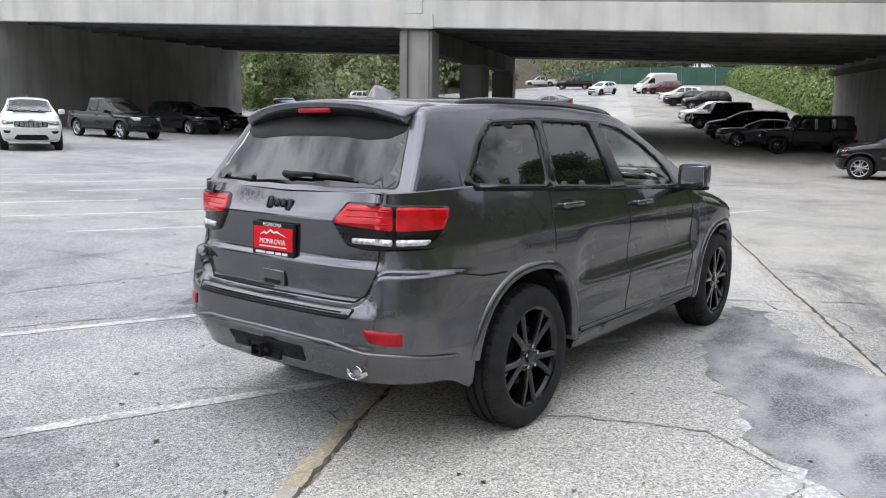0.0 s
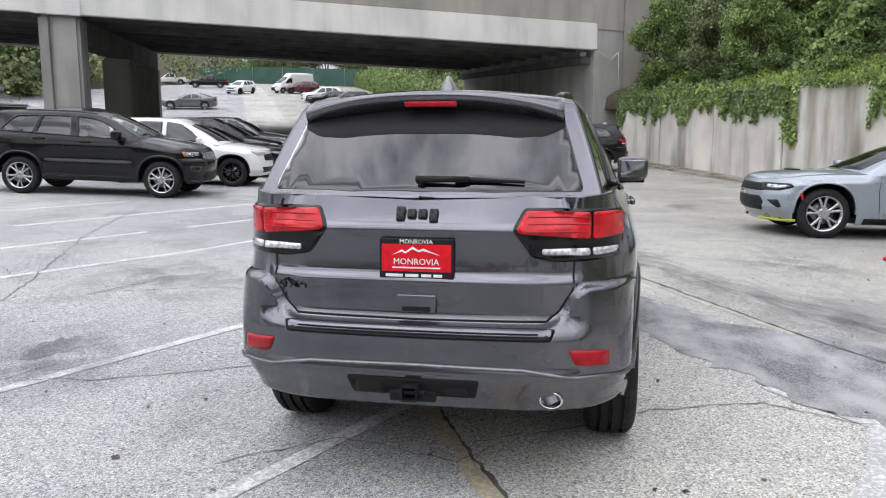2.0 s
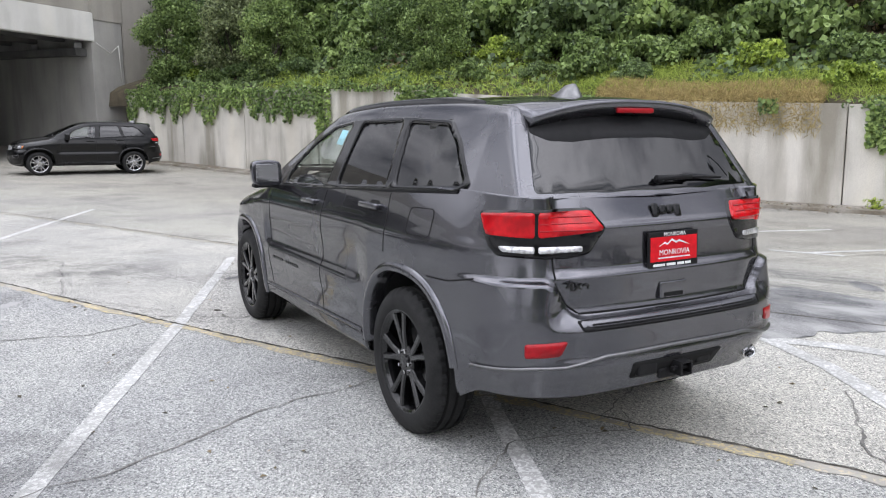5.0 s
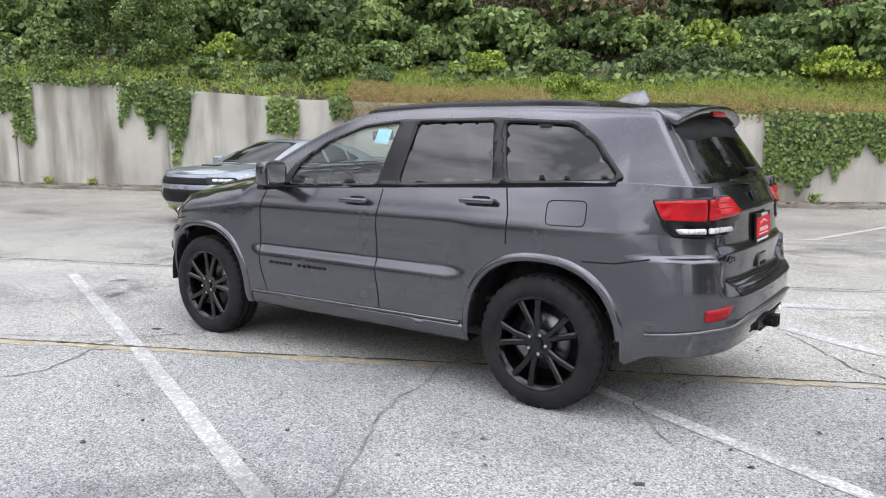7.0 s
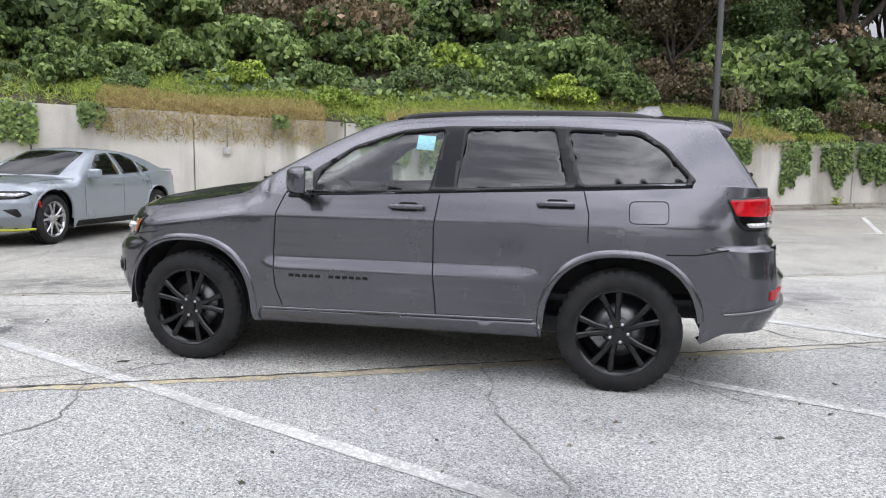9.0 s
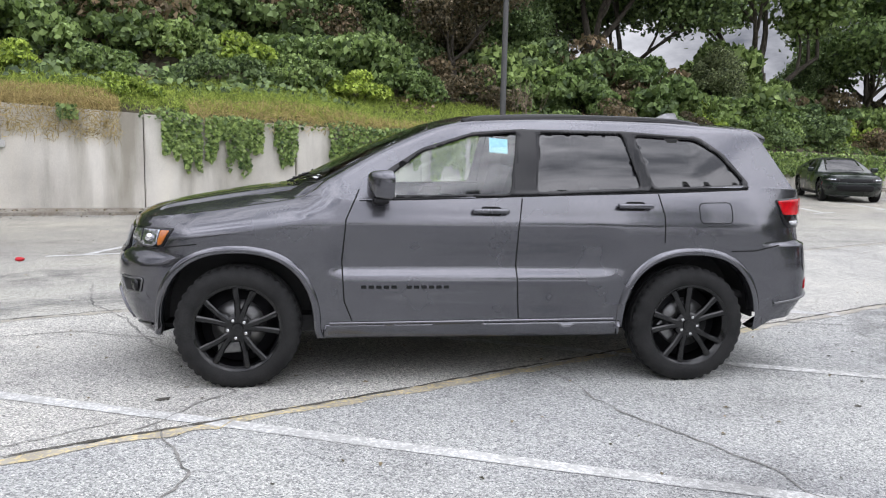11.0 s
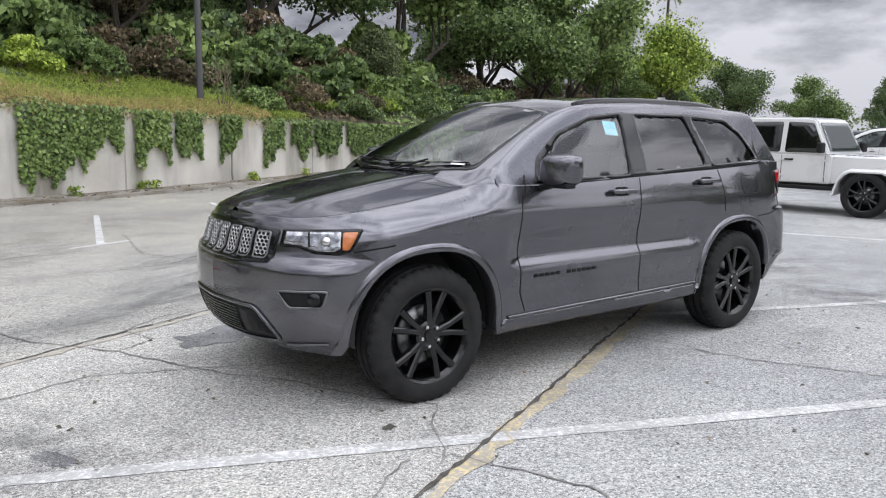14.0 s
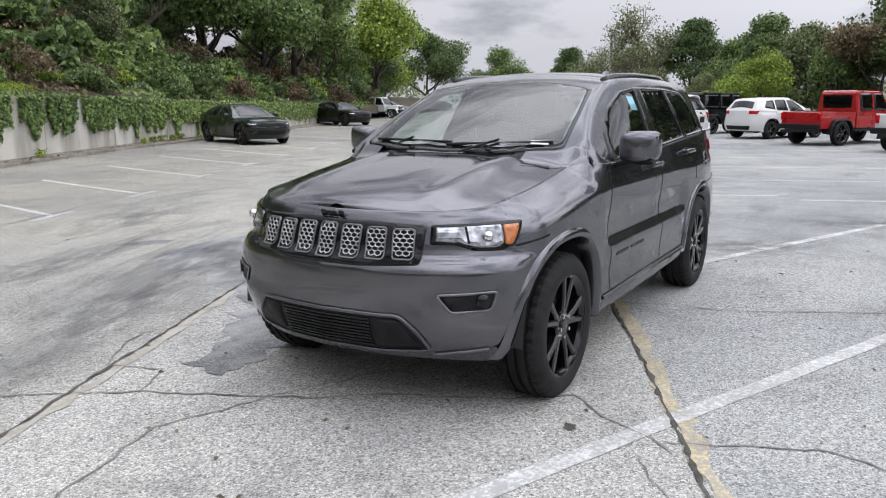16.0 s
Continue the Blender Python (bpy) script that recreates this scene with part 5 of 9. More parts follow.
        for q, hgt, dep, zc in ((0.0, 0.13, 0.08, 1.268), (0.012, 0.165, 0.105, 1.27), (0.04, 0.182, 0.122, 1.272), (0.1, 0.188, 0.128, 1.274), (0.165, 0.182, 0.118, 1.276), (0.195, 0.168, 0.1, 1.278), (0.212, 0.14, 0.075, 1.28), (0.22, 0.09, 0.045, 1.28)):
            ring = []
            for k in range(28):
                t = 2 * math.pi * k / 28
                c, sn = math.cos(t), math.sin(t)
                y = 0.56 + (dep if c > 0 else 0.02) * math.copysign(abs(c) ** 0.6, c)
                ring.append(bm.verts.new((sg * (0.905 + q), y - 0.12 * q, zc + hgt / 2 * math.copysign(abs(sn) ** 0.45, sn))))
            rings.append(ring)
        for a0, b0 in zip(rings, rings[1:]):
            for k in range(28):
                bm.faces.new((a0[k], a0[(k + 1) % 28], b0[(k + 1) % 28], b0[k]))
        bm.faces.new(rings[0])
        bm.faces.new(rings[-1])
        bmesh.ops.recalc_face_normals(bm, faces=bm.faces)
        mir = part("mirror", bm, GREY_PAINT, car, "painted door mirror", True)
        bm = bmesh.new()
        add_box(bm, (0.15, 0.075, 0.035), Matrix.Translation((sg * 0.925, 0.605, 1.175)) @ Matrix.Rotation(sg * -0.25, 4, "Y"), 0.014, 3)
        add_box(bm, (0.19, 0.085, 0.03), Matrix.Translation((sg * 1.01, 0.59, 1.184)), 0.013, 3)
        part("mirror_arm", bm, BLACK_TRIM, mir, "black mirror foot", True)
        part("mirror_glass", box_bm((0.17, 0.006, 0.13), Matrix.Translation((sg * 1.015, 0.5235, 1.275)) @ Matrix.Rotation(sg * -0.12, 4, "Z"), 0.0025), CHROME, mir, "mirror glass")
        # model name on the door as plain bars
        for i in range(12):
            if i != 5:
                y0 = 0.69 - 0.047 * i
                part("letter_bar", box_bm((0.006, 0.034, 0.02), Matrix.Translation((float(F(np.array([y0]), np.array([0.635]), 0.003)[0, 0]), y0, 0.64)), 0.003), GLOSS_BLACK, car)
        # roof rail
        bm = bmesh.new()
        ry = np.linspace(0.05, -1.62, 22)
        zr = [float(S.height(0.575, y)) + 0.004 + 0.014 * float(sstep(0, 0.12, min(0.05 - y, y + 1.62))) for y in ry]
        rings = []
        for y, z in zip(ry, zr):
            x = 0.575 - 0.05 * float(sstep(-1.2, -1.7, y))
            rings.append([bm.verts.new((sg * (x + dx), y, z + dz)) for dx, dz in ((-0.018, -0.03), (-0.016, 0.004), (0, 0.012), (0.016, 0.004), (0.018, -0.03))])
        for p, q in zip(rings, rings[1:]):
            for i in range(4):
                bm.faces.new((p[i], p[i + 1], q[i + 1], q[i]))
        for p in (rings[0], rings[-1]):
            bm.faces.new(p)
        bmesh.ops.recalc_face_normals(bm, faces=bm.faces)
        part("roof_rail", bm, GLOSS_BLACK, car, "black roof rail", True)
        # tail lamp
        ut = lambda y: float(S.u_at(y))
        lamp = rounded([(sg * 0.445, 1.226), (sg * 0.392, 1.14), (sg * 0.478, 1.03), (sg * 0.6, 1.012), (sg * 0.95, 1.022), (sg * 1.005, 1.064), (sg * 1.072, 1.212), (sg * 0.85, 1.224)], 0.02)
        red = rounded([(sg * 0.452, 1.216), (sg * 0.41, 1.142), (sg * 0.424, 1.128), (sg * 0.74, 1.105), (sg * 0.74, 1.213)], 0.016)
        red2 = rounded([(sg * 0.757, 1.213), (sg * 0.757, 1.104), (sg * 1.012, 1.112), (sg * 1.058, 1.203), (sg * 0.85, 1.214)], 0.016)
        clear = rounded([(sg * 0.52, 1.066), (sg * 0.52, 1.042), (sg * 0.74, 1.038), (sg * 0.74, 1.068)], 0.014)
        clear2 = rounded([(sg * 0.757, 1.068), (sg * 0.757, 1.038), (sg * 0.92, 1.042), (sg * 0.945, 1.066)], 0.014)
        base = mesh_part("tail_lamp", *sheet(lamp, W, 0.008, 0.03, skirt=0.03, flip=fl), GLOSS_BLACK, car, "wraparound tail lamp with red and clear lenses")
        mesh_part("red_lens", *sheet(red, W, 0.016, 0.02, skirt=0.01, flip=fl), RED_LENS, base, "glossy red lens")
        mesh_part("red_lens", *sheet(red2, W, 0.016, 0.02, skirt=0.01, flip=fl), RED_LENS, base, "glossy red lens")
        mesh_part("clear_lens", *sheet(clear, W, 0.015, 0.02, skirt=0.01, flip=fl), CLEAR_LENS, base, "clear reversing lens")
        mesh_part("clear_lens", *sheet(clear2, W, 0.015, 0.02, skirt=0.01, flip=fl), CLEAR_LENS, base, "clear reversing lens")
        for z0 in (1.135, 1.165, 1.192):
            mesh_part("lens_rib", *strip([(sg * 0.46, z0), (sg * 0.735, z0)], W, 0.006, 0.0175, thick=0.003), DARK_RED, base)
        refl = rounded([(sg * 0.615, 0.67), (sg * 0.79, 0.658), (sg * 0.79, 0.597), (sg * 0.645, 0.606)], 0.012)
        mesh_part("rear_reflector", *sheet(refl, W, 0.006, 0.03, skirt=0.01, flip=fl), DARK_RED, car, "red bumper reflector")
        low = [(sg * 0.0, 0.594), (sg * 0.44, 0.588), (sg * 0.53, 0.574), (sg * 0.62, 0.556), (sg * 0.76, 0.553), (sg * 0.93, 0.532), (sg * 1.075, 0.516)]
        mesh_part("bumper_line", *strip(low, W, 0.013, 0.012, thick=0.016), SATIN_GREY, car, "satin grey bumper line")
        gate = [(sg * 0.665, 1.25), (sg * 0.672, 1.03), (sg * 0.655, 0.9), (sg * 0.6, 0.81), (sg * 0.54, 0.772), (0, 0.768)]
        mesh_part("panel_gap", *strip(gate, W, 0.008, 0.0015, thick=0.001), DARK_GAP, car)
        # head lamp
        hl = rounded([(sg * 5.52, 0.972), (sg * 5.25, 0.98), (sg * 5.0, 0.987), (sg * 5.075, 0.872), (sg * 5.15, 0.852), (sg * 5.3, 0.856), (sg * 5.39, 0.882), (sg * 5.525, 0.884)], 0.012)
        lampf = mesh_part("head_lamp", *sheet(hl, W, 0.006, 0.03, skirt=0.03, flip=fl), GLOSS_BLACK, car, "clear head lamp with black bezel and amber corner")
        mesh_part("reflector_bowl", *sheet(rounded([(sg * 5.495, 0.961), (sg * 5.25, 0.968), (sg * 5.13, 0.971), (sg * 5.135, 0.885), (sg * 5.17, 0.868), (sg * 5.29, 0.87), (sg * 5.38, 0.896), (sg * 5.495, 0.898)], 0.012), W, 0.012, 0.02, skirt=0.006, flip=fl), LAMP_INNER, lampf, "silvery lamp reflector")
        mesh_part("amber_marker", *sheet(rounded([(sg * 5.12, 0.968), (sg * 5.03, 0.972), (sg * 5.085, 0.882), (sg * 5.125, 0.878)], 0.012), W, 0.012, 0.02, skirt=0.006, flip=fl), AMBER, lampf, "amber marker lens")
        mesh_part("lamp_divider", *strip([(sg * 5.34, 0.965), (sg * 5.325, 0.89)], W, 0.012, 0.0145, thick=0.004), GLOSS_BLACK, lampf)
        c = S.wrap(sg * 5.22, 0.92, 0.016)
        bm = bmesh.new()
        bmesh.ops.create_uvsphere(bm, u_segments=20, v_segments=12, radius=0.026, matrix=Matrix.Translation(c))
        part("projector", bm, CHROME, lampf, smooth=True)
        # fog lamp
        fog = rounded([(sg * 5.49, 0.66), (sg * 5.2, 0.672), (sg * 5.23, 0.585), (sg * 5.42, 0.575)], 0.02)
        fb = mesh_part("fog_lamp_recess", *sheet(fog, W, 0.003, 0.03, skirt=0.008, flip=fl), BLACK_TRIM, car, "black fog lamp recess")
        mesh_part("fog_rim", *strip(fog, W, 0.012, 0.008, closed=True), SATIN_GREY, fb)
        c = S.wrap(sg * 5.27, 0.63, 0.004)
        bm = bmesh.new()
        nrm = Vector((sg * float(np.interp(5.27, S.u, S.nx)), float(np.interp(5.27, S.u, S.ny)), 0))
        add_tube(bm, Vector(c) - nrm * 0.01, Vector(c) + nrm * 0.012, 0.034, n=20)
        part("fog_lens", bm, GLOSS_BLACK, fb, smooth=True)
        mesh_part("bumper_line", *strip([(sg * 5.5, 0.345), (sg * 5.37, 0.36), (sg * 5.21, 0.372)], W, 0.014, 0.01, thick=0.014), SATIN_GREY, car, "satin grey bumper line")

    # grille with seven slots
    gp = rounded([(-0.535, 0.968), (-0.2, 0.985), (0.2, 0.985), (0.535, 0.968), (0.51, 0.8), (0.2, 0.782), (-0.2, 0.782), (-0.51, 0.8)], 0.02)
    grille = mesh_part("grille", *sheet(gp, FR, 0.008, 0.04, skirt=0.03, flip=True), GLOSS_BLACK, car, "black grille with seven silver mesh slots")
    for i in range(7):
        cx = (i - 3) * 0.142
        zl, zh = 0.806 + 0.012 * abs(i - 3) / 3, 0.962 - 0.01 * abs(i - 3) / 3
        slot = rounded([(cx - 0.05, zl), (cx + 0.05, zl), (cx + 0.054, zh), (cx - 0.054, zh)], 0.018)
        s = mesh_part("grille_slot", *sheet(slot, FR, 0.0095, 0.03, skirt=0, flip=True), DARK_GAP, grille)
        mesh_part("slot_rim", *strip(slot, FR, 0.006, 0.017, closed=True, thick=0.01), SATIN_GREY, s)
        cells = []
        hx, hzz = 0.0333, 0.0222
        for r in range(9):
            for q in range(-2, 3):
                x0, z0 = cx + (q + 0.5 * (r % 2)) * hx, zl + 0.006 + r * hzz * 0.86
                hexa = [(x0 + hx / 2 * dx, z0 + hzz * 0.58 * dz) for dx, dz in ((0, 1), (1, 0.5), (1, -0.5))]
                for p, q2 in ((0, 1), (1, 2)):
                    a0, b0 = hexa[p], hexa[q2]
                    if inside(slot, a0) and inside(slot, b0):
                        cells.append(strip([a0, b0], FR, 0.0046, 0.0165, step=1, thick=0.005))
                a0, b0 = hexa[0], (x0 - hx / 2, z0 + hzz * 0.29)
                if inside(slot, a0) and inside(slot, b0):
                    cells.append(strip([a0, b0], FR, 0.0046, 0.0165, step=1, thick=0.005))
        mesh_part("slot_mesh", *join_lists(cells), CLEAR_LENS, s, "silver honeycomb insert")
    # lower intake
    li = rounded([(-0.42, 0.552), (0.42, 0.552), (0.5, 0.47), (0.56, 0.372), (0.3, 0.352), (-0.3, 0.352), (-0.56, 0.372), (-0.5, 0.47)], 0.03)
    intake = mesh_part("lower_intake", *sheet(li, FR, 0.004, 0.04, skirt=0.004, flip=True), BLACK_TRIM, car, "black lower air intake with fine mesh")
    mesh_part("intake_rim", *strip(li, FR, 0.016, 0.012, closed=True, thick=0.012), GREY_PAINT, intake)
    for z0 in np.linspace(0.385, 0.525, 9):
        mesh_part("louvre", *strip([(-0.27, float(z0)), (0.27, float(z0))], FR, 0.007, 0.012, step=0.09, thick=0.01), GLOSS_BLACK, intake)
    for sg in (1, -1):
        mesh_part("intake_blank", *sheet(rounded([(sg * 0.3, 0.53), (sg * 0.41, 0.53), (sg * 0.5, 0.4), (sg * 0.3, 0.385)], 0.02), FR, 0.012, 0.05, flip=sg > 0), BLACK_TRIM, intake)
    for i, dx in enumerate((-0.062, -0.02, 0.02, 0.06)):
        p = FR(np.array([dx]), np.array([1.002]), 0.012)[0]
        part("badge_bar", box_bm((0.032, 0.012, 0.036 if i in (0, 3) else 0.026), Matrix.Translation(p) @ Matrix.Rotation(-0.5, 4, "X"), 0.006), GLOSS_BLACK, car, "black plain badge", True)
    part("rear_floor", box_bm((1.3, 0.72, 0.14), Matrix.Translation((0, -1.98, 0.5)), 0.04), CABIN_DARK, car)
    part("front_valance", box_bm((1.15, 0.25, 0.04), Matrix.Translation((0, 1.86, 0.32)), 0.015), BLACK_TRIM, car)
    part("underbody", box_bm((1.4, 3.5, 0.12), Matrix.Translation((0, 0.05, 0.36)), 0.04), CABIN_DARK, car)

    # tail: spoiler, brake light, wiper, plate, handle, step, hitch, exhaust
    bm, secs = bmesh.new(), []
    for x in np.linspace(-0.575, 0.575, 41):
        e = (abs(x) / 0.575) ** 3
        y1 = -2.135 + 0.045 * e
        z1 = 1.702 - 0.03 * (abs(x) / 0.575) ** 2 - 0.045 * e
        h0, h1 = float(S.height(x, -1.84)), float(S.height(x, -1.99))
        yb = -2.06
        secs.append([(-1.84, h0 + 0.001), (-1.95, (float(S.height(x, -1.95)) + 0.006 + h0) / 2), (-2.05, (z1 + h0) / 2 - 0.002), (y1, z1), (y1 - 0.008, z1 - 0.012), (y1 + 0.004, z1 - 0.036), (yb, z1 - 0.085 + 0.02 * e), (yb + 0.1, float(S.height(x, yb + 0.1)) - 0.03)])
    vv = [[bm.verts.new((x, y, z)) for y, z in s] for x, s in zip(np.linspace(-0.575, 0.575, 41), secs)]
    for p, q in zip(vv, vv[1:]):
        for i in range(len(p) - 1):
            bm.faces.new((p[i], p[i + 1], q[i + 1], q[i]))
    for p in (vv[0], vv[-1]):
        bm.faces.new(p)
    bmesh.ops.recalc_face_normals(bm, faces=bm.faces)
    spoiler = part("spoiler", bm, GREY_PAINT, car, "painted roof spoiler", True)
    part("brake_light", box_bm((0.23, 0.02, 0.024), Matrix.Translation((0.005, -2.128, 1.652)), 0.007), DARK_RED, spoiler, "red high brake light", True)
    # black sheet on the upper back window stands in for the spoiler's shade
    band = rounded([(-0.57, -2.02), (0, -2.045), (0.57, -2.02), (0.585, -2.08), (0.5, -2.12), (0.38, -2.14), (0, -2.15), (-0.38, -2.14), (-0.5, -2.12), (-0.585, -2.08)], 0.02)
    mesh_part("glass_band", *sheet(band, top, 0.007, 0.04, skirt=0.002), BLACK_TRIM, car, "black band at the top of the back window")
    bm = bmesh.new()
    wy = lambda z: float(-2.325 + (z - 1.27) / 1.42) - 0.03
    add_tube(bm, (0.0, wy(1.33) + 0.02, 1.33), (0.0, wy(1.33) - 0.012, 1.335), 0.022, 0.016, 14)
    add_tube(bm, (-0.02, wy(1.335) - 0.004, 1.337), (0.2, wy(1.33) - 0.002, 1.34), 0.016, 0.011, 10)
    add_tube(bm, (0.14, wy(1.338) + 0.004, 1.34), (0.43, wy(1.325) + 0.03, 1.328), 0.012, 0.006, 10)
    part("rear_wiper", bm, BLACK_TRIM, car, "black rear wiper", True)
    tilt = Matrix.Rotation(radians(-2), 4, "X")
    py0 = float(S.wrap(0.0, 1.02)[1]) - 0.012
    base = Matrix.Translation((0, py0, 1.018)) @ tilt
    plate = part("plate_frame", box_bm((0.312, 0.014, 0.168), base, 0.006), BLACK_TRIM, car, "black dealer plate frame with white lettering")
    part("plate", box_bm((0.29, 0.004, 0.112), base @ Matrix.Translation((0, -0.0075, 0.004)), 0.001), RED_PRINT, plate, "red dealer plate with white lettering")
    face = base @ Matrix.Translation((0, -0.0105, 0)) @ Matrix.Rotation(radians(90), 4, "X")
    word("lettering", "MONROVIA", 0.026, face @ Matrix.Translation((0, 0.071, 0.002)), WHITE_PRINT, plate, 0.0006)
    word("lettering", "MONROVIA", 0.036, face @ Matrix.Translation((0, -0.012, 0.001)), WHITE_PRINT, plate, 0.0006)
    for i, wd in enumerate((0.072, 0.055, 0.042, 0.036)):
        part("lettering_bar", box_bm((wd, 0.002, 0.012), base @ Matrix.Translation((-0.092 + (0, 0.074, 0.134, 0.182)[i], -0.0085, -0.068)), 0.0005), WHITE_PRINT, plate)
    mv = [(-0.1, 0.012), (-0.06, 0.034), (-0.045, 0.026), (-0.015, 0.047), (0.01, 0.033), (0.03, 0.04), (0.1, 0.012), (0.03, 0.03), (0.01, 0.024), (-0.015, 0.037), (-0.045, 0.018), (-0.06, 0.026)]
    mesh_part("mountain_print", [tuple(base @ Vector((x, -0.0102, z + 0.004))) for x, z in mv], [tuple(range(12))], WHITE_PRINT, plate)
    part("lettering_bar", box_bm((0.2, 0.002, 0.006), base @ Matrix.Translation((0, -0.0098, -0.036)), 0.0004), WHITE_PRINT, plate)
    y4 = float(S.wrap(0.54, 0.9)[1]) - 0.004
    word("lettering", "4x4", 0.06, Matrix.Translation((-0.54, y4, 0.897)) @ Matrix.Rotation(radians(90), 4, "X") @ Matrix.Scale(1.5, 4, (1, 0, 0)), GLOSS_BLACK, car, 0.004, "black lettering")
    for i, dx in enumerate((-0.075, -0.028, 0.018, 0.064)):
        y0 = float(S.wrap(0.0, 1.2)[1]) - 0.008
        part("badge_bar", box_bm((0.038, 0.014, 0.062 if i in (0, 3) else 0.042), Matrix.Translation((dx, y0, 1.198 - (0.008 if i == 3 else 0))) @ Matrix.Rotation(-0.35, 4, "X"), 0.008), GLOSS_BLACK, car, "black plain badge", True)
    yh = float(S.wrap(0.0, 0.83)[1])
    hd = part("gate_handle", box_bm((0.165, 0.02, 0.078), Matrix.Translation((0, yh - 0.004, 0.832)), 0.008, 3), GREY_PAINT, car, "painted liftgate handle", True)
    part("handle_gap", box_bm((0.12, 0.02, 0.022), Matrix.Translation((0, yh - 0.008, 0.812)), 0.006), DARK_GAP, hd)
    mesh_part("step_pad", *sheet(rounded([(-0.57, 0.752), (0.57, 0.752), (0.545, 0.706), (-0.545, 0.706)], 0.01), W, 0.004, 0.03, skirt=0.006), BLACK_TRIM, car, "black ribbed bumper step pad")
    for z0 in (0.715, 0.725, 0.735):
        mesh_part("pad_rib", *strip([(-0.5, z0), (0.5, z0)], W, 0.004, 0.007, step=0.1), BLACK_TRIM, car)
    mesh_part("hitch_recess", *sheet(rounded([(-0.285, 0.535), (0.27, 0.535), (0.25, 0.45), (-0.27, 0.45)], 0.015), W, 0.004, 0.04, skirt=0.004), DARK_GAP, car, "black recess round the tow hitch")
    bm = bmesh.new()
    for dx, dz, sx, sz in ((-0.03, 0, 0.008, 0.066), (0.03, 0, 0.008, 0.066), (0, 0.029, 0.066, 0.008), (0, -0.029, 0.066, 0.008)):
        add_box(bm, (sx, 0.2, sz), Matrix.Translation((-0.01 + dx, -2.43, 0.482 + dz)), 0.002)
    hitch = part("tow_hitch", bm, BLACK_TRIM, car, "black square tow hitch receiver")
    part("chain_loop", box_bm((0.2, 0.025, 0.05), Matrix.Translation((-0.01, -2.45, 0.452)), 0.014, 3), BLACK_TRIM, hitch)
    part("hitch_pin", box_bm((0.13, 0.02, 0.02), Matrix.Translation((-0.01, -2.5, 0.482)), 0.007), BLACK_TRIM, hitch)
    part("tow_socket", box_bm((0.12, 0.06, 0.075), Matrix.Translation((-0.19, -2.445, 0.497)), 0.02, 3), BLACK_TRIM, car, "black towing socket")
    part("tow_hook", box_bm((0.1, 0.05, 0.05), Matrix.Translation((0.17, -2.44, 0.49)), 0.018, 3), BLACK_TRIM, car)
    v, q = revolve([(-0.12, 0.036), (0.0, 0.04), (0.004, 0.045), (-0.003, 0.048), (-0.14, 0.042)], 28)
    rot = lambda p: (0.555 + p[1] * 1.0 - p[0] * 0.12, -2.415 - p[0], 0.452 + p[2] * 0.74)
    mesh_part("exhaust_tip", [rot(p) for p in v], q, CHROME, car, "oval chrome exhaust tip")
    v, q = revolve([(-0.03, 0.0), (-0.03, 0.038)], 20)
    mesh_part("exhaust_bore", [rot(p) for p in v], q, DARK_GAP, car)

    # fuel flap on the near flank, roof fin, front wipers, cowl
    F = flank(S, -1)
    mesh_part("fuel_flap", *strip(rounded([(-1.492, 1.185), (-1.722, 1.19), (-1.726, 1.055), (-1.496, 1.054)], 0.035), F, 0.005, 0.0015, closed=True, thick=0.001), DARK_GAP, car)
    bm = bmesh.new()
    z0 = float(S.height(0, -1.62))
    fin = [[(0.0, -1.44, 0.0), (0.03, -1.5, 0.0), (0.036, -1.7, 0.0), (0.0, -1.72, 0.0)], [(0.0, -1.52, 0.03), (0.018, -1.55, 0.03), (0.022, -1.69, 0.035), (0.0, -1.7, 0.035)], [(0.0, -1.6, 0.066), (0.006, -1.61, 0.066), (0.008, -1.67, 0.07), (0.0, -1.68, 0.07)]]
    rings = [[bm.verts.new((sx * x, y, z0 + z - 0.004)) for sx, (x, y, z) in [(1, p) for p in r] + [(-1, p) for p in r[::-1][1:-1]]] for r in fin]
    for p, q in zip(rings, rings[1:]):
        for i in range(6):
            bm.faces.new((p[i], p[(i + 1) % 6], q[(i + 1) % 6], q[i]))
    bm.faces.new(rings[-1])
    bmesh.ops.recalc_face_normals(bm, faces=bm.faces)
    part("antenna_fin", bm, SATIN_GREY, car, "light grey shark fin antenna", True)
    for (x0, y0), (x1, y1) in (((0.6, 0.99), (-0.02, 1.105)), ((0.0, 1.13), (-0.62, 0.965))):
        bm = bmesh.new()
        add_tube(bm, (x0, y0, float(S.height(x0, y0)) + 0.014), (x1, y1, float(S.height(x1, y1)) + 0.014), 0.008, 0.006, 8)
        add_tube(bm, (x0 * 0.8 + x1 * 0.2, y0 + 0.075, 1.25), (x0 * 0.5 + x1 * 0.5, (y0 + y1) / 2, float(S.height((x0 + x1) / 2, (y0 + y1) / 2)) + 0.018), 0.007, n=8)
        part("front_wiper", bm, BLACK_TRIM, car, "black windscreen wiper")
    cw = [(x, y) for x in np.linspace(-0.62, 0.62, 30) for y in (1.0 - 0.0 * x, 1.13 - 0.22 * x * x)]
    mesh_part("cowl", [(x, y, 1.236 - 0.06 * x * x - (0.012 if i % 2 else 0)) for i, (x, y) in enumerate(cw)], grid_faces(30, 2), BLACK_TRIM, car, "black plastic cowl below the windscreen")
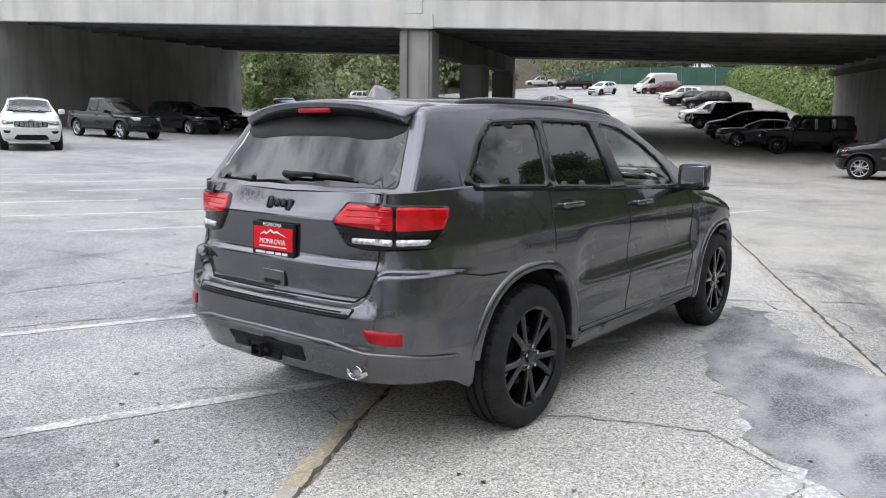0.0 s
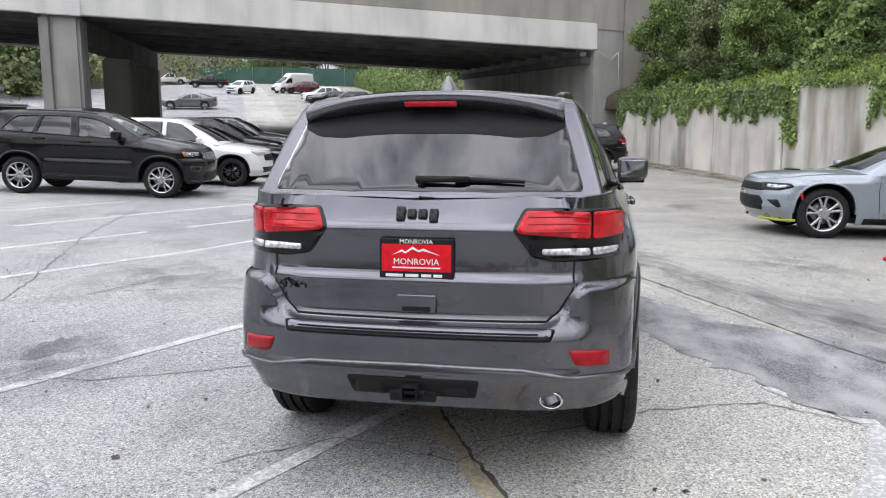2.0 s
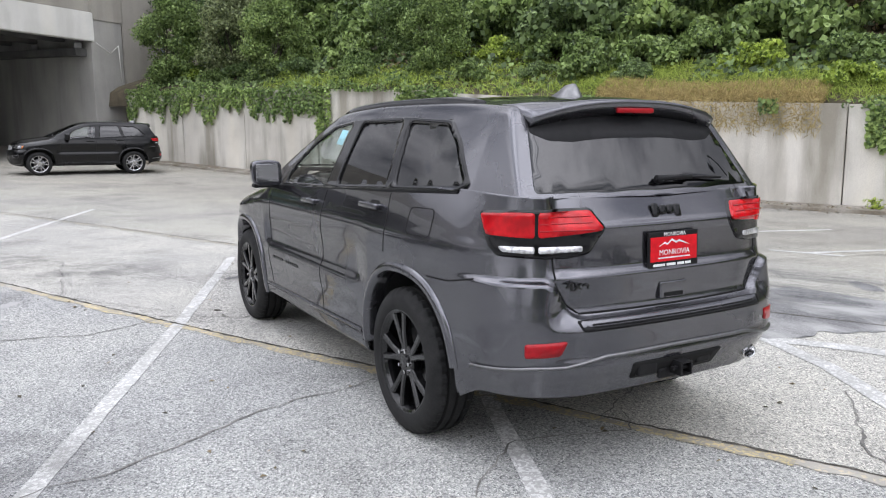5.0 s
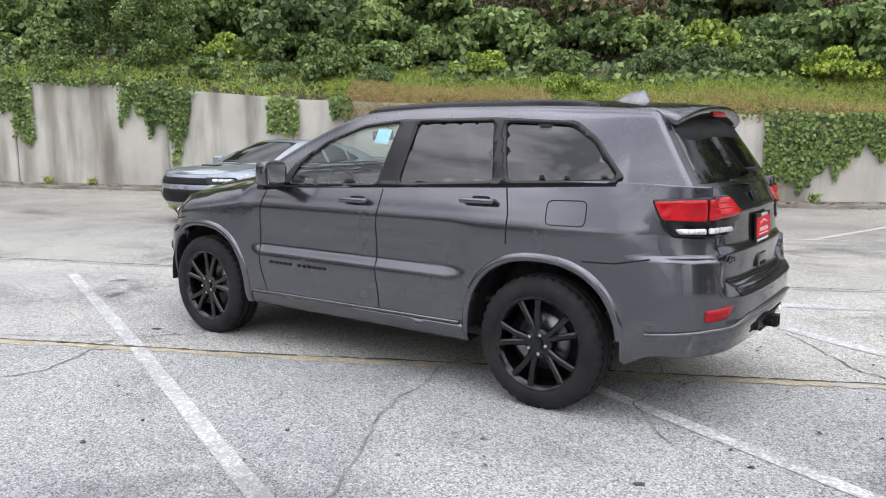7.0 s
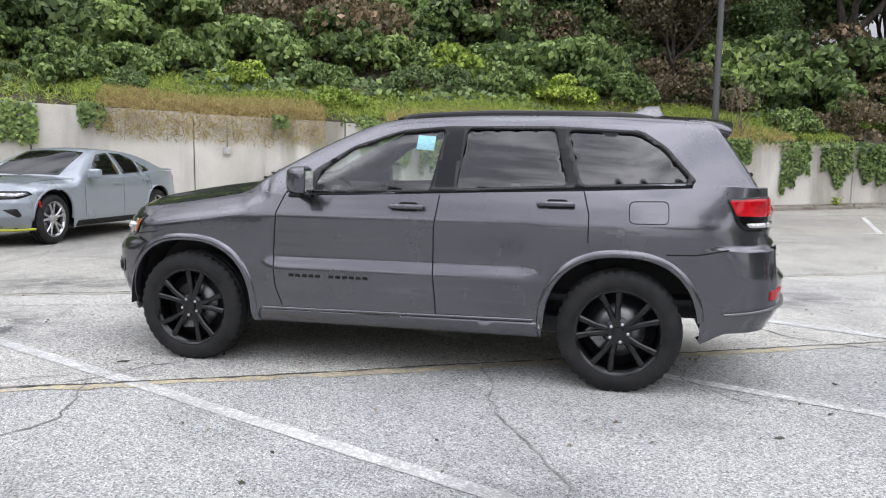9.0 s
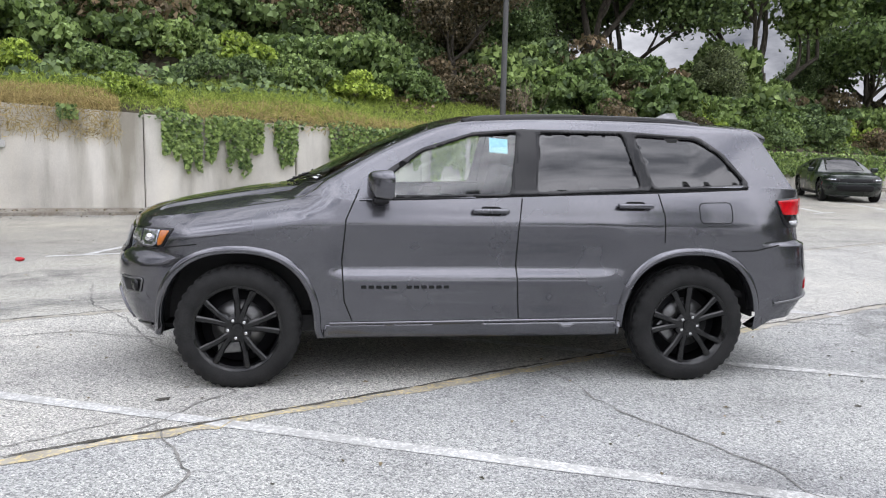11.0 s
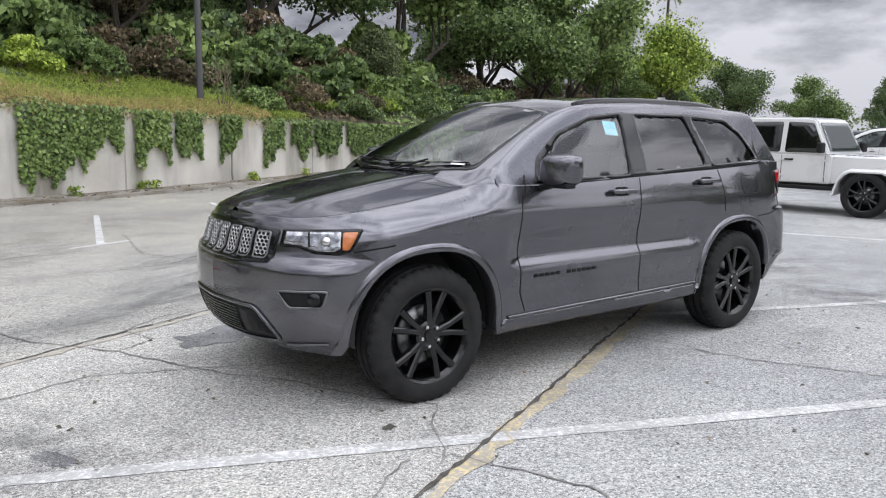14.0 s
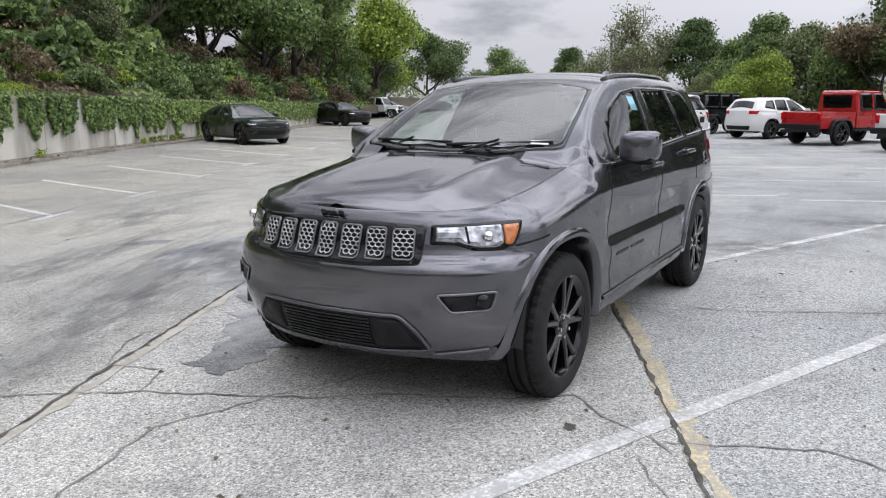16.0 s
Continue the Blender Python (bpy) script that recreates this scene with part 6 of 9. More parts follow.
    # painted corners where hood, fender and windscreen pillar flow together
    for sg in (1, -1):
        rows = []
        for x in np.concatenate([np.linspace(0.5, 0.7, 16), np.linspace(0.71, 0.86, 24), [9.0]]):
            y0 = float(corner_y(min(x, 0.9)))
            for y in np.linspace(y0, y0 + 0.19, 24):
                yy = max(y, 0.945)
                w = float(np.interp(yy, edge[:, 1], edge[:, 0])) - 0.003
                xx = min(x, w)
                low = float(hz(yy)) + (float(np.interp(yy, edge[:, 1], edge[:, 2])) - float(hz(yy))) * (xx / w) ** 2
                rise = max(float(S.height(xx, y)) - low, 0.0) * (1 - float(sstep(0.0, 0.16, y - y0)))
                rows.append((sg * (xx + 0.02), y, low - 0.03) if x > 1 else (sg * xx, y, low + rise + 0.002))
        mesh_part("cowl_corner", rows, grid_faces(41, 24, flip=sg > 0), GREY_PAINT, car)
    for x in (0.22, -0.3):
        part("washer_jet", box_bm((0.03, 0.03, 0.016), Matrix.Translation((x, 1.13 - 0.3 * x * x + 0.06, 1.262)), 0.006), BLACK_TRIM, car)
    # paper on the glass
    F = flank(S, -1)
    mesh_part("window_sheet", *sheet([(-0.115, 1.485), (-0.235, 1.478), (-0.24, 1.57), (-0.12, 1.578)], F, -0.004, 0.05, skirt=0, flip=True), CYAN_SHEET, car, "pale blue paper sheet inside the window")
    mesh_part("windscreen_sticker", *sheet([(-0.6, 0.99), (-0.5, 1.02), (-0.49, 0.985), (-0.59, 0.955)], top, 0.006, 0.05, skirt=0), WHITE_PRINT, car, "small white windscreen sticker")

    # cabin
    part("cabin_floor", box_bm((1.5, 3.3, 0.05), Matrix.Translation((0, -0.7, 0.55)), 0.02), CABIN_DARK, car)
    bm = bmesh.new()
    add_box(bm, (1.46, 0.42, 0.3), Matrix.Translation((0, 0.78, 1.06)), 0.09, 3)
    add_box(bm, (0.42, 0.2, 0.1), Matrix.Translation((-0.37, 0.66, 1.2)), 0.04, 3)
    part("dashboard", bm, CABIN_DARK, car, "black dashboard", True)
    v, q = [], []
    for i in range(32):
        for j in range(8):
            a, b = 2 * math.pi * i / 32, 2 * math.pi * j / 8
            r = 0.185 + 0.016 * math.cos(b)
            p = Matrix.Translation((-0.37, 0.47, 1.12)) @ Matrix.Rotation(radians(62), 4, "X") @ Vector((r * math.cos(a), r * math.sin(a), 0.016 * math.sin(b)))
            v.append(tuple(p))
    q = [(i * 8 + j, i * 8 + (j + 1) % 8, ((i + 1) % 32) * 8 + (j + 1) % 8, ((i + 1) % 32) * 8 + j) for i in range(32) for j in range(8)]
    wheel = mesh_part("steering_wheel", v, q, CABIN_DARK, car, "black steering wheel")
    part("wheel_hub", box_bm((0.3, 0.06, 0.09), Matrix.Translation((-0.37, 0.49, 1.12)) @ Matrix.Rotation(radians(-28), 4, "X"), 0.025, 3), CABIN_DARK, wheel, smooth=True)
    for x in (-0.38, 0.38):
        bm = bmesh.new()
        add_box(bm, (0.5, 0.5, 0.16), Matrix.Translation((x, -0.05, 0.76)), 0.06, 3)
        add_box(bm, (0.48, 0.15, 0.62), Matrix.Translation((x, -0.37, 1.08)) @ Matrix.Rotation(radians(16), 4, "X"), 0.06, 3)
        seat = part("seat", bm, SEAT_CLOTH, car, "black cloth front seat", True)
        part("headrest", box_bm((0.26, 0.1, 0.18), Matrix.Translation((x, -0.5, 1.46)) @ Matrix.Rotation(radians(12), 4, "X"), 0.045, 3), SEAT_CLOTH, seat, smooth=True)
    bm = bmesh.new()
    add_box(bm, (1.3, 0.18, 0.62), Matrix.Translation((0, -1.3, 1.05)) @ Matrix.Rotation(radians(16), 4, "X"), 0.06, 3)
    part("rear_bench", bm, SEAT_CLOTH, car, "black cloth rear bench", True)
    part("mirror_inside", box_bm((0.24, 0.03, 0.07), Matrix.Translation((0, 0.42, 1.53)), 0.02, 3), CABIN_DARK, car, "inside mirror", True)
    part("headliner", box_bm((1.15, 1.9, 0.03), Matrix.Translation((0, -0.95, 1.66)), 0.01), plain("pale_headliner", (0.42, 0.42, 0.4), 0.9), car, "pale headliner")
    # wheels
    for x, y, t in ((0.815, 1.4575, 0.3), (0.815, -1.4575, 0.9), (-0.815, 1.4575, 1.4), (-0.815, -1.4575, 0.55)):
        put_wheel(HERO_WHEEL, Matrix.Translation((x, y, 0.378)) @ (Matrix() if x > 0 else Matrix.Rotation(math.pi, 4, "Z")), car, t, "road tyre on a gloss black alloy wheel")
    return car


hero = build_suv()


# ---- other vehicles ----
BLACK_PAINT = paint("black_car_paint", (0.004, 0.004, 0.0045), 0.0, 0.3, 0.25, 0.1, 0.7)
WHITE_PAINT = paint("white_car_paint", (0.72, 0.72, 0.71), 0.0, 0.3, 0.03)
SILVER_PAINT = paint("pale_grey_blue_paint", (0.3, 0.335, 0.375), 0.35, 0.3)
GREEN_PAINT = paint("dark_green_paint", (0.012, 0.02, 0.016), 0.4, 0.28, 0.25, 0.3, 0.8)
RED_PAINT = paint("red_car_paint", (0.45, 0.012, 0.014), 0.1, 0.28)
BLUE_PAINT = paint("blue_car_paint", (0.02, 0.07, 0.3), 0.4, 0.28)
MAROON_PAINT = paint("maroon_car_paint", (0.1, 0.012, 0.016), 0.4, 0.28)
ASH_PAINT = paint("mid_grey_paint", (0.14, 0.14, 0.145), 0.5, 0.3)
SPOILER_YELLOW = plain("yellow_lip_cover", (0.5, 0.48, 0.05), 0.4)
LOT_GLASS = glass("lot_car_glass", (0.16, 0.17, 0.17), 0.3, shine=0.08)
BASE_PAINT = paint("base_car_paint", (0.3, 0.3, 0.3))

OLD_FLAT = [(0.24, -0.08), (0.3, -0.035), (0.4, -0.018), (0.6, -0.002), (0.8, -0.006), (0.95, -0.03), (1.05, -0.07), (1.3, -0.1)]
LOT_REAR = [(0.3, -0.1), (0.45, -0.03), (0.6, 0.0), (0.72, -0.012), (0.9, -0.04), (1.1, -0.07), (1.3, -0.1)]
LOT_FRONT = [(0.24, -0.14), (0.34, -0.06), (0.45, 0.0), (0.6, 0.0), (0.7, -0.02), (0.85, -0.07), (1.0, -0.11), (1.2, -0.13)]


def shape_of(belt, cabin, side=OLD_FLAT, rear=LOT_REAR, front=LOT_FRONT, floor=0.27, fender=(0.8, 1.1, 0.14, 0.2), plan=SUV_PLAN):
    return Shape(plan, lambda x, y: floor + 0.05 * (1 - sstep(-2.1, -1.9, y)) + 0 * x, pchip(belt), side, side, (9, 9.1, 9.2, 9.3), rear, 0.0, [(0, 0.7), (1.2, 0.7)], front, fender, cabin)


def cabin_of(roof, wind, back, roof_x, side_top, crown=0.04, tail_in=0.05, rnd=0.05, belt_end=0.7):
    return dict(roof=pchip(roof), crown=crown, wind_z=wind[1], wind_y=wind[0], wind_bow=wind[3], wind_slope=wind[2], back_z=back[1], back_y=back[0], back_bow=back[3], back_slope=back[2],
                belt_end=belt_end, side_top=side_top, roof_x=pchip(roof_x), tail_in=tail_in, round=rnd)


KINDS = {}
KINDS["sedan"] = dict(
        S=shape_of([(-2.5, 1.04), (-2.2, 1.07), (-1.6, 1.06), (-0.8, 1.0), (0.2, 0.96), (0.8, 0.95), (1.1, 0.945), (1.5, 0.925), (1.9, 0.885), (2.2, 0.84), (2.4, 0.815)],
                   cabin_of([(-2.2, 1.25), (-1.2, 1.39), (-0.6, 1.445), (-0.1, 1.45), (0.35, 1.405), (0.8, 1.3)], (1.02, 0.985, 0.54, 0.22), (-1.98, 1.07, 0.42, 0.05), [(-2.2, 0.5), (-0.6, 0.575), (0.2, 0.565), (1.2, 0.45)], 1.385), floor=0.21),
        panes=[[(0.52, 1.0), (0.3, 1.17), (0.0, 1.335), (-0.33, 1.375), (-0.3, 1.015)], [(-0.38, 1.02), (-0.4, 1.375), (-0.72, 1.36), (-0.98, 1.265), (-0.95, 1.05)], [(-1.02, 1.055), (-1.04, 1.24), (-1.24, 1.14), (-1.3, 1.085)]], wind=((0.6, 0.92), (0.5, 0.13)), back=((0.52, -1.86), (0.44, -1.0)),
        hood=[(0.9, 1.0), (1.4, 0.985), (1.9, 0.945), (2.2, 0.895), (2.35, 0.86)], deck=True, lamp=(0.69, 0.76), tail=(0.88, 0.99), grille=(0.66, 0.775, 0.6), stretch=1.047, tall=1.0, ground_hub=0.37, wheel=0.37)
KINDS["compact_suv"] = dict(
        S=shape_of([(-2.5, 1.12), (-2.0, 1.14), (-1.2, 1.1), (-0.3, 1.06), (0.6, 1.03), (1.0, 1.03), (1.4, 1.0), (1.8, 0.95), (2.1, 0.92), (2.4, 0.9)],
                   cabin_of([(-2.4, 1.52), (-1.8, 1.6), (-0.8, 1.645), (0.0, 1.64), (0.4, 1.58), (0.8, 1.5)], (1.18, 1.07, 0.58, 0.28), (-2.34, 1.13, 1.3, 0.15), [(-2.4, 0.52), (-0.6, 0.61), (0.4, 0.56), (1.2, 0.5)], 1.56)),
        panes=[[(0.66, 1.075), (0.35, 1.33), (0.05, 1.5), (-0.33, 1.545), (-0.3, 1.09)], [(-0.41, 1.1), (-0.44, 1.545), (-1.05, 1.535), (-1.12, 1.14)], [(-1.2, 1.15), (-1.14, 1.525), (-1.55, 1.49), (-1.8, 1.22)]], wind=((0.62, 1.03), (0.5, 0.28)), back=((0.55, -2.26), (0.48, -2.06)),
        hood=[(0.9, 1.075), (1.4, 1.055), (1.8, 1.01), (2.1, 0.96), (2.3, 0.92)], deck=False, lamp=(0.78, 0.88), tail=(0.98, 1.12), grille=(0.66, 0.82, 0.5), stretch=0.94, tall=1.0, ground_hub=0.35, wheel=0.36)
KINDS["pickup"] = dict(
        S=shape_of([(-2.5, 1.16), (-1.2, 1.16), (-0.6, 1.15), (0.2, 1.13), (0.8, 1.13), (1.1, 1.14), (1.5, 1.13), (1.9, 1.1), (2.2, 1.06), (2.4, 1.04)],
                   cabin_of([(-2.4, 1.8), (-0.9, 1.83), (-0.2, 1.85), (0.3, 1.82), (0.6, 1.76), (0.9, 1.7)], (1.08, 1.16, 0.85, 0.12), (-0.86, 1.15, 6.0, 0.02), [(-2.4, 0.64), (-0.6, 0.67), (0.4, 0.64), (1.2, 0.6)], 1.78), floor=0.4),
        panes=[[(0.62, 1.18), (0.45, 1.4), (0.22, 1.66), (-0.05, 1.735), (-0.03, 1.2)], [(-0.12, 1.2), (-0.13, 1.74), (-0.68, 1.72), (-0.7, 1.22)]], wind=((0.66, 1.0), (0.58, 0.42)), back=((0.6, -0.84), (0.55, -0.77)),
        hood=[(0.9, 1.18), (1.4, 1.18), (1.8, 1.155), (2.1, 1.1), (2.3, 1.05)], deck=False, bed=True, lamp=(0.86, 1.0), tail=(0.86, 1.08), grille=(0.7, 0.98, 0.5), stretch=1.16, tall=1.0, ground_hub=0.4, wheel=0.4)
KINDS["van"] = dict(
        S=shape_of([(-2.5, 1.3), (0.6, 1.25), (1.0, 1.22), (1.5, 1.15), (2.0, 1.05), (2.4, 0.98)],
                   cabin_of([(-2.4, 2.5), (-1.0, 2.6), (0.4, 2.58), (0.9, 2.45), (1.3, 2.3)], (1.75, 1.2, 1.05, 0.12), (-2.36, 1.3, 7.0, 0.03), [(-2.4, 0.74), (0.0, 0.76), (1.2, 0.7)], 2.45, tail_in=0.0), floor=0.3),
        panes=[[(1.15, 1.3), (0.85, 1.75), (0.6, 1.95), (0.3, 1.95), (0.3, 1.3)]], wind=((0.7, 1.6), (0.6, 0.75)), back=((0.6, -2.32), (0.6, -2.25)),
        hood=[(0.9, 1.27), (1.5, 1.22), (2.0, 1.1), (2.3, 1.0)], deck=False, lamp=(0.75, 0.95), tail=(0.9, 1.2), grille=(0.5, 0.8, 0.5), stretch=1.22, tall=1.0, ground_hub=0.36, wheel=0.36)
LOT_WHEELS = {}


def lot_wheel(radius, material):
    key = (radius, material.name)
    if key not in LOT_WHEELS:
        LOT_WHEELS[key] = wheel_meshes(radius, radius * 0.71, 0.23, 5, True, material, hi=False)
    return LOT_WHEELS[key]


def build_lot_car(kind, rim):
    """One vehicle of the lot with its parts, to be copied."""
    K = KINDS[kind]
    S, st = K["S"], K["stretch"]
    car = empty(kind, category="car")
    W, FR = wrapped(S), frontal(S)
    sc = lambda v: np.asarray(v, float) * np.array([1, st, 1])
    n, rows = 330, 60
    u = np.concatenate([-np.linspace(S.length, 0, n)[:-1], np.linspace(0, S.length, n)])
    a = np.abs(u)
    px, py = np.interp(a, S.u, S.px), np.interp(a, S.u, S.py)
    lo, hi = S.floor(px, py), S.belt(py)
    grid = [S.wrap(u, lo + 0.01, -0.1)] + [S.wrap(u, lo + (hi - lo) * i / (rows - 1)) for i in range(rows)] + [S.wrap(u, hi - 0.004, -0.05)]
    verts, faces = np.concatenate(grid), np.array(grid_faces(rows + 2, len(u)))
    mid = verts[faces].mean(1)
    r = K["wheel"]
    keep = np.ones(len(faces), bool)
    for ay in (1.4575, -1.4575):
        keep &= ~((arch_r((mid[:, 1] - ay) * st, mid[:, 2] - r, r + 0.06, r + 0.07) < 1.0) & (np.abs(mid[:, 0]) > 0.5))
    pieces = [(sc(verts), faces[keep])]
    c = S.cabin
    y0, y1 = c["back_y"] - 0.03, c["wind_y"] + 0.04
    ys, k, rs = np.concatenate([np.linspace(y0, y0 + 0.24, 36), np.linspace(y0 + 0.26, y1, 80)]), 24, []
    for y in ys:
        xm = float(S.cabin_x(y, float(S.belt(y)) - 0.02))
        t = np.linspace(0, 1, k)
        xs = xm * (1 - (1 - t) ** 1.7)
        xs = np.concatenate([-xs[::-1][:-1], xs])
        rs.append(np.stack([xs, np.full(len(xs), y), S.height(xs, y)], -1))
    pieces.append((sc(np.concatenate(rs)), grid_faces(len(ys), 2 * k - 1)))
    mesh_part("body", *join_lists(pieces), BASE_PAINT, car)

    def lid(name, zf, ya, yb, front):
        uu = np.linspace(S.u_at(0.9), S.length, 120) if front else np.linspace(S.u_at(-0.9), 0.0, 120)
        edge = S.wrap(uu, S.belt(np.interp(uu, S.u, S.py)))
        ends = edge[-1, 1]
        ty = ends + (ya - ends) * np.linspace(0, 1, 26) ** 1.6
        out = []
        for y in ty:
            o = np.argsort(edge[:, 1])
            w = float(np.interp(y, edge[o, 1], edge[o, 0]))
            t = np.linspace(-1, 1, 31)
            ze = float(np.interp(y, edge[o, 1], edge[o, 2])) + 0.004
            zc = float(zf(y))
            out.append(np.stack([w * t, np.full(31, y), zc + (ze - zc) * np.abs(t) ** 2.4], -1))
        mesh_part(name, sc(np.concatenate(out)), grid_faces(26, 31, flip=front), BASE_PAINT, car)

    lid("hood", pchip(K["hood"]), 0.9, 2.3, True)
    if K.get("deck"):
        lid("boot_lid", pchip([(-2.5, 1.03), (-2.2, 1.06), (-1.7, 1.07), (-1.2, 1.06)]), -1.5, -2.4, False)
    if K.get("bed"):
        bt = float(S.belt(-1.8))
        bed = [(-0.72, -2.24, bt), (0.72, -2.24, bt), (0.72, -0.9, bt), (-0.72, -0.9, bt), (-0.72, -2.22, 0.75), (0.72, -2.22, 0.75), (0.72, -0.92, 0.75), (-0.72, -0.92, 0.75)]
        mesh_part("bed_liner", sc(bed), [(4, 5, 6, 7), (0, 4, 7, 3), (1, 2, 6, 5), (0, 1, 5, 4), (3, 7, 6, 2)], BLACK_TRIM, car, "black bed liner", smooth=False)
        rim_b = sheet([(-0.8, -2.27), (0.8, -2.27), (0.8, -0.86), (-0.8, -0.86)], lambda x, y, o: np.stack([x, y * st, bt + 0.002 + o + 0 * x], -1), 0.004, 0.3, [[(-0.72, -2.22), (0.72, -2.22), (0.72, -0.92), (-0.72, -0.92)]], 0.02)
        mesh_part("bed_rail", *rim_b, BASE_PAINT, car, smooth=False)

    def top(x, y, off):
        return np.stack([x, y * st, S.height(x, y) + off], -1)

    (xa, ya), (xb, yb) = K["wind"]
    wp = [(-xa, ya), (0, ya + c["wind_bow"] * xa * xa), (xa, ya), (xb, yb), (0, yb - 0.01), (-xb, yb)]
    mesh_part("windscreen", *sheet(rounded(wp, 0.04), top, 0.005, 0.09, skirt=0.005), LOT_GLASS, car, "glass windscreen")
    (xa, ya), (xb, yb) = K["back"]
    mesh_part("back_window", *sheet(rounded([(-xa, ya), (xa, ya), (xb, yb), (-xb, yb)], 0.03), top, 0.006 * (1 + c["back_slope"]), 0.05, skirt=0.004), LOT_GLASS, car, "dark back window")
    for sg in (1, -1):
        F0 = flank(S, sg)
        F = lambda y, z, o: F0(y, z, o) * np.array([1, st, 1])
        Ws = lambda q, z, o: W(q, z, o) * np.array([1, st, 1])
        fl = sg < 0
        for poly in K["panes"]:
            mesh_part("side_window", *sheet(rounded(poly, 0.04), F, 0.006, 0.09, skirt=0.006, flip=fl), LOT_GLASS, car, "dark side window")
        z0, z1 = K["lamp"]
        e = S.length
        if kind == "sedan":
            hl = mesh_part("head_lamp", *sheet(rounded([(sg * (e - 0.5), 0.79), (sg * (e - 0.5), 0.67), (sg * (e - 0.85), 0.68), (sg * (e - 1.06), 0.74), (sg * (e - 1.0), 0.79)], 0.02), Ws, 0.008, 0.04, skirt=0.02, flip=fl), GLOSS_BLACK, car, "slim dark head lamp")
            mesh_part("lamp_lens", *sheet(rounded([(sg * (e - 0.62), 0.765), (sg * (e - 0.62), 0.715), (sg * (e - 0.85), 0.71), (sg * (e - 1.0), 0.745), (sg * (e - 0.95), 0.765)], 0.015), Ws, 0.011, 0.04, skirt=0.004, flip=fl), LAMP_INNER, hl, "clear lamp lens")
            mesh_part("side_vent", *sheet(rounded([(sg * (e - 0.66), 0.53), (sg * (e - 0.84), 0.545), (sg * (e - 0.9), 0.44), (sg * (e - 0.84), 0.42)], 0.02), Ws, 0.005, 0.04, skirt=0.01, flip=fl), BLACK_TRIM, car, "black bumper vent")
            mesh_part("side_marker", *sheet(rounded([(sg * (e - 1.12), 0.66), (sg * (e - 1.17), 0.65), (sg * (e - 1.19), 0.56), (sg * (e - 1.16), 0.55)], 0.01), Ws, 0.006, 0.04, skirt=0.006, flip=fl), DARK_RED, car, "red side marker")
            mesh_part("front_lip", *strip([(sg * (e - 0.35), 0.235), (sg * (e - 0.9), 0.235), (sg * (e - 1.1), 0.245)], Ws, 0.03, 0.035, thick=0.05), SPOILER_YELLOW, car, "yellow lip cover")
        else:
            mesh_part("head_lamp", *sheet(rounded([(sg * (e - 0.42), z1), (sg * (e - 0.42), z0 + 0.01), (sg * (e - 0.75), z0), (sg * (e - 0.98), z1 + 0.02)], 0.02), Ws, 0.008, 0.05, skirt=0.02, flip=fl), CLEAR_LENS, car, "clear head lamp")
        z0, z1 = K["tail"]
        mesh_part("tail_lamp", *sheet(rounded([(sg * 0.5, z1), (sg * 0.5, z0), (sg * 0.88, z0), (sg * 1.0, z1)], 0.02), Ws, 0.008, 0.05, skirt=0.02, flip=fl), RED_LENS, car, "red tail lamp")
        for y in (0.75, -0.32, -1.2):
            if y > c["back_y"]:
                mesh_part("panel_gap", *strip([(y, float(S.belt(y)) - 0.02), (y + 0.02, 0.7), (y - 0.02, float(S.floor(0, 0)) + 0.1)], F, 0.008, 0.002, step=0.1, thick=0.001), DARK_GAP, car)
        for y in (-0.1, -1.0):
            if y > c["back_y"]:
                z = float(S.belt(y)) - 0.1
                x = float(F(np.array([y]), np.array([z]), 0.0)[0, 0])
                part("door_handle", box_bm((0.05, 0.2, 0.03), Matrix.Translation((x + sg * 0.01, y * st, z)), 0.012), BASE_PAINT, car)
        part("mirror", box_bm((0.2, 0.13, 0.15), Matrix.Translation((sg * (float(S.flank_x(0.6, S.belt(0.6))) + 0.1), 0.62 * st, float(S.belt(0.6)) + 0.08)), 0.045, 3), BASE_PAINT, car, smooth=True)
        mesh_part("sill_cover", *sheet([(0.95, float(S.floor(0, 0)) + 0.01), (0.93, float(S.floor(0, 0)) + 0.1), (-0.93, float(S.floor(0, 0)) + 0.1), (-0.95, float(S.floor(0, 0)) + 0.01)], F, 0.006, 0.1, skirt=0.01, flip=fl), BLACK_TRIM, car)
        for ay in (1.4575, -1.4575):
            lv = [(sg * x, ay * st + dy, r + dz) for dy, dz in arch_line(r + 0.062, r + 0.072) for x in (0.85, 0.5)]
            m = len(lv)
            lv += [(sg * 0.5, ay * st + dy, r + dz) for dy, dz in arch_line(r + 0.062, r + 0.072)]
            mesh_part("wheel_well", lv, grid_faces(m // 2, 2) + [tuple(range(m, len(lv)))], CABIN_DARK, car)
            lip = [(ay + dy / st, r + dz) for dy, dz in arch_line(r + 0.068, r + 0.078)]
            mesh_part("arch_lip", *strip(lip, F, 0.03, 0.006, thick=0.03), BLACK_TRIM if kind == "compact_suv" else BASE_PAINT, car)
            x = 0.82
            put_wheel(lot_wheel(r, rim), Matrix.Translation((sg * (x - 0.02), ay * st, r - 0.006)) @ (Matrix() if sg > 0 else Matrix.Rotation(math.pi, 4, "Z")), car, 0.3 * ay)
    z0, z1, w = K["grille"]
    FRs = lambda x, z, o: FR(x, z, o) * np.array([1, st, 1])
    g = mesh_part("grille", *sheet(rounded([(-w, z1), (w, z1), (w * 0.94, z0), (-w * 0.94, z0)], 0.03), FRs, 0.006, 0.06, skirt=0.02, flip=True), BLACK_TRIM, car, "front grille")
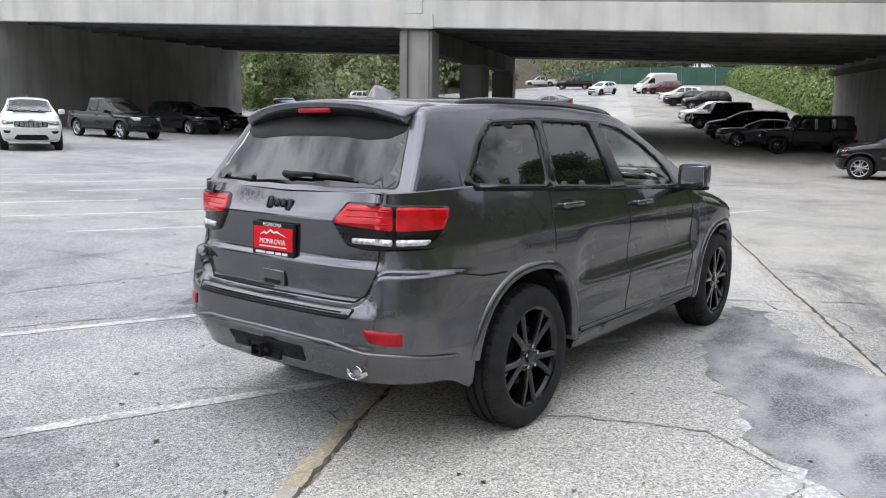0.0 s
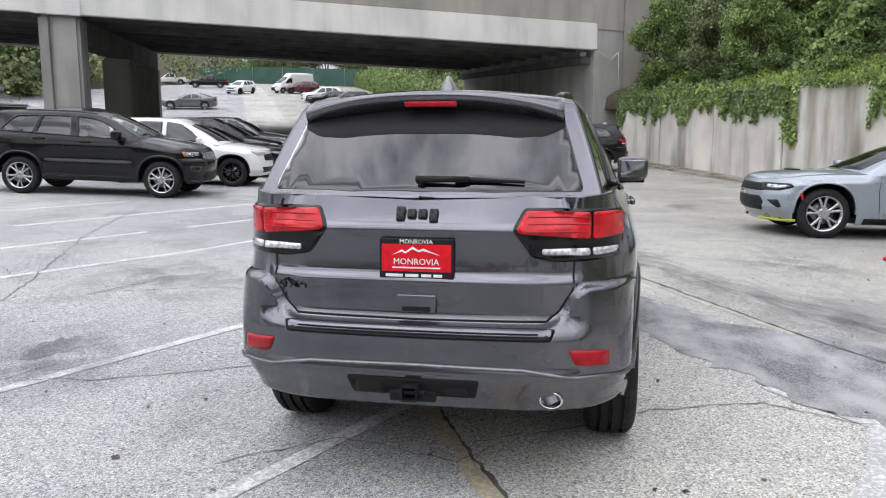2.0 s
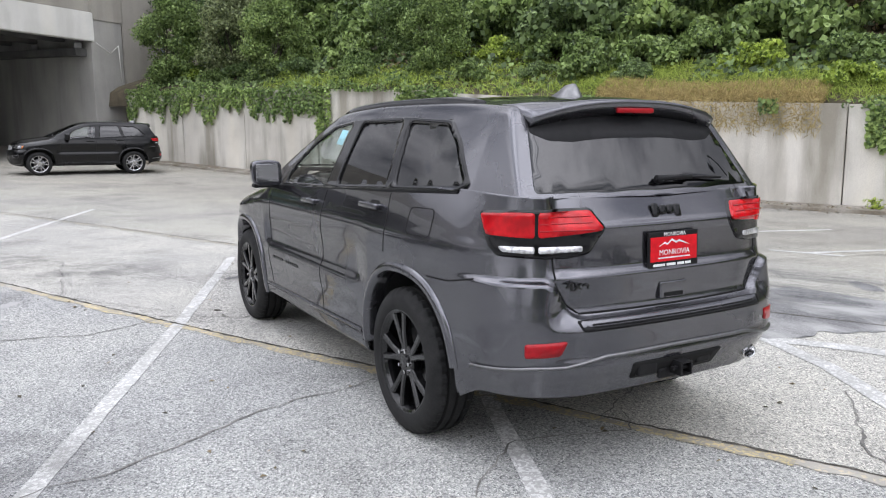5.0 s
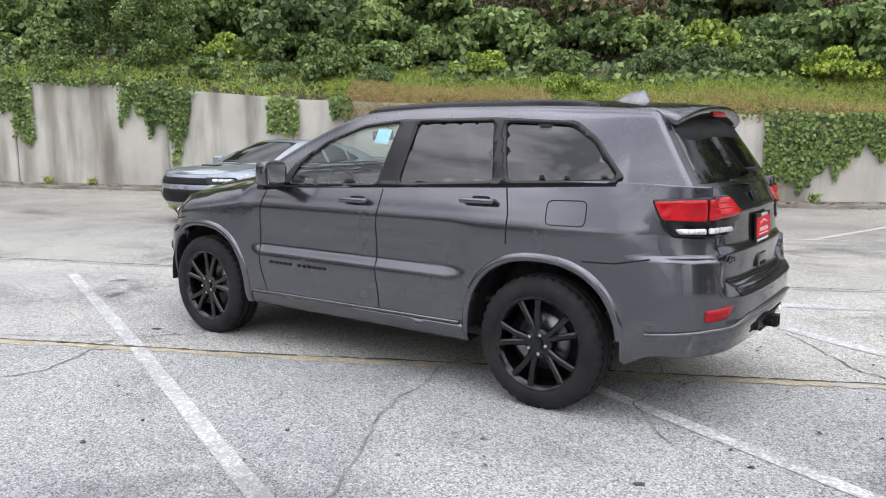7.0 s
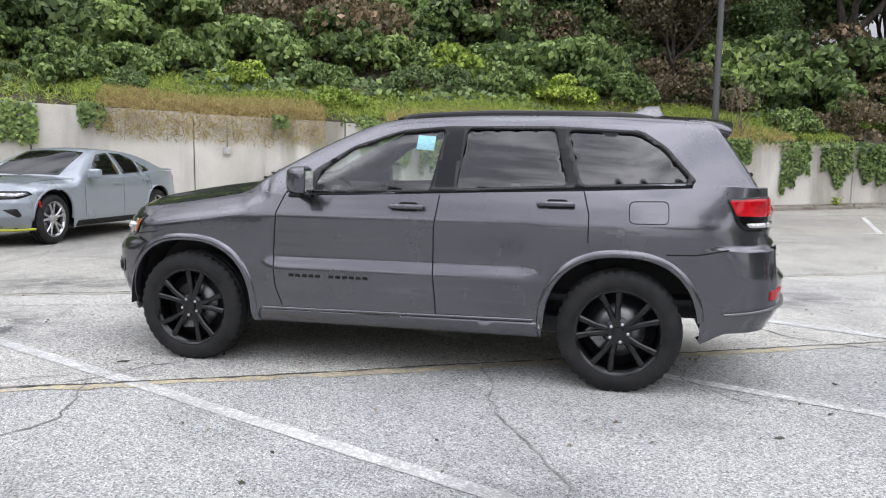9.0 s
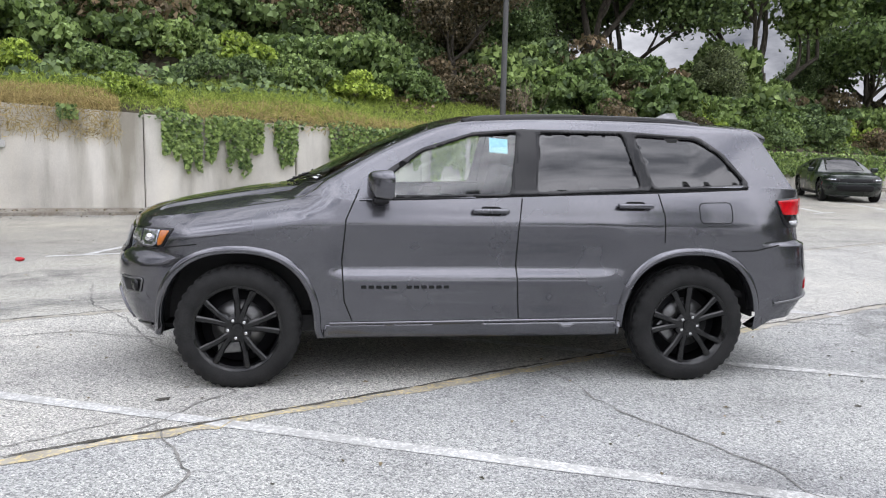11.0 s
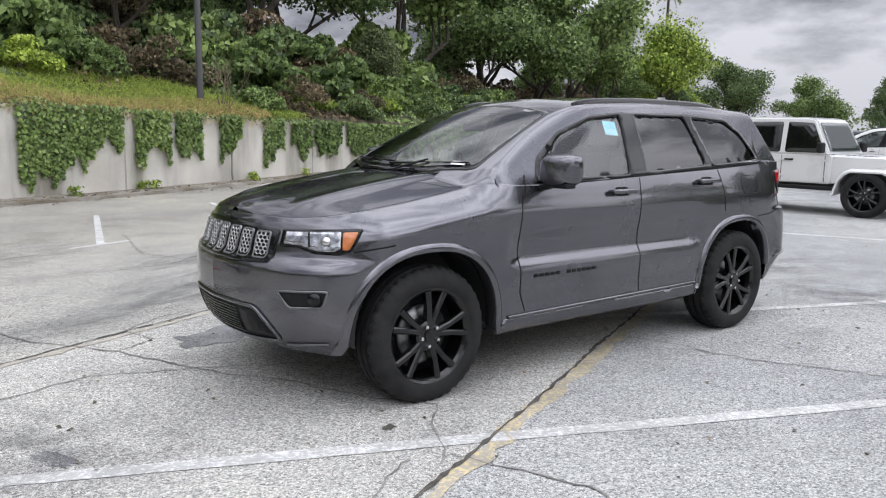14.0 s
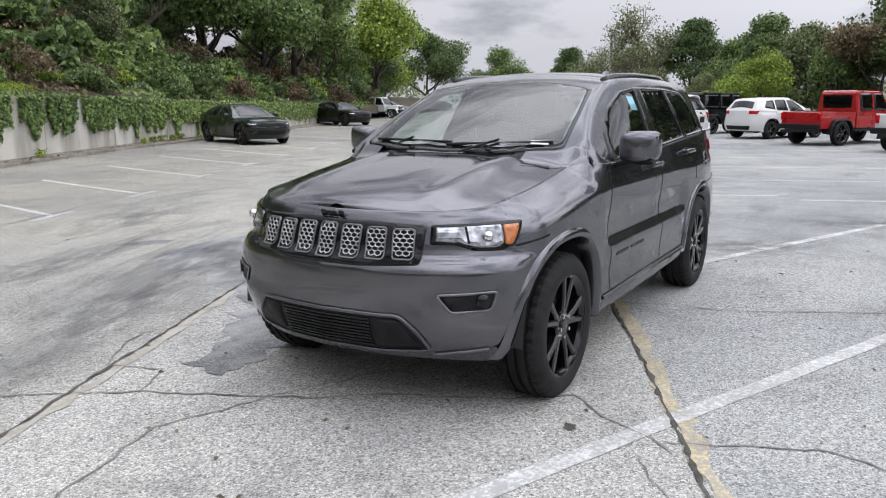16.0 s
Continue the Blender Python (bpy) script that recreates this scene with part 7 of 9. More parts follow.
    if kind == "pickup":
        for i in range(7):
            cx = (i - 3) * w * 0.27
            mesh_part("grille_slot", *sheet(rounded([(cx - w * 0.09, z0 + 0.03), (cx + w * 0.09, z0 + 0.03), (cx + w * 0.09, z1 - 0.03), (cx - w * 0.09, z1 - 0.03)], 0.03), FRs, 0.009, 0.06, skirt=0, flip=True), DARK_GAP, g)
    low = [(-0.5, 0.58), (0.5, 0.58), (0.58, 0.5), (0.54, 0.36), (-0.54, 0.36), (-0.58, 0.5)] if kind == "sedan" else [(-0.6, 0.5), (0.6, 0.5), (0.55, 0.36), (-0.55, 0.36)]
    mesh_part("lower_intake", *sheet(rounded(low, 0.03), FRs, 0.004, 0.05, skirt=0.01, flip=True), BLACK_TRIM, car, "black lower air intake")
    if kind == "sedan":
        zs = float(pchip(K["hood"])(1.62))
        part("hood_vent", box_bm((0.36, 0.13, 0.02), Matrix.Translation((0, 1.66 * st, zs + 0.001)) @ Matrix.Rotation(radians(-4), 4, "X"), 0.009, 2), GLOSS_BLACK, car, "black hood vent")
        part("deck_spoiler", box_bm((1.3, 0.12, 0.025), Matrix.Translation((0, -2.36 * st, 1.1)) @ Matrix.Rotation(radians(10), 4, "X"), 0.01), BASE_PAINT, car)
    mesh_part("rear_bumper_pad", *sheet(rounded([(-0.6, 0.52), (0.6, 0.52), (0.55, 0.36), (-0.55, 0.36)], 0.03), lambda q, z, o: W(q, z, o) * np.array([1, st, 1]), 0.006, 0.08, skirt=0.01), BLACK_TRIM, car)
    part("underbody", box_bm((1.4, 4.0 * st, 0.12), Matrix.Translation((0, 0, float(S.floor(0, 0)) + 0.06)), 0.03), CABIN_DARK, car)
    return car


def build_boxy(kind, rim):
    """An upright off-roader or its pickup version: tub, flat hood, slotted grille, wide fenders, square cab."""
    truck = kind == "crew_pickup"
    car = empty(kind, category="car")
    wb, r = (3.45, 0.42) if truck else (3.0, 0.41)
    yf, yr = wb / 2, -wb / 2
    cowl, nose = yf - 0.72, yf + 0.42
    back, tail = (yf - 2.55, yr - 0.95) if truck else (yr - 0.55, yr - 0.55)
    half = lambda z: 0.79 - np.maximum(0, np.asarray(z, float) - 1.14) * 0.16

    def prism(profile, bevel=0.02):
        """A side profile of (y, z) pairs carried across the car, narrowing above the belt."""
        bm = bmesh.new()
        a, b = ([bm.verts.new((sg * float(half(z)), y, z)) for y, z in profile] for sg in (-1, 1))
        n = len(profile)
        for i in range(n):
            bm.faces.new((a[i], a[(i + 1) % n], b[(i + 1) % n], b[i]))
        bm.faces.new(a)
        bm.faces.new(b)
        bmesh.ops.recalc_face_normals(bm, faces=bm.faces)
        bmesh.ops.bevel(bm, geom=list(bm.edges), offset=bevel, segments=3, affect="EDGES")
        return bm

    part("body", prism([(cowl + 0.02, 0.58), (cowl + 0.02, 1.13), (back, 1.14), (back, 0.58)]), BASE_PAINT, car)
    part("hard_top", prism([(cowl, 1.12), (cowl - 0.34, 1.8), (cowl - 0.5, 1.845), (back + 0.1, 1.86), (back + 0.02, 1.8), (back, 1.12)], 0.035), BASE_PAINT, car, "squared hard top")
    rows = []
    for t in np.linspace(0, 1, 12):
        y, w = cowl - 0.02 + (nose - cowl + 0.02) * t, 0.7 - 0.09 * t
        zc = 1.15 - 0.03 * t - 0.06 * float(sstep(0.86, 1.0, t))
        for x in np.linspace(-1, 1, 17):
            rows.append((x * w, y, zc - 0.05 * abs(x) ** 5 + 0.02 * float(np.exp(-(x / 0.4) ** 4)) * (1 - t) ** 0.3))
    mesh_part("hood", rows, grid_faces(12, 17, flip=True), BASE_PAINT, car, "flat hood")
    bm = bmesh.new()
    for sg in (-1, 1):
        add_box(bm, (0.03, nose - cowl, 0.5), Matrix.Translation((sg * 0.64, (cowl + nose) / 2, 0.84)) @ Matrix.Rotation(sg * 0.07, 4, "Z"), 0.01)
    part("engine_side", bm, BASE_PAINT, car)
    grille = part("grille", box_bm((1.26, 0.09, 0.4), Matrix.Translation((0, nose, 0.9)) @ Matrix.Rotation(radians(5), 4, "X"), 0.035, 3), BASE_PAINT, car, "upright grille with seven slots", True)
    for k in range(7):
        part("grille_slot", box_bm((0.062, 0.02, 0.27), Matrix.Translation(((k - 3) * 0.105, nose + 0.044, 0.915)) @ Matrix.Rotation(radians(5), 4, "X"), 0.008), DARK_GAP, grille)
    for sg in (-1, 1):
        bm = bmesh.new()
        add_tube(bm, (sg * 0.475, nose + 0.02, 0.95), (sg * 0.475, nose + 0.06, 0.95), 0.095, 0.085, 24)
        lamp = part("head_lamp", bm, GLOSS_BLACK, car, "round head lamp")
        bm = bmesh.new()
        add_tube(bm, (sg * 0.475, nose + 0.055, 0.95), (sg * 0.475, nose + 0.068, 0.95), 0.075, 0.06, 24)
        part("lamp_lens", bm, LAMP_INNER, lamp)
        part("tail_lamp", box_bm((0.13, 0.07, 0.24), Matrix.Translation((sg * 0.72, tail - 0.02, 0.98)), 0.02, 3), RED_LENS, car, "square red tail lamp", True)
        for ay in (yf, yr):
            out = [(-0.6, -0.02), (-0.52, 0.26), (-0.4, 0.42), (-0.28, 0.47), (0.3, 0.47), (0.42, 0.42), (0.55, 0.26), (0.6, 0.06)]
            bm = bmesh.new()
            rings = [[bm.verts.new((sg * x, ay + dy * q, r + dz * q + up)) for x, q, up in ((0.6, 1.0, 0.02), (0.9, 1.0, 0.0), (0.94, 0.98, -0.03), (0.93, 0.92, -0.03), (0.6, 0.92, 0.0))] for dy, dz in out]
            for a, b in zip(rings, rings[1:]):
                for i in range(5):
                    bm.faces.new((a[i], a[(i + 1) % 5], b[(i + 1) % 5], b[i]))
            for a in (rings[0], rings[-1]):
                bm.faces.new(a)
            bmesh.ops.recalc_face_normals(bm, faces=bm.faces)
            part("fender", bm, BASE_PAINT if ay > 0 else BLACK_TRIM, car, "wide flared fender")
            lv = [(sg * x, ay + dy * 0.93, r + dz * 0.93) for dy, dz in out for x in (0.91, 0.55)]
            m = len(lv)
            lv += [(sg * 0.56, ay + dy * 0.93, r + dz * 0.93) for dy, dz in out]
            mesh_part("wheel_well", lv, grid_faces(len(out), 2) + [tuple(range(m, len(lv)))], CABIN_DARK, car)
            mesh_part("arch_panel", [(sg * 0.797, ay + dy * 0.95, max(0.57, r + dz * 0.95)) for dy, dz in out], [tuple(range(len(out)))], CABIN_DARK, car, smooth=False)
            put_wheel(lot_wheel(r, rim), Matrix.Translation((sg * 0.83, ay, r - 0.006)) @ (Matrix() if sg > 0 else Matrix.Rotation(math.pi, 4, "Z")), car, 0.3 * ay)
        place = lambda y, z, o: np.stack([sg * (half(z) + o), y + 0 * z, z + 0 * y], -1)
        d0 = cowl - 0.1
        panes = [[(d0, 1.17), (d0 - 0.28, 1.74), (d0 - 0.78, 1.765), (d0 - 0.78, 1.17)], [(d0 - 0.88, 1.17), (d0 - 0.88, 1.765), (d0 - 1.55, 1.765), (d0 - 1.55, 1.17)]]
        if not truck:
            panes.append([(d0 - 1.68, 1.19), (d0 - 1.68, 1.75), (back + 0.2, 1.75), (back + 0.14, 1.19)])
        for q in panes:
            mesh_part("side_window", *sheet(rounded(q, 0.05), place, 0.006, 0.2, skirt=0.008, flip=sg < 0), LOT_GLASS, car, "dark side window")
        for y in (d0 + 0.02, d0 - 0.83, d0 - 1.62):
            mesh_part("panel_gap", *strip([(y, 1.12), (y, 0.62)], place, 0.012, 0.003, step=0.2, thick=0.002), DARK_GAP, car)
            if y != d0 - 1.62:
                for z in (0.72, 1.02):
                    part("hinge", box_bm((0.03, 0.09, 0.035), Matrix.Translation((sg * 0.8, y + 0.01, z)), 0.008), BASE_PAINT, car)
        for y in (d0 - 0.68, d0 - 1.45):
            part("door_handle", box_bm((0.04, 0.17, 0.035), Matrix.Translation((sg * 0.8, y, 1.03)), 0.012), BLACK_TRIM, car, "black door handle")
        part("mirror", box_bm((0.2, 0.1, 0.2), Matrix.Translation((sg * 0.96, cowl - 0.1, 1.27)), 0.04, 3), BLACK_TRIM, car, "square black door mirror", True)
        part("side_step", box_bm((0.14, wb - 1.15, 0.07), Matrix.Translation((sg * 0.84, 0, 0.5)), 0.025), BLACK_TRIM, car, "black side step")
        for k in range(6):
            part("letter_bar", box_bm((0.045, 0.075, 0.004), Matrix.Translation((sg * 0.62, cowl + 0.28 + 0.1 * k, 1.137 - 0.003 * k)) @ Matrix.Rotation(sg * 0.25, 4, "Y"), 0.001), BLACK_TRIM, car)
    ws = lambda x, t, o: np.stack([x * (1 - 0.11 * t), cowl - 0.34 * t + 0.012 + o, 1.12 + 0.68 * t + o * 0.5], -1)
    mesh_part("windscreen", *sheet(rounded([(-0.7, 0.1), (0.7, 0.1), (0.7, 0.93), (-0.7, 0.93)], 0.06), ws, 0.008, 0.2, skirt=0.01), SCREEN_GLASS, car, "upright flat windscreen")
    mesh_part("screen_backing", *sheet(rounded([(-0.69, 0.11), (0.69, 0.11), (0.69, 0.92), (-0.69, 0.92)], 0.06), ws, 0.002, 0.2, skirt=0), CABIN_DARK, car)
    part("back_window", box_bm((1.1, 0.02, 0.45), Matrix.Translation((0, back - 0.005, 1.48)) @ Matrix.Rotation(radians(2), 4, "X"), 0.008), LOT_GLASS, car, "dark back window")
    part("front_bumper", box_bm((1.62, 0.2, 0.2), Matrix.Translation((0, nose + 0.22, 0.66)), 0.05, 3), BLACK_TRIM, car, "black steel front bumper")
    part("skid_plate", box_bm((0.9, 0.14, 0.14), Matrix.Translation((0, nose + 0.16, 0.52)) @ Matrix.Rotation(0.5, 4, "X"), 0.03), BLACK_TRIM, car)
    part("rear_bumper", box_bm((1.62, 0.16, 0.18), Matrix.Translation((0, tail - 0.12, 0.64)), 0.04), BLACK_TRIM, car, "black rear bumper")
    part("underbody", box_bm((1.2, tail * -1 + nose, 0.2), Matrix.Translation((0, (nose + tail) / 2, 0.55)), 0.04), CABIN_DARK, car)
    if truck:
        ya, yb = back - 0.06, tail
        for name, size, place2 in (("bed_side", (0.09, ya - yb, 0.56), (0.745, (ya + yb) / 2, 0.86)), ("bed_side", (0.09, ya - yb, 0.56), (-0.745, (ya + yb) / 2, 0.86)), ("tailgate", (1.4, 0.08, 0.54), (0, yb + 0.04, 0.86)), ("bed_front", (1.4, 0.06, 0.54), (0, ya - 0.03, 0.86))):
            part(name, box_bm(size, Matrix.Translation(place2), 0.02), BASE_PAINT, car)
        part("bed_liner", box_bm((1.4, ya - yb - 0.12, 0.05), Matrix.Translation((0, (ya + yb) / 2, 0.66)), 0.01), BLACK_TRIM, car, "black bed liner")
    else:
        put_wheel(lot_wheel(r, rim), Matrix.Translation((0.05, back - 0.16, 1.05)) @ Matrix.Rotation(-math.pi / 2, 4, "Z"), car, 0.2, "spare wheel")
    return car


PROTO = {}


def lot_car(kind, x, y, heading, material, label, rim=RIM_SILVER, name=None, z=None, group="cars in the lot"):
    """Put a vehicle on the ground there, with its nose towards heading (degrees from the x axis)."""
    zz = float(ground_z(x, y)) if z is None else z
    h, d = radians(heading), 1.3
    fx, fy = math.cos(h), math.sin(h)
    pitch = math.atan2(float(ground_z(x + fx * d, y + fy * d)) - float(ground_z(x - fx * d, y - fy * d)), 2 * d)
    roll = math.atan2(float(ground_z(x - fy * 0.8, y + fx * 0.8)) - float(ground_z(x + fy * 0.8, y - fx * 0.8)), 1.6)
    m = Matrix.Translation((x, y, zz + 0.002)) @ Matrix.Rotation(h - math.pi / 2, 4, "Z") @ Matrix.Rotation(pitch, 4, "X") @ Matrix.Rotation(roll, 4, "Y")
    if kind == "suv":
        ob = copy_thing(hero, m)
        set_paint(ob, GREY_PAINT, material)
        set_paint(ob, RIM_BLACK, rim)
        set_paint(ob, RED_PRINT, BLACK_TRIM)
        for o in list(ob.children_recursive):
            if o.name.split(".")[0] in ("lettering", "mountain_print", "lettering_bar", "window_sheet"):
                bpy.data.objects.remove(o)
            elif "grey" in o.get("label", ""):
                o["label"] = ""
    else:
        key = (kind, rim.name)
        if key not in PROTO:
            PROTO[key] = ((build_boxy if kind in ("off_roader", "crew_pickup") else build_lot_car)(kind, rim), material)
            ob, old = PROTO[key][0], BASE_PAINT
            ob.matrix_basis = m
        else:
            ob, old = copy_thing(PROTO[key][0], m), PROTO[key][1]
        set_paint(ob, old, material)
        if kind == "sedan" and material is not SILVER_PAINT:
            for o in [o for o in ob.children_recursive if o.name.split(".")[0] == "front_lip"]:
                bpy.data.objects.remove(o)
    if name:
        ob.name = name
    return tagged(ob, label, "car", group)


def lot_cars():
    # wall side
    c = lot_car("sedan", 5.56, 7.68, 184.8, SILVER_PAINT, "pale blue-grey four-door sedan parked by the wall")
    part("window_sheet", box_bm((0.004, 0.34, 0.2), Matrix.Translation((0.725, -0.66, 1.18)) @ Matrix.Rotation(radians(-24), 4, "Y"), 0.001), CYAN_SHEET, c, "pale price sheet in the window")
    lot_car("suv", -0.32, 24.46, 182.3, BLACK_PAINT, "black suv with silver wheels parked under the bridge edge")
    # rows ahead on the far side
    lot_car("suv", -9.68, 9.9, 11.8, BLACK_PAINT, "black suv with silver wheels in a parking row")
    lot_car("compact_suv", -9.6, 13.2, 11.8, WHITE_PAINT, "white compact suv in a parking row", rim=RIM_BLACK)
    lot_car("sedan", -10.6, 16.3, 11.8, BLACK_PAINT, "black sedan in a parking row")
    lot_car("compact_suv", -11.8, 19.4, 11.8, BLACK_PAINT, "black compact suv in a parking row", rim=RIM_BLACK)
    lot_car("sedan", -12.8, 22.4, 11.8, SILVER_PAINT, "silver sedan in a parking row")
    lot_car("compact_suv", -14.0, 25.6, 11.8, ASH_PAINT, "grey compact suv in a parking row", rim=RIM_BLACK)
    lot_car("off_roader", -18.0, 15.0, 175, BLACK_PAINT, "black boxy off-roader in a parking row")
    lot_car("pickup", -19.5, 22.5, 175, ASH_PAINT, "grey pickup truck in a parking row")
    lot_car("suv", -25.6, 8.0, -23, WHITE_PAINT, "white suv parked in front of the bridge")
    lot_car("pickup", -31.4, 14.5, 4, BLACK_PAINT, "black pickup truck under the bridge")
    lot_car("suv", -35.4, 20.9, 4, BLACK_PAINT, "black suv under the bridge")
    lot_car("sedan", -38.7, 25.8, 4, BLACK_PAINT, "black sedan under the bridge")
    lot_car("pickup", -46, 37.5, -23, BLUE_PAINT, "blue pickup truck beyond the bridge")
    lot_car("sedan", -49.7, 43.9, -23, BLACK_PAINT, "black sedan on the upper lot")
    lot_car("sedan", -47.5, 46.5, -23, WHITE_PAINT, "white sedan on the upper lot")
    lot_car("compact_suv", -58, 60, 15, WHITE_PAINT, "white compact suv on the upper lot", rim=RIM_BLACK)
    lot_car("pickup", -64, 71, 15, WHITE_PAINT, "white pickup truck on the upper lot")
    # row along the far wall
    lot_car("off_roader", -6.6, 37.1, 210, BLACK_PAINT, "black boxy suv in the row beyond the bridge", rim=RIM_BLACK)
    lot_car("sedan", -9.25, 39.4, 210, ASH_PAINT, "grey coupe in the row beyond the bridge")
    lot_car("suv", -11.0, 42.2, 210, BLACK_PAINT, "black suv with silver wheels in the row beyond the bridge", rim=RIM_BLACK)
    lot_car("off_roader", -16.0, 52.6, 208, BLACK_PAINT, "black boxy off-roader in the row beyond the bridge")
    lot_car("compact_suv", -18.3, 56.6, 208, WHITE_PAINT, "white compact suv in the row beyond the bridge", rim=RIM_BLACK)
    lot_car("compact_suv", -22.6, 68.4, 208, BLACK_PAINT, "black sedan in the row beyond the bridge")
    lot_car("sedan", -25.2, 71.0, 208, BLACK_PAINT, "black sedan suv in the row beyond the bridge", rim=RIM_BLACK)
    lot_car("compact_suv", -27.6, 75.0, 208, WHITE_PAINT, "white compact suv in the row beyond the bridge", rim=RIM_BLACK)
    lot_car("compact_suv", -36.0, 91.2, 208, MAROON_PAINT, "maroon compact suv beside the van", rim=RIM_BLACK)
    lot_car("van", -37.6, 92.0, 230, WHITE_PAINT, "white high-roof van at the top of the lot")
    lot_car("compact_suv", -42, 86, 260, WHITE_PAINT, "white compact suv at the top of the lot", rim=RIM_BLACK)
    lot_car("pickup", -53, 99, 200, BLACK_PAINT, "dark pickup truck at the top of the lot")
    lot_car("pickup", -64, 108, 200, WHITE_PAINT, "white pickup truck at the top of the lot")
    lot_car("compact_suv", -78, 122, 20, SILVER_PAINT, "silver compact suv at the top of the lot", rim=RIM_BLACK)
    lot_car("sedan", -36, 62, 200, ASH_PAINT, "grey sedan on the slope")
    # rows behind
    lot_car("crew_pickup", 4.15, -11.6, 183, WHITE_PAINT, "white four-door off-road pickup truck with black fenders", rim=RIM_BLACK)
    lot_car("suv", 5.1, -18.0, -8, WHITE_PAINT, "white compact suv with black roof", rim=RIM_BLACK)
    lot_car("compact_suv", 8.2, -21.4, -8, BLACK_PAINT, "black compact suv in a parking row", rim=RIM_BLACK)
    lot_car("off_roader", 5.35, -33.2, 239, BLACK_PAINT, "black boxy off-roader in a parking row", rim=RIM_BLACK)
    lot_car("compact_suv", 2.4, -29.6, 239, WHITE_PAINT, "white compact suv in a parking row", rim=RIM_BLACK)
    lot_car("crew_pickup", -0.5, -26.5, 239, RED_PAINT, "red pickup truck in a parking row", rim=RIM_BLACK)
    lot_car("crew_pickup", -3.5, -23.6, 239, WHITE_PAINT, "white pickup truck in a parking row", rim=RIM_BLACK)
    lot_car("compact_suv", 8.5, -36.4, 239, BLACK_PAINT, "black suv in a parking row", rim=RIM_BLACK)
    lot_car("sedan", 19.5, -16.5, 160, GREEN_PAINT, "dark green sedan nosing out from the wall", rim=RIM_BLACK)
    lot_car("sedan", 28.6, -33.8, 165, BLACK_PAINT, "black coupe farther along the wall", rim=RIM_BLACK)
    lot_car("off_roader", 38.5, -52, 190, WHITE_PAINT, "white boxy off-roader far along the lot")
    lot_car("sedan", 40.5, -57, 190, SILVER_PAINT, "silver sedan far along the lot")
    lot_car("off_roader", 66, -86, 200, WHITE_PAINT, "white boxy off-roader far off")


lot_cars()


# ---- plants ----
LEAF_DARK = leafy("dark_shrub_leaf", (0.03, 0.055, 0.024), (0.195, 0.275, 0.112))
LEAF_MID = leafy("mid_shrub_leaf", (0.04, 0.075, 0.026), (0.275, 0.375, 0.135))
LEAF_BRIGHT = leafy("bright_shrub_leaf", (0.06, 0.11, 0.02), (0.39, 0.5, 0.1))
LEAF_RUST = leafy("rusty_shrub_leaf", (0.045, 0.042, 0.026), (0.235, 0.185, 0.115), dry=(0.5, 0.37, 0.27))
LEAF_IVY = leafy("ivy_leaf", (0.05, 0.1, 0.03), (0.3, 0.41, 0.14), rough=0.4)
LEAF_DRY = leafy("dry_straw", (0.26, 0.195, 0.091), (0.64, 0.51, 0.25), rough=0.8)
LEAF_GRASS = leafy("bank_grass", (0.08, 0.13, 0.022), (0.4, 0.5, 0.11), rough=0.7)
LEAF_OLIVE = leafy("olive_tree_leaf", (0.05, 0.07, 0.036), (0.28, 0.33, 0.17))
BARK = rough_surface("grey_bark", (0.045, 0.038, 0.03), (0.12, 0.105, 0.085), 5.0, 40.0, 0.95, 1.0, 0.02, stretch=(3, 3, 0.5))
PALE_TWIG = rough_surface("pale_twig", (0.15, 0.12, 0.085), (0.27, 0.22, 0.16), 5.0, 40.0, 0.95, 0.5)
GREY_METAL = plain("galvanised_grey", (0.3, 0.32, 0.34), 0.45, 0.6)


def leaf_cards(pts, nrm, size, rng, long=1.5, spread=0.9):
    """Folded leaves at those places, turned roughly along the normals."""
    n = len(pts)
    nrm = nrm + rng.normal(0, spread, (n, 3))
    nrm /= np.linalg.norm(nrm, axis=1)[:, None] + 1e-9
    t = rng.normal(0, 1, (n, 3))
    t[:, 2] -= 0.5
    t -= nrm * np.sum(t * nrm, axis=1)[:, None]
    t /= np.linalg.norm(t, axis=1)[:, None] + 1e-9
    b = np.cross(nrm, t)
    s = size * rng.uniform(0.6, 1.35, n)[:, None]
    p0, p2 = pts - t * s * long * 0.5, pts + t * s * long * 0.5 - nrm * s * 0.25
    p1, p3 = pts + b * s * 0.5 + nrm * s * 0.12, pts - b * s * 0.5 + nrm * s * 0.12
    verts = np.stack([p0, p1, p2, p3], 1).reshape(-1, 3)
    faces = np.arange(4 * n).reshape(n, 4)
    return verts, faces


def lump_points(centres, radii, n, rng, low=-0.35, inside_share=0.25):
    """Points on a heap of ellipsoids, mostly on their upper and outer faces."""
    k = rng.choice(len(centres), n, p=np.array([r[0] * r[1] for r in radii]) / sum(r[0] * r[1] for r in radii))
    d = rng.normal(0, 1, (n, 3))
    d /= np.linalg.norm(d, axis=1)[:, None]
    d[:, 2] = np.where(d[:, 2] < low, -d[:, 2], d[:, 2])
    depth = np.where(rng.random(n) < inside_share, rng.uniform(0.45, 0.9, n), rng.uniform(0.88, 1.06, n))
    c, r = np.array(centres)[k], np.array(radii)[k]
    return c + d * r * depth[:, None], d


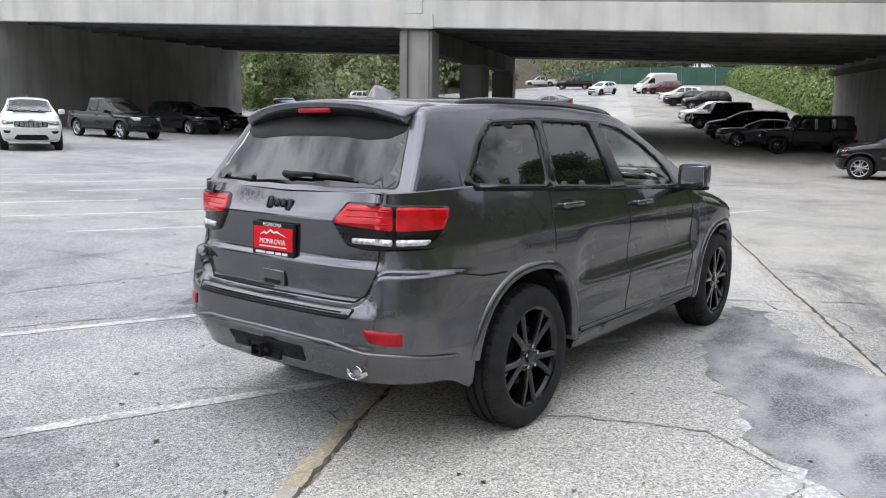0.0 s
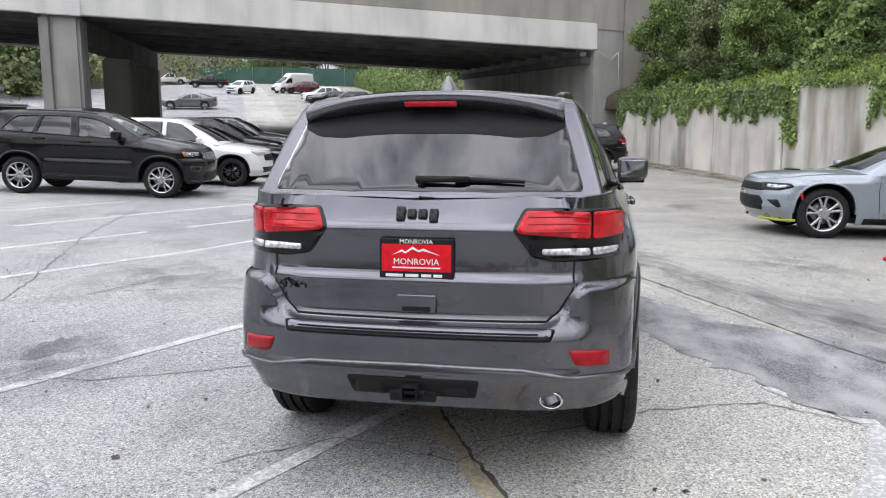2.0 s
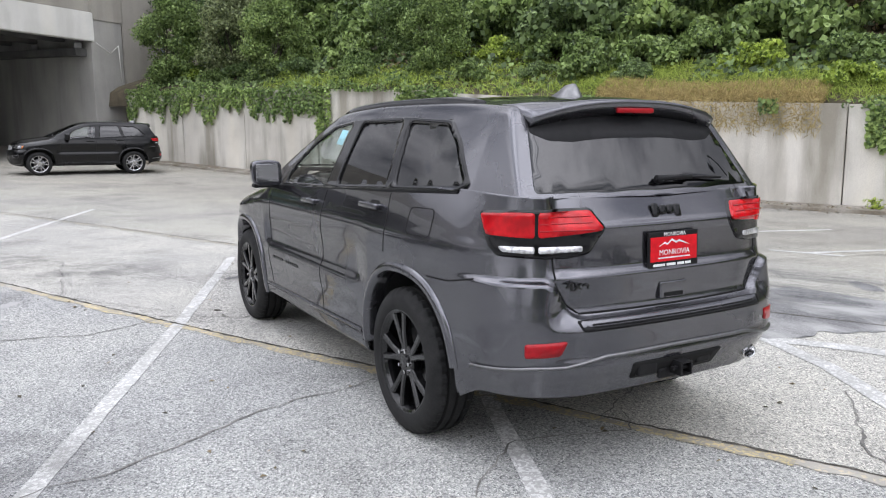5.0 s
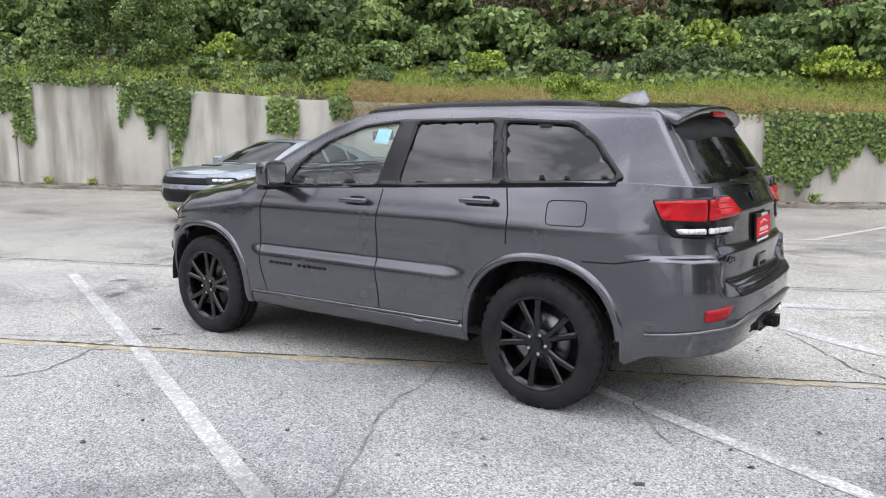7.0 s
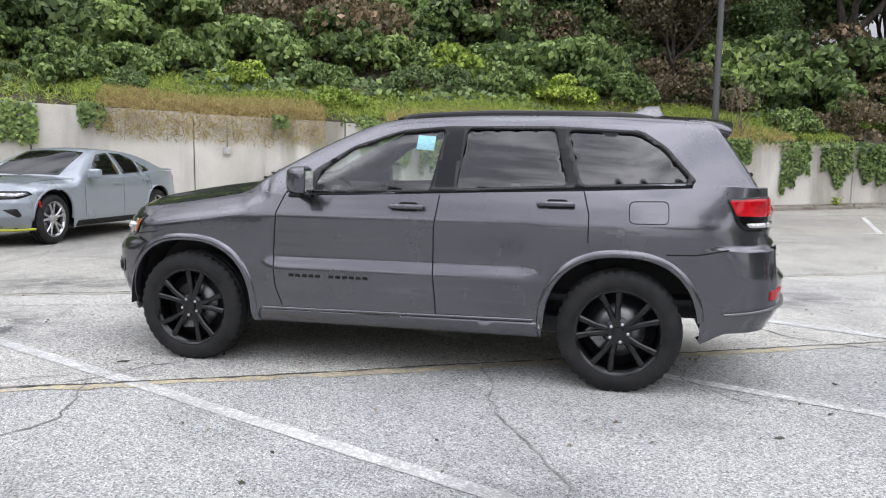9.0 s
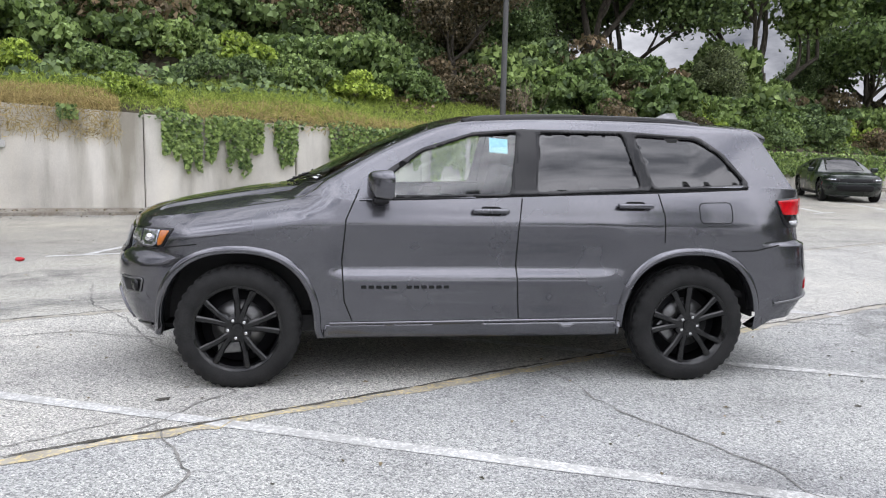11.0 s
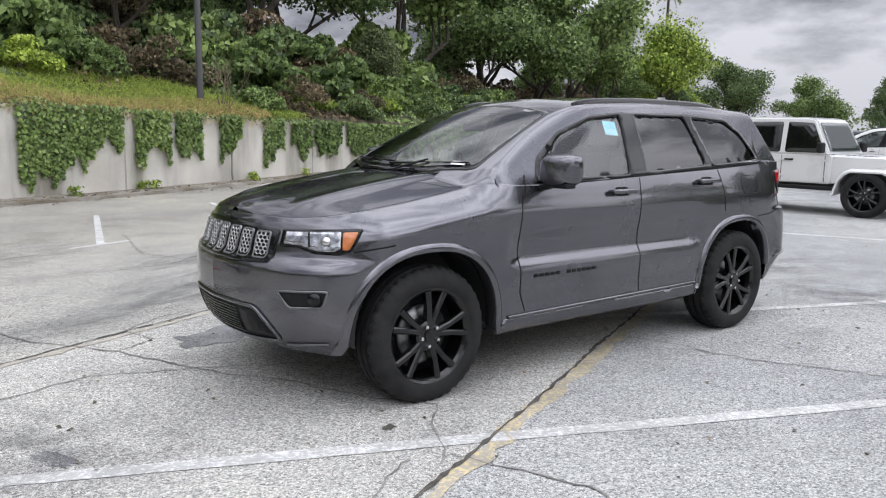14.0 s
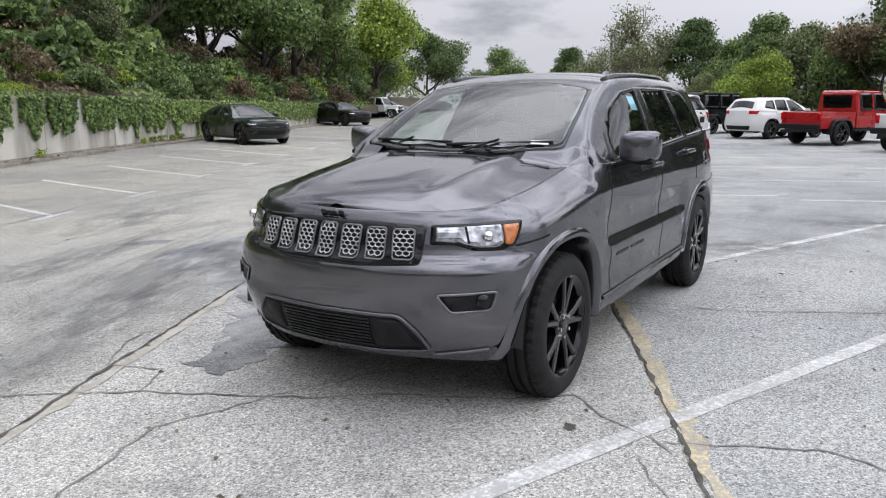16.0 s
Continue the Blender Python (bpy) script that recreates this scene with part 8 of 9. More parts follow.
def fast_mesh(name, verts, faces, material):
    me = bpy.data.meshes.new(name)
    verts, faces = np.asarray(verts, np.float32), np.asarray(faces, np.int32)
    me.vertices.add(len(verts))
    me.vertices.foreach_set("co", verts.ravel())
    me.loops.add(faces.size)
    me.loops.foreach_set("vertex_index", faces.ravel())
    me.polygons.add(len(faces))
    me.polygons.foreach_set("loop_start", np.arange(0, faces.size, faces.shape[1], dtype=np.int32))
    me.update(calc_edges=True)
    me.materials.append(material)
    return me


def shrub_proto(seed, material, leaves=2600, leaf=0.075, wide=1.5, tall=1.3, long=1.5):
    rng = np.random.default_rng(seed)
    centres, radii = [], []
    for i in range(15):
        a, q = rng.uniform(0, 6.283), math.sqrt(rng.random())
        h = rng.uniform(0.15, 1.0) * tall * (1 - 0.55 * q)
        centres.append((math.cos(a) * q * wide * 0.75, math.sin(a) * q * wide * 0.75, h))
        r = rng.uniform(0.28, 0.55) * wide * 0.62
        radii.append((r, r, r * rng.uniform(0.6, 0.95)))
    p, d = lump_points(centres, radii, leaves, rng)
    return fast_mesh("leaves", *leaf_cards(p, d, leaf, rng, long), material)


def branch_mesh(paths, n=6):
    """Tapered limbs: each path is a list of (place, radius)."""
    verts, faces = [], []
    for path in paths:
        o = len(verts)
        for i, (p, r) in enumerate(path):
            a, b = Vector(path[max(0, i - 1)][0]), Vector(path[min(len(path) - 1, i + 1)][0])
            q = (b - a).normalized().to_track_quat("Z", "Y")
            for k in range(n):
                t = 6.283 * k / n
                verts.append(tuple(Vector(p) + q @ Vector((r * math.cos(t), r * math.sin(t), 0))))
        faces += [tuple(o + i for i in f) for f in grid_faces(len(path), n, close=True)]
    return verts, faces


def grow(rng, start, way, length, radius, levels, paths, tips, spread=0.75, up=0.25, kids=3):
    pts, p, d = [], Vector(start), Vector(way).normalized()
    steps = 6
    for i in range(steps + 1):
        pts.append((tuple(p), radius * (1 - 0.55 * i / steps)))
        d = (d + Vector((rng.uniform(-0.16, 0.16), rng.uniform(-0.16, 0.16), rng.uniform(-0.05, 0.16)))).normalized()
        p = p + d * length / steps
    paths.append(pts)
    if levels == 0:
        tips.append(tuple(p))
        return
    for k in range(kids):
        at = Vector(pts[steps - (k % 3)][0])
        w = d + Vector((rng.uniform(-spread, spread), rng.uniform(-spread, spread), rng.uniform(-0.1, spread) * 0.5 + up))
        grow(rng, at, w, length * rng.uniform(0.55, 0.8), radius * 0.52, levels - 1, paths, tips, spread, up, kids)


def tree_proto(name, seed, material, tall=9.0, trunk=0.2, leaves=16000, leaf=0.17, puff=1.5, levels=3, kids=3, spread=0.85, bark=None, column=False, up=0.3, low=0.3, wide=0.3):
    """A tree at the origin: trunk with limbs, and a ragged crown of leaf clumps along the outer limbs."""
    r, rng = random.Random(seed), np.random.default_rng(seed)
    paths, tips = [], []
    stem = [((0.03 * i, 0.02 * i * i * 0.3, -0.3 + (tall * low * 0.85 + 0.3) * i / 5), trunk * (1.25 - 0.07 * i)) for i in range(6)]
    paths.append(stem)
    for k in range(kids + 1):
        a = 6.283 * (k + r.uniform(-0.2, 0.2)) / kids
        way = (0.1, 0.1, 1) if k == kids else (math.cos(a) * spread, math.sin(a) * spread, r.uniform(0.55, 1.0))
        grow(r, stem[5 if k == kids else 3 + k % 3][0], way, tall * low * (1.0 if k < kids else 1.15), trunk * 0.62, levels - 1, paths, tips, spread, up, kids)
    tree = empty(name, category="tree")
    mesh_part("trunk", *branch_mesh(paths, 7), bark or BARK, tree, "grey bark trunk with spreading limbs")
    if leaves:
        if column:
            centres = []
            for _ in range(60):
                h, a = r.random() ** 0.8, r.uniform(0, 6.28)
                q = tall * wide * math.sin(math.pi * min(0.97, 0.12 + 0.88 * h)) ** 0.7 * r.uniform(0.45, 1.0)
                centres.append((q * math.cos(a), q * math.sin(a), tall * (0.1 + 0.88 * h)))
        else:
            mids = [p[3][0] for p in paths[1:] if p[0][1] < trunk * 0.3]
            centres = [(x + r.uniform(-0.5, 0.5), y + r.uniform(-0.5, 0.5), z + r.uniform(-0.4, 0.4)) for x, y, z in tips + mids]
        radii = [(puff * r.uniform(0.35, 1.0),) * 2 + (puff * r.uniform(0.25, 0.65),) for _ in centres]
        p, d = lump_points(centres, radii, leaves, rng, -0.8, 0.45)
        p += rng.normal(0, 0.12 * puff, p.shape)
        ob = new("crown", fast_mesh("crown", *leaf_cards(p, d, leaf, rng, 1.5, 1.1), material))
        ob.parent = tree
        tagged(ob, "ragged leafy crown")
    return tree


SHRUBS = [shrub_proto(1, LEAF_DARK, 2900, 0.09), shrub_proto(2, LEAF_DARK, 3400, 0.08, 1.7, 1.2), shrub_proto(3, LEAF_MID, 2800, 0.1), shrub_proto(4, LEAF_MID, 2600, 0.115, 1.4, 1.6, 1.8),
          shrub_proto(5, LEAF_BRIGHT, 2600, 0.09, 1.3, 1.0), shrub_proto(6, LEAF_RUST, 2500, 0.085, 1.4, 1.4), shrub_proto(7, LEAF_RUST, 2800, 0.075, 1.6, 1.3), shrub_proto(8, LEAF_DARK, 3400, 0.11, 1.9, 1.9)]
SHRUB_WORDS = ["dense dark green shrub on the bank", "dense dark green shrub on the bank", "leafy mid-green shrub on the bank", "tall leafy mid-green shrub on the bank",
               "bright yellow-green shrub on the bank", "rusty brown drying shrub on the bank", "rusty brown drying shrub on the bank", "large dark green bush on the bank"]


def put_shrub(kind, x, y, z, size, turn, group="shrubs on the bank"):
    ob = new("shrub", SHRUBS[kind])
    ob.matrix_basis = Matrix.Translation((x, y, z)) @ Matrix.Rotation(turn, 4, "Z") @ Matrix.Diagonal((size, size, size * 1.05, 1))
    return tagged(ob, SHRUB_WORDS[kind], "shrub", group)


def bank_shrubs():
    r = random.Random(11)
    rows = [(1.6, 1.7, 0.55), (3.4, 1.8, 0.85), (5.6, 1.9, 1.25), (8.0, 2.2, 1.5), (10.8, 2.5, 1.75), (14.0, 3.0, 1.9), (18.0, 3.6, 2.2)]
    for row, (d, gap, size) in enumerate(rows):
        a = -14.0
        while a < 78:
            aa, dd = a + r.uniform(-0.5, 0.5), d + r.uniform(-0.7, 0.7)
            grassy = 12 < aa < 24 and dd < 2.2
            if not (grassy or (row == 0 and 5 < aa < 12 and r.random() < 0.5)):
                if aa < 9:
                    pick = r.choice([0, 2, 2, 3, 7, 3, 2, 4] if row < 3 else [0, 2, 7, 3, 3, 1])
                elif aa < 20:
                    pick = r.choice([0, 2, 4, 3, 2, 4] if row < 3 else [5, 6, 2, 7, 3, 6])
                else:
                    pick = r.choice([5, 6, 0, 7, 4, 2, 3] if row < 3 else [0, 7, 6, 3, 5, 2])
                x, y, z = wall_at(aa, dd, hill_z(aa, dd))
                put_shrub(pick, x, y, z - 0.1 * size, size * r.uniform(0.75, 1.3) * (1.0 + (0.45 if row < 3 else 0.0) * float(sstep(20, 32, aa))) * (1.0 - (0.3 if row > 2 else 0.0) * float(sstep(24, 32, aa))), r.uniform(0, 6.28))
            a += gap * r.uniform(0.75, 1.2) * (1.0 if a < 40 else 1.35)


bank_shrubs()


def bank_cover():
    """Low leafy growth that hides the earth of the bank, in patches of differing kinds and heights."""
    rng = np.random.default_rng(41)
    for k, (material, n, size, word) in enumerate(((LEAF_MID, 15000, 0.15, "mid-green"), (LEAF_DARK, 20000, 0.15, "dark green"), (LEAF_RUST, 9000, 0.13, "rusty brown"), (LEAF_BRIGHT, 6000, 0.13, "yellow-green"))):
        a, d = rng.uniform(-16, 82, n * 3), 0.5 + 17 * rng.random(n * 3) ** 1.3
        patch = np.array([noise.noise((p * 0.16, q * 0.22, 7.0 * k)) for p, q in zip(a, d)])
        grassy = (a > 11) & (a < 25) & (d < 2.0)
        ok = np.flatnonzero((patch > (0.02 if k < 2 else 0.12)) & ~grassy)[:n]
        a, d = a[ok], d[ok]
        bulge = np.array([0.55 + 0.8 * noise.noise((p * 0.55, q * 0.55, 3.0 + k)) + 0.3 * noise.noise((p * 1.7, q * 1.7, 9.0)) for p, q in zip(a, d)])
        h = np.clip(bulge, 0.08, 1.5) * np.clip(d / 2.5, 0.25, 1.0) * 0.6 * (0.35 + 0.65 * rng.random(len(a)))
        p = np.array([wall_at(float(x), float(y), hill_z(float(x), float(y)) + float(z)) for x, y, z in zip(a, d, h)])
        ob = new("bank_growth", fast_mesh("bank_growth", *leaf_cards(p, np.tile([-0.6, -0.25, 0.7], (len(a), 1)), size, rng, 1.4, 0.6), material))
        tagged(ob, word + " leafy undergrowth covering the bank", "undergrowth", kind="stuff")


bank_cover()


def ivy_and_grass():
    rng = np.random.default_rng(5)
    r = random.Random(21)
    # ivy curtains: along the wall, from its top down; (from, to, share of the height hung down, leaves)
    curtains = [(-16.3, -12.5, 0.55, 1500), (-12.5, -8.0, 0.45, 1700), (-8.0, -4.6, 0.5, 1300), (-5.0, -4.3, 0.85, 500), (-1.5, -0.6, 0.75, 500), (-0.6, 0.7, 0.85, 1100), (0.1, 0.6, 0.9, 300), (3.0, 3.9, 0.62, 600), (4.8, 5.4, 0.36, 260), (9.3, 9.7, 0.25, 120)]
    curtains += [(11.5, 12.4, 0.92, 1000), (12.5, 13.9, 0.78, 1100), (13.0, 13.6, 0.9, 300), (14.2, 14.8, 0.65, 420), (15.7, 18.4, 0.95, 3600), (18.8, 19.9, 0.9, 1200), (20.1, 21.0, 0.9, 1000), (21.7, 22.5, 0.85, 800), (23.5, 24.4, 0.8, 800), (24.8, 25.8, 0.85, 800),
                (26.0, 27.4, 0.9, 1300), (27.8, 31.8, 0.9, 3600), (31.8, 36, 0.95, 3400), (36, 44, 1.0, 4200), (44, 54, 1.0, 3600), (54, 66, 1.0, 3000)]
    for a0, a1, hang, count in curtains:
        n = int(count * 1.25)
        a = rng.uniform(a0, a1, n)
        top = wall_top(a) + 0.08
        base = np.array([float(ground_z(*wall_at(float(q), 0, 0)[:2])) for q in a])
        ragged = np.array([0.62 + 0.5 * noise.noise((q * 2.1, a0, 0)) + 0.25 * noise.noise((q * 6.0, a0, 3)) for q in a])
        drop = (top - base) * hang * np.clip(ragged, 0.12, 1.0) * rng.random(n) ** 0.75
        out = 0.03 + 0.14 * rng.random(n) * (1 - 0.5 * drop / (top - base))
        p = np.array([wall_at(float(q), -float(o), float(z)) for q, o, z in zip(a, out, top - drop)])
        nr = np.tile(np.array([-WN.x, -WN.y, 0.5]), (n, 1))
        ob = new("ivy", fast_mesh("ivy", *leaf_cards(p, nr, 0.085, rng, 1.15, 0.45), LEAF_IVY))
        tagged(ob, "green ivy hanging down the concrete wall", "ivy", "ivy on the wall", "stuff")
    # bushy ivy along the wall's head
    n = 15000
    a = np.concatenate([rng.uniform(-16.3, 1.0, 6500), rng.uniform(11, 64, n - 6500)])
    bulge = np.array([0.5 + 0.9 * noise.noise((q * 0.9, 3, 1)) for q in a])
    d = rng.uniform(-0.18, 0.75, n)
    z = wall_top(a) + np.clip(bulge, 0.05, 1.1) * rng.random(n) * np.where(a < 1, 0.55, 0.32) - 0.1
    p = np.array([wall_at(float(q), float(e), float(h)) for q, e, h in zip(a, d, z)])
    ob = new("ivy", fast_mesh("ivy_head", *leaf_cards(p, np.tile([-0.3, -0.1, 0.8], (n, 1)), 0.08, rng, 1.15, 0.6), LEAF_IVY))
    tagged(ob, "bushy green ivy along the wall's top", "ivy", "ivy on the wall", "stuff")
    # dry grass spilling over the wall, and green grass on the bank
    for name, a0, a1, d0, d1, n, mat, long, size, lab in (("dry_grass", 5.2, 10.6, -0.16, 0.9, 22000, LEAF_DRY, 17.0, 0.012, "dry straw-coloured grass spilling over the wall"), ("dry_grass", 12.2, 24, -0.12, 1.0, 12000, LEAF_DRY, 17.0, 0.012, "dry straw-coloured grass along the wall's top"),
                                                   ("bank_grass", 4.5, 26, 0.2, 3.4, 46000, LEAF_GRASS, 15.0, 0.014, "long green grass on the bank"), ("bank_grass", -8, 5.4, 0.02, 3.0, 9000, LEAF_GRASS, 12.0, 0.02, "green grass on the bank")):
        a, d = rng.uniform(a0, a1, n), rng.uniform(d0, d1, n)
        z = np.array([hill_z(float(q), max(0.0, float(e))) for q, e in zip(a, d)]) + rng.uniform(-0.05, 0.2, n) - np.where(d < 0.05, rng.random(n) * (0.75 if name == "dry_grass" and a1 < 12 else 0.25), 0)
        p = np.array([wall_at(float(q), float(e), float(h)) for q, e, h in zip(a, d, z)])
        nr = rng.normal(0, 1, (n, 3)) * np.array([1, 1, 0.15])
        v, f = leaf_cards(p, nr, size, rng, long, 0.1)
        ob = new(name, fast_mesh(name, v, f, mat))
        tagged(ob, lab, "grass", kind="stuff")
    # dead leaves and weeds along the kerb
    n = 3800
    a = rng.uniform(-16, 46, n)
    d = -np.abs(rng.normal(0, 0.45, n)) - 0.05
    p = np.array([(*wall_at(float(q), float(e), 0)[:2], float(ground_z(*wall_at(float(q), float(e), 0)[:2])) + 0.02 + (0.08 if e > -0.6 else 0.0)) for q, e in zip(a, d)])
    ob = new("leaf_litter", fast_mesh("leaf_litter", *leaf_cards(p, np.tile([0, 0, 1.0], (n, 1)), 0.045, rng, 1.4, 0.25), LEAF_RUST))
    tagged(ob, "scattered dead leaves along the wall's foot", "leaf litter", kind="stuff")
    for k in range(26):
        a0 = r.uniform(-4, 42)
        x, y, _ = wall_at(a0, -r.uniform(0.05, 0.5), 0)
        n = 60
        q = np.stack([x + rng.normal(0, 0.07, n), y + rng.normal(0, 0.07, n), float(ground_z(x, y)) + 0.1 + rng.random(n) * 0.2], -1)
        ob = new("weed_tuft", fast_mesh("weed_tuft", *leaf_cards(q, rng.normal(0, 1, (n, 3)), 0.04, rng, 3.5, 0.3), LEAF_GRASS))
        tagged(ob, "small green weed tuft at the wall's foot", "weed", "weeds at the wall's foot")


ivy_and_grass()


def trees():
    protos = {
        "dark": tree_proto("broadleaf_tree", 31, LEAF_DARK, 11.0, 0.26, 26000, 0.18, 2.1, spread=1.15, up=0.14, low=0.3),
        "mid": tree_proto("broadleaf_tree", 32, LEAF_MID, 9.5, 0.22, 20000, 0.17, 1.8, spread=1.1, up=0.16),
        "bright": tree_proto("broadleaf_tree", 33, LEAF_BRIGHT, 8.5, 0.2, 20000, 0.17, 1.8, spread=1.1, up=0.16),
        "olive": tree_proto("broadleaf_tree", 34, LEAF_OLIVE, 9.5, 0.22, 10500, 0.17, 1.4, spread=0.95),
        "bare": tree_proto("bare_tree", 35, LEAF_OLIVE, 10.0, 0.34, 5000, 0.13, 1.0, 4, 4, 1.15, PALE_TWIG, up=0.14, low=0.27),
        "conifer": tree_proto("broadleaf_tree", 36, LEAF_DARK, 10.0, 0.22, 17000, 0.16, 1.5, 2, 3, 0.45, column=True),
        "thick_dark": tree_proto("broadleaf_tree", 41, LEAF_DARK, 10.0, 0.24, 24000, 0.19, 1.9, 2, 3, 0.8, column=True, wide=0.36),
        "thick_mid": tree_proto("broadleaf_tree", 42, LEAF_MID, 9.0, 0.22, 22000, 0.18, 1.8, 2, 3, 0.8, column=True, wide=0.38),
        "thick_olive": tree_proto("broadleaf_tree", 43, LEAF_OLIVE, 8.5, 0.22, 20000, 0.18, 1.7, 2, 3, 0.8, column=True, wide=0.4),
        "open_mid": tree_proto("broadleaf_tree", 44, LEAF_MID, 9.5, 0.24, 11000, 0.17, 1.35, spread=1.05, up=0.2),
        "rusty": tree_proto("broadleaf_tree", 37, LEAF_RUST, 8.5, 0.2, 12000, 0.16, 1.5),
    }
    words = {"open_mid": "mid-green broadleaf tree with sky showing through", "dark": "tall dark green broadleaf tree", "mid": "mid-green broadleaf tree with open crown", "bright": "bright green young broadleaf tree", "olive": "olive green tree with open crown", "bare": "nearly leafless pale twiggy tree", "conifer": "dense round-headed dark green tree", "rusty": "rusty brown drying broadleaf tree", "thick_dark": "dense dark green tree leafy to the ground", "thick_mid": "dense mid-green tree leafy to the ground", "thick_olive": "dense olive green tree leafy to the ground"}
    used = set()

    def put(kind, x, y, size=1.0, turn=0.0, z=None, group="trees"):
        zz = (float(ground_z(x, y)) if z is None else z) - 0.15
        m = Matrix.Translation((x, y, zz)) @ Matrix.Rotation(turn, 4, "Z")
        if kind in used:
            ob = copy_thing(protos[kind], m)
        else:
            ob, _ = protos[kind], used.add(kind)
            ob.matrix_basis = m
        ob.scale = (size, size, size)
        return tagged(ob, words[kind], "tree", group)

    def bank(kind, a, d, size, turn):
        x, y, _ = wall_at(a, d, 0)
        put(kind, x, y, size, turn, hill_z(a, d), "trees on the bank")

    for kind, a, d, s, t in (("rusty", 23, 5.5, 0.62, 0), ("thick_dark", 19.5, 9.5, 0.6, 1), ("thick_dark", 22, 11.5, 0.95, 3), ("thick_mid", 17.5, 13, 0.9, 5), ("thick_dark", 13.5, 15, 0.9, 0.3), ("dark", 33.5, 8, 0.85, 2), ("thick_mid", 23.5, 9, 0.5, 2), ("thick_dark", 26.5, 8, 0.5, 0.6), ("thick_dark", 28.6, 9, 0.4, 4), ("open_mid", 31, 7, 1.15, 1), ("thick_olive", 35.5, 4, 0.38, 1), ("open_mid", 41, 6, 1.25, 5), ("thick_dark", 46, 7, 0.4, 2.2), ("mid", 49, 5, 0.95, 0.5), ("olive", 52, 7, 1.25, 4.4), ("mid", 54.5, 4, 1.0, 3.1), ("open_mid", 59, 3, 1.25, 1.0), ("thick_mid", 62, 7, 0.5, 2.2), ("open_mid", 67, 4, 1.0, 3.6), ("mid", 72, 7, 1.0, 2.9), ("thick_mid", 76, 4, 0.6, 4), ("bright", 82, 2, 1.2, 0.4), ("thick_dark", 85, 8, 0.85, 5), ("thick_dark", 94, 5, 0.6, 1)):
        bank(kind, a, d, s, t)
    for kind, a, d, s, t in (("thick_olive", 20, 12, 0.7, 1.1), ("thick_mid", 12, 14, 0.7, 3.3), ("thick_dark", 5, 13, 0.75, 0.2), ("thick_olive", -2, 13, 0.75, 5.2), ("thick_dark", -9, 9, 0.7, 4.1), ("thick_mid", -14, 6, 0.5, 2.5), ("thick_mid", -4, 3.5, 0.34, 2.5), ("thick_mid", -1.4, 1.9, 0.3, 0.7), ("rusty", 16, 10, 0.6, 2), ("thick_mid", -15, 1.5, 0.4, 1.2), ("thick_olive", -12, 2.2, 0.4, 3.0), ("thick_mid", -9, 1.7, 0.34, 4.4), ("thick_dark", -17, 4.5, 0.5, 0.9)):
        bank(kind, a, d, s, t)
    # tall trees across the lot, on the side that the windows mirror
    for i, (kind, x, y, s) in enumerate([("dark", -25, -14, 1.25), ("open_mid", -28, -20, 1.4)]):
        put(kind, x, y, s, i * 2.1, group="trees at the lot's end")
    # far side behind: low trees along the lot's end
    for i, (kind, x, y, s) in enumerate([("bare", 21.5, -78, 1.15), ("bare", 26, -80, 1.0), ("bare", 31, -84, 0.8), ("conifer", 17.2, -77, 0.95), ("thick_mid", 12.5, -74, 0.75), ("thick_dark", 9, -70, 0.85), ("thick_olive", 5.5, -66, 0.85), ("rusty", 0, -62, 1.0), ("mid", -5, -62, 0.95), ("dark", -10, -60, 0.95), ("bright", 11, -62, 0.42), ("thick_olive", 14.5, -70, 0.45), ("thick_dark", 11, -76, 0.75), ("olive", 3, -70, 0.8), ("thick_mid", 2.5, -63, 0.7), ("dark", -2.5, -67, 0.95), ("olive", 20, -72, 0.5), ("rusty", 7.5, -58, 0.3), ("rusty", 9.5, -57, 0.26), ("olive", -18, -56, 1.0), ("bright", 8, -58, 0.6), ("bare", -22, -54, 1.1), ("mid", -28, -50, 1.1),
                                         ("thick_dark", -22, -45, 1.5), ("thick_mid", -28, -41, 1.5), ("thick_dark", -11, -52, 1.5), ("thick_olive", -16, -48, 1.5), ("thick_dark", -7, -56, 1.4), ("olive", -66, 0, 1.2), ("dark", -70, 10, 1.2), ("mid", -72, 22, 1.2), ("conifer", 36, -90, 0.8), ("mid", 46, -92, 0.9), ("dark", 56, -88, 1.0), ("bright", 52, -72, 0.8)]):
        put(kind, x, y, s, i * 1.3, group="trees at the lot's end")
    # beyond the bridge: wooded slope on one side, bank on the other, a row far off
    r = random.Random(77)
    for i in range(26):
        x, y = -74 + r.uniform(0, 34) - i * 0.6, 52 + i * 2.2 + r.uniform(-4, 4)
        put(r.choice(["olive", "thick_olive", "thick_mid", "olive", "bare"]), x - 14, y, r.uniform(0.7, 1.05), r.uniform(0, 6), group="trees beyond the bridge")
    for i in range(20):
        a, d = -32 - i * 4.2 + r.uniform(-1.5, 1.5), 4 + r.uniform(0, 9)
        x, y, _ = wall_at(a, d, 0)
        put(r.choice(["thick_dark", "thick_mid", "thick_olive", "mid"]), x, y, r.uniform(0.55, 0.85), r.uniform(0, 6), float(ground_z(x, y)) + 1.6, "trees beyond the bridge")
    for i in range(30):
        put(r.choice(["dark", "olive", "conifer", "mid"]), -140 + i * 5.2 + r.uniform(-2, 2), 158 + r.uniform(-8, 14) - i * 0.5, r.uniform(0.7, 1.1), r.uniform(0, 6), group="trees beyond the bridge")


trees()


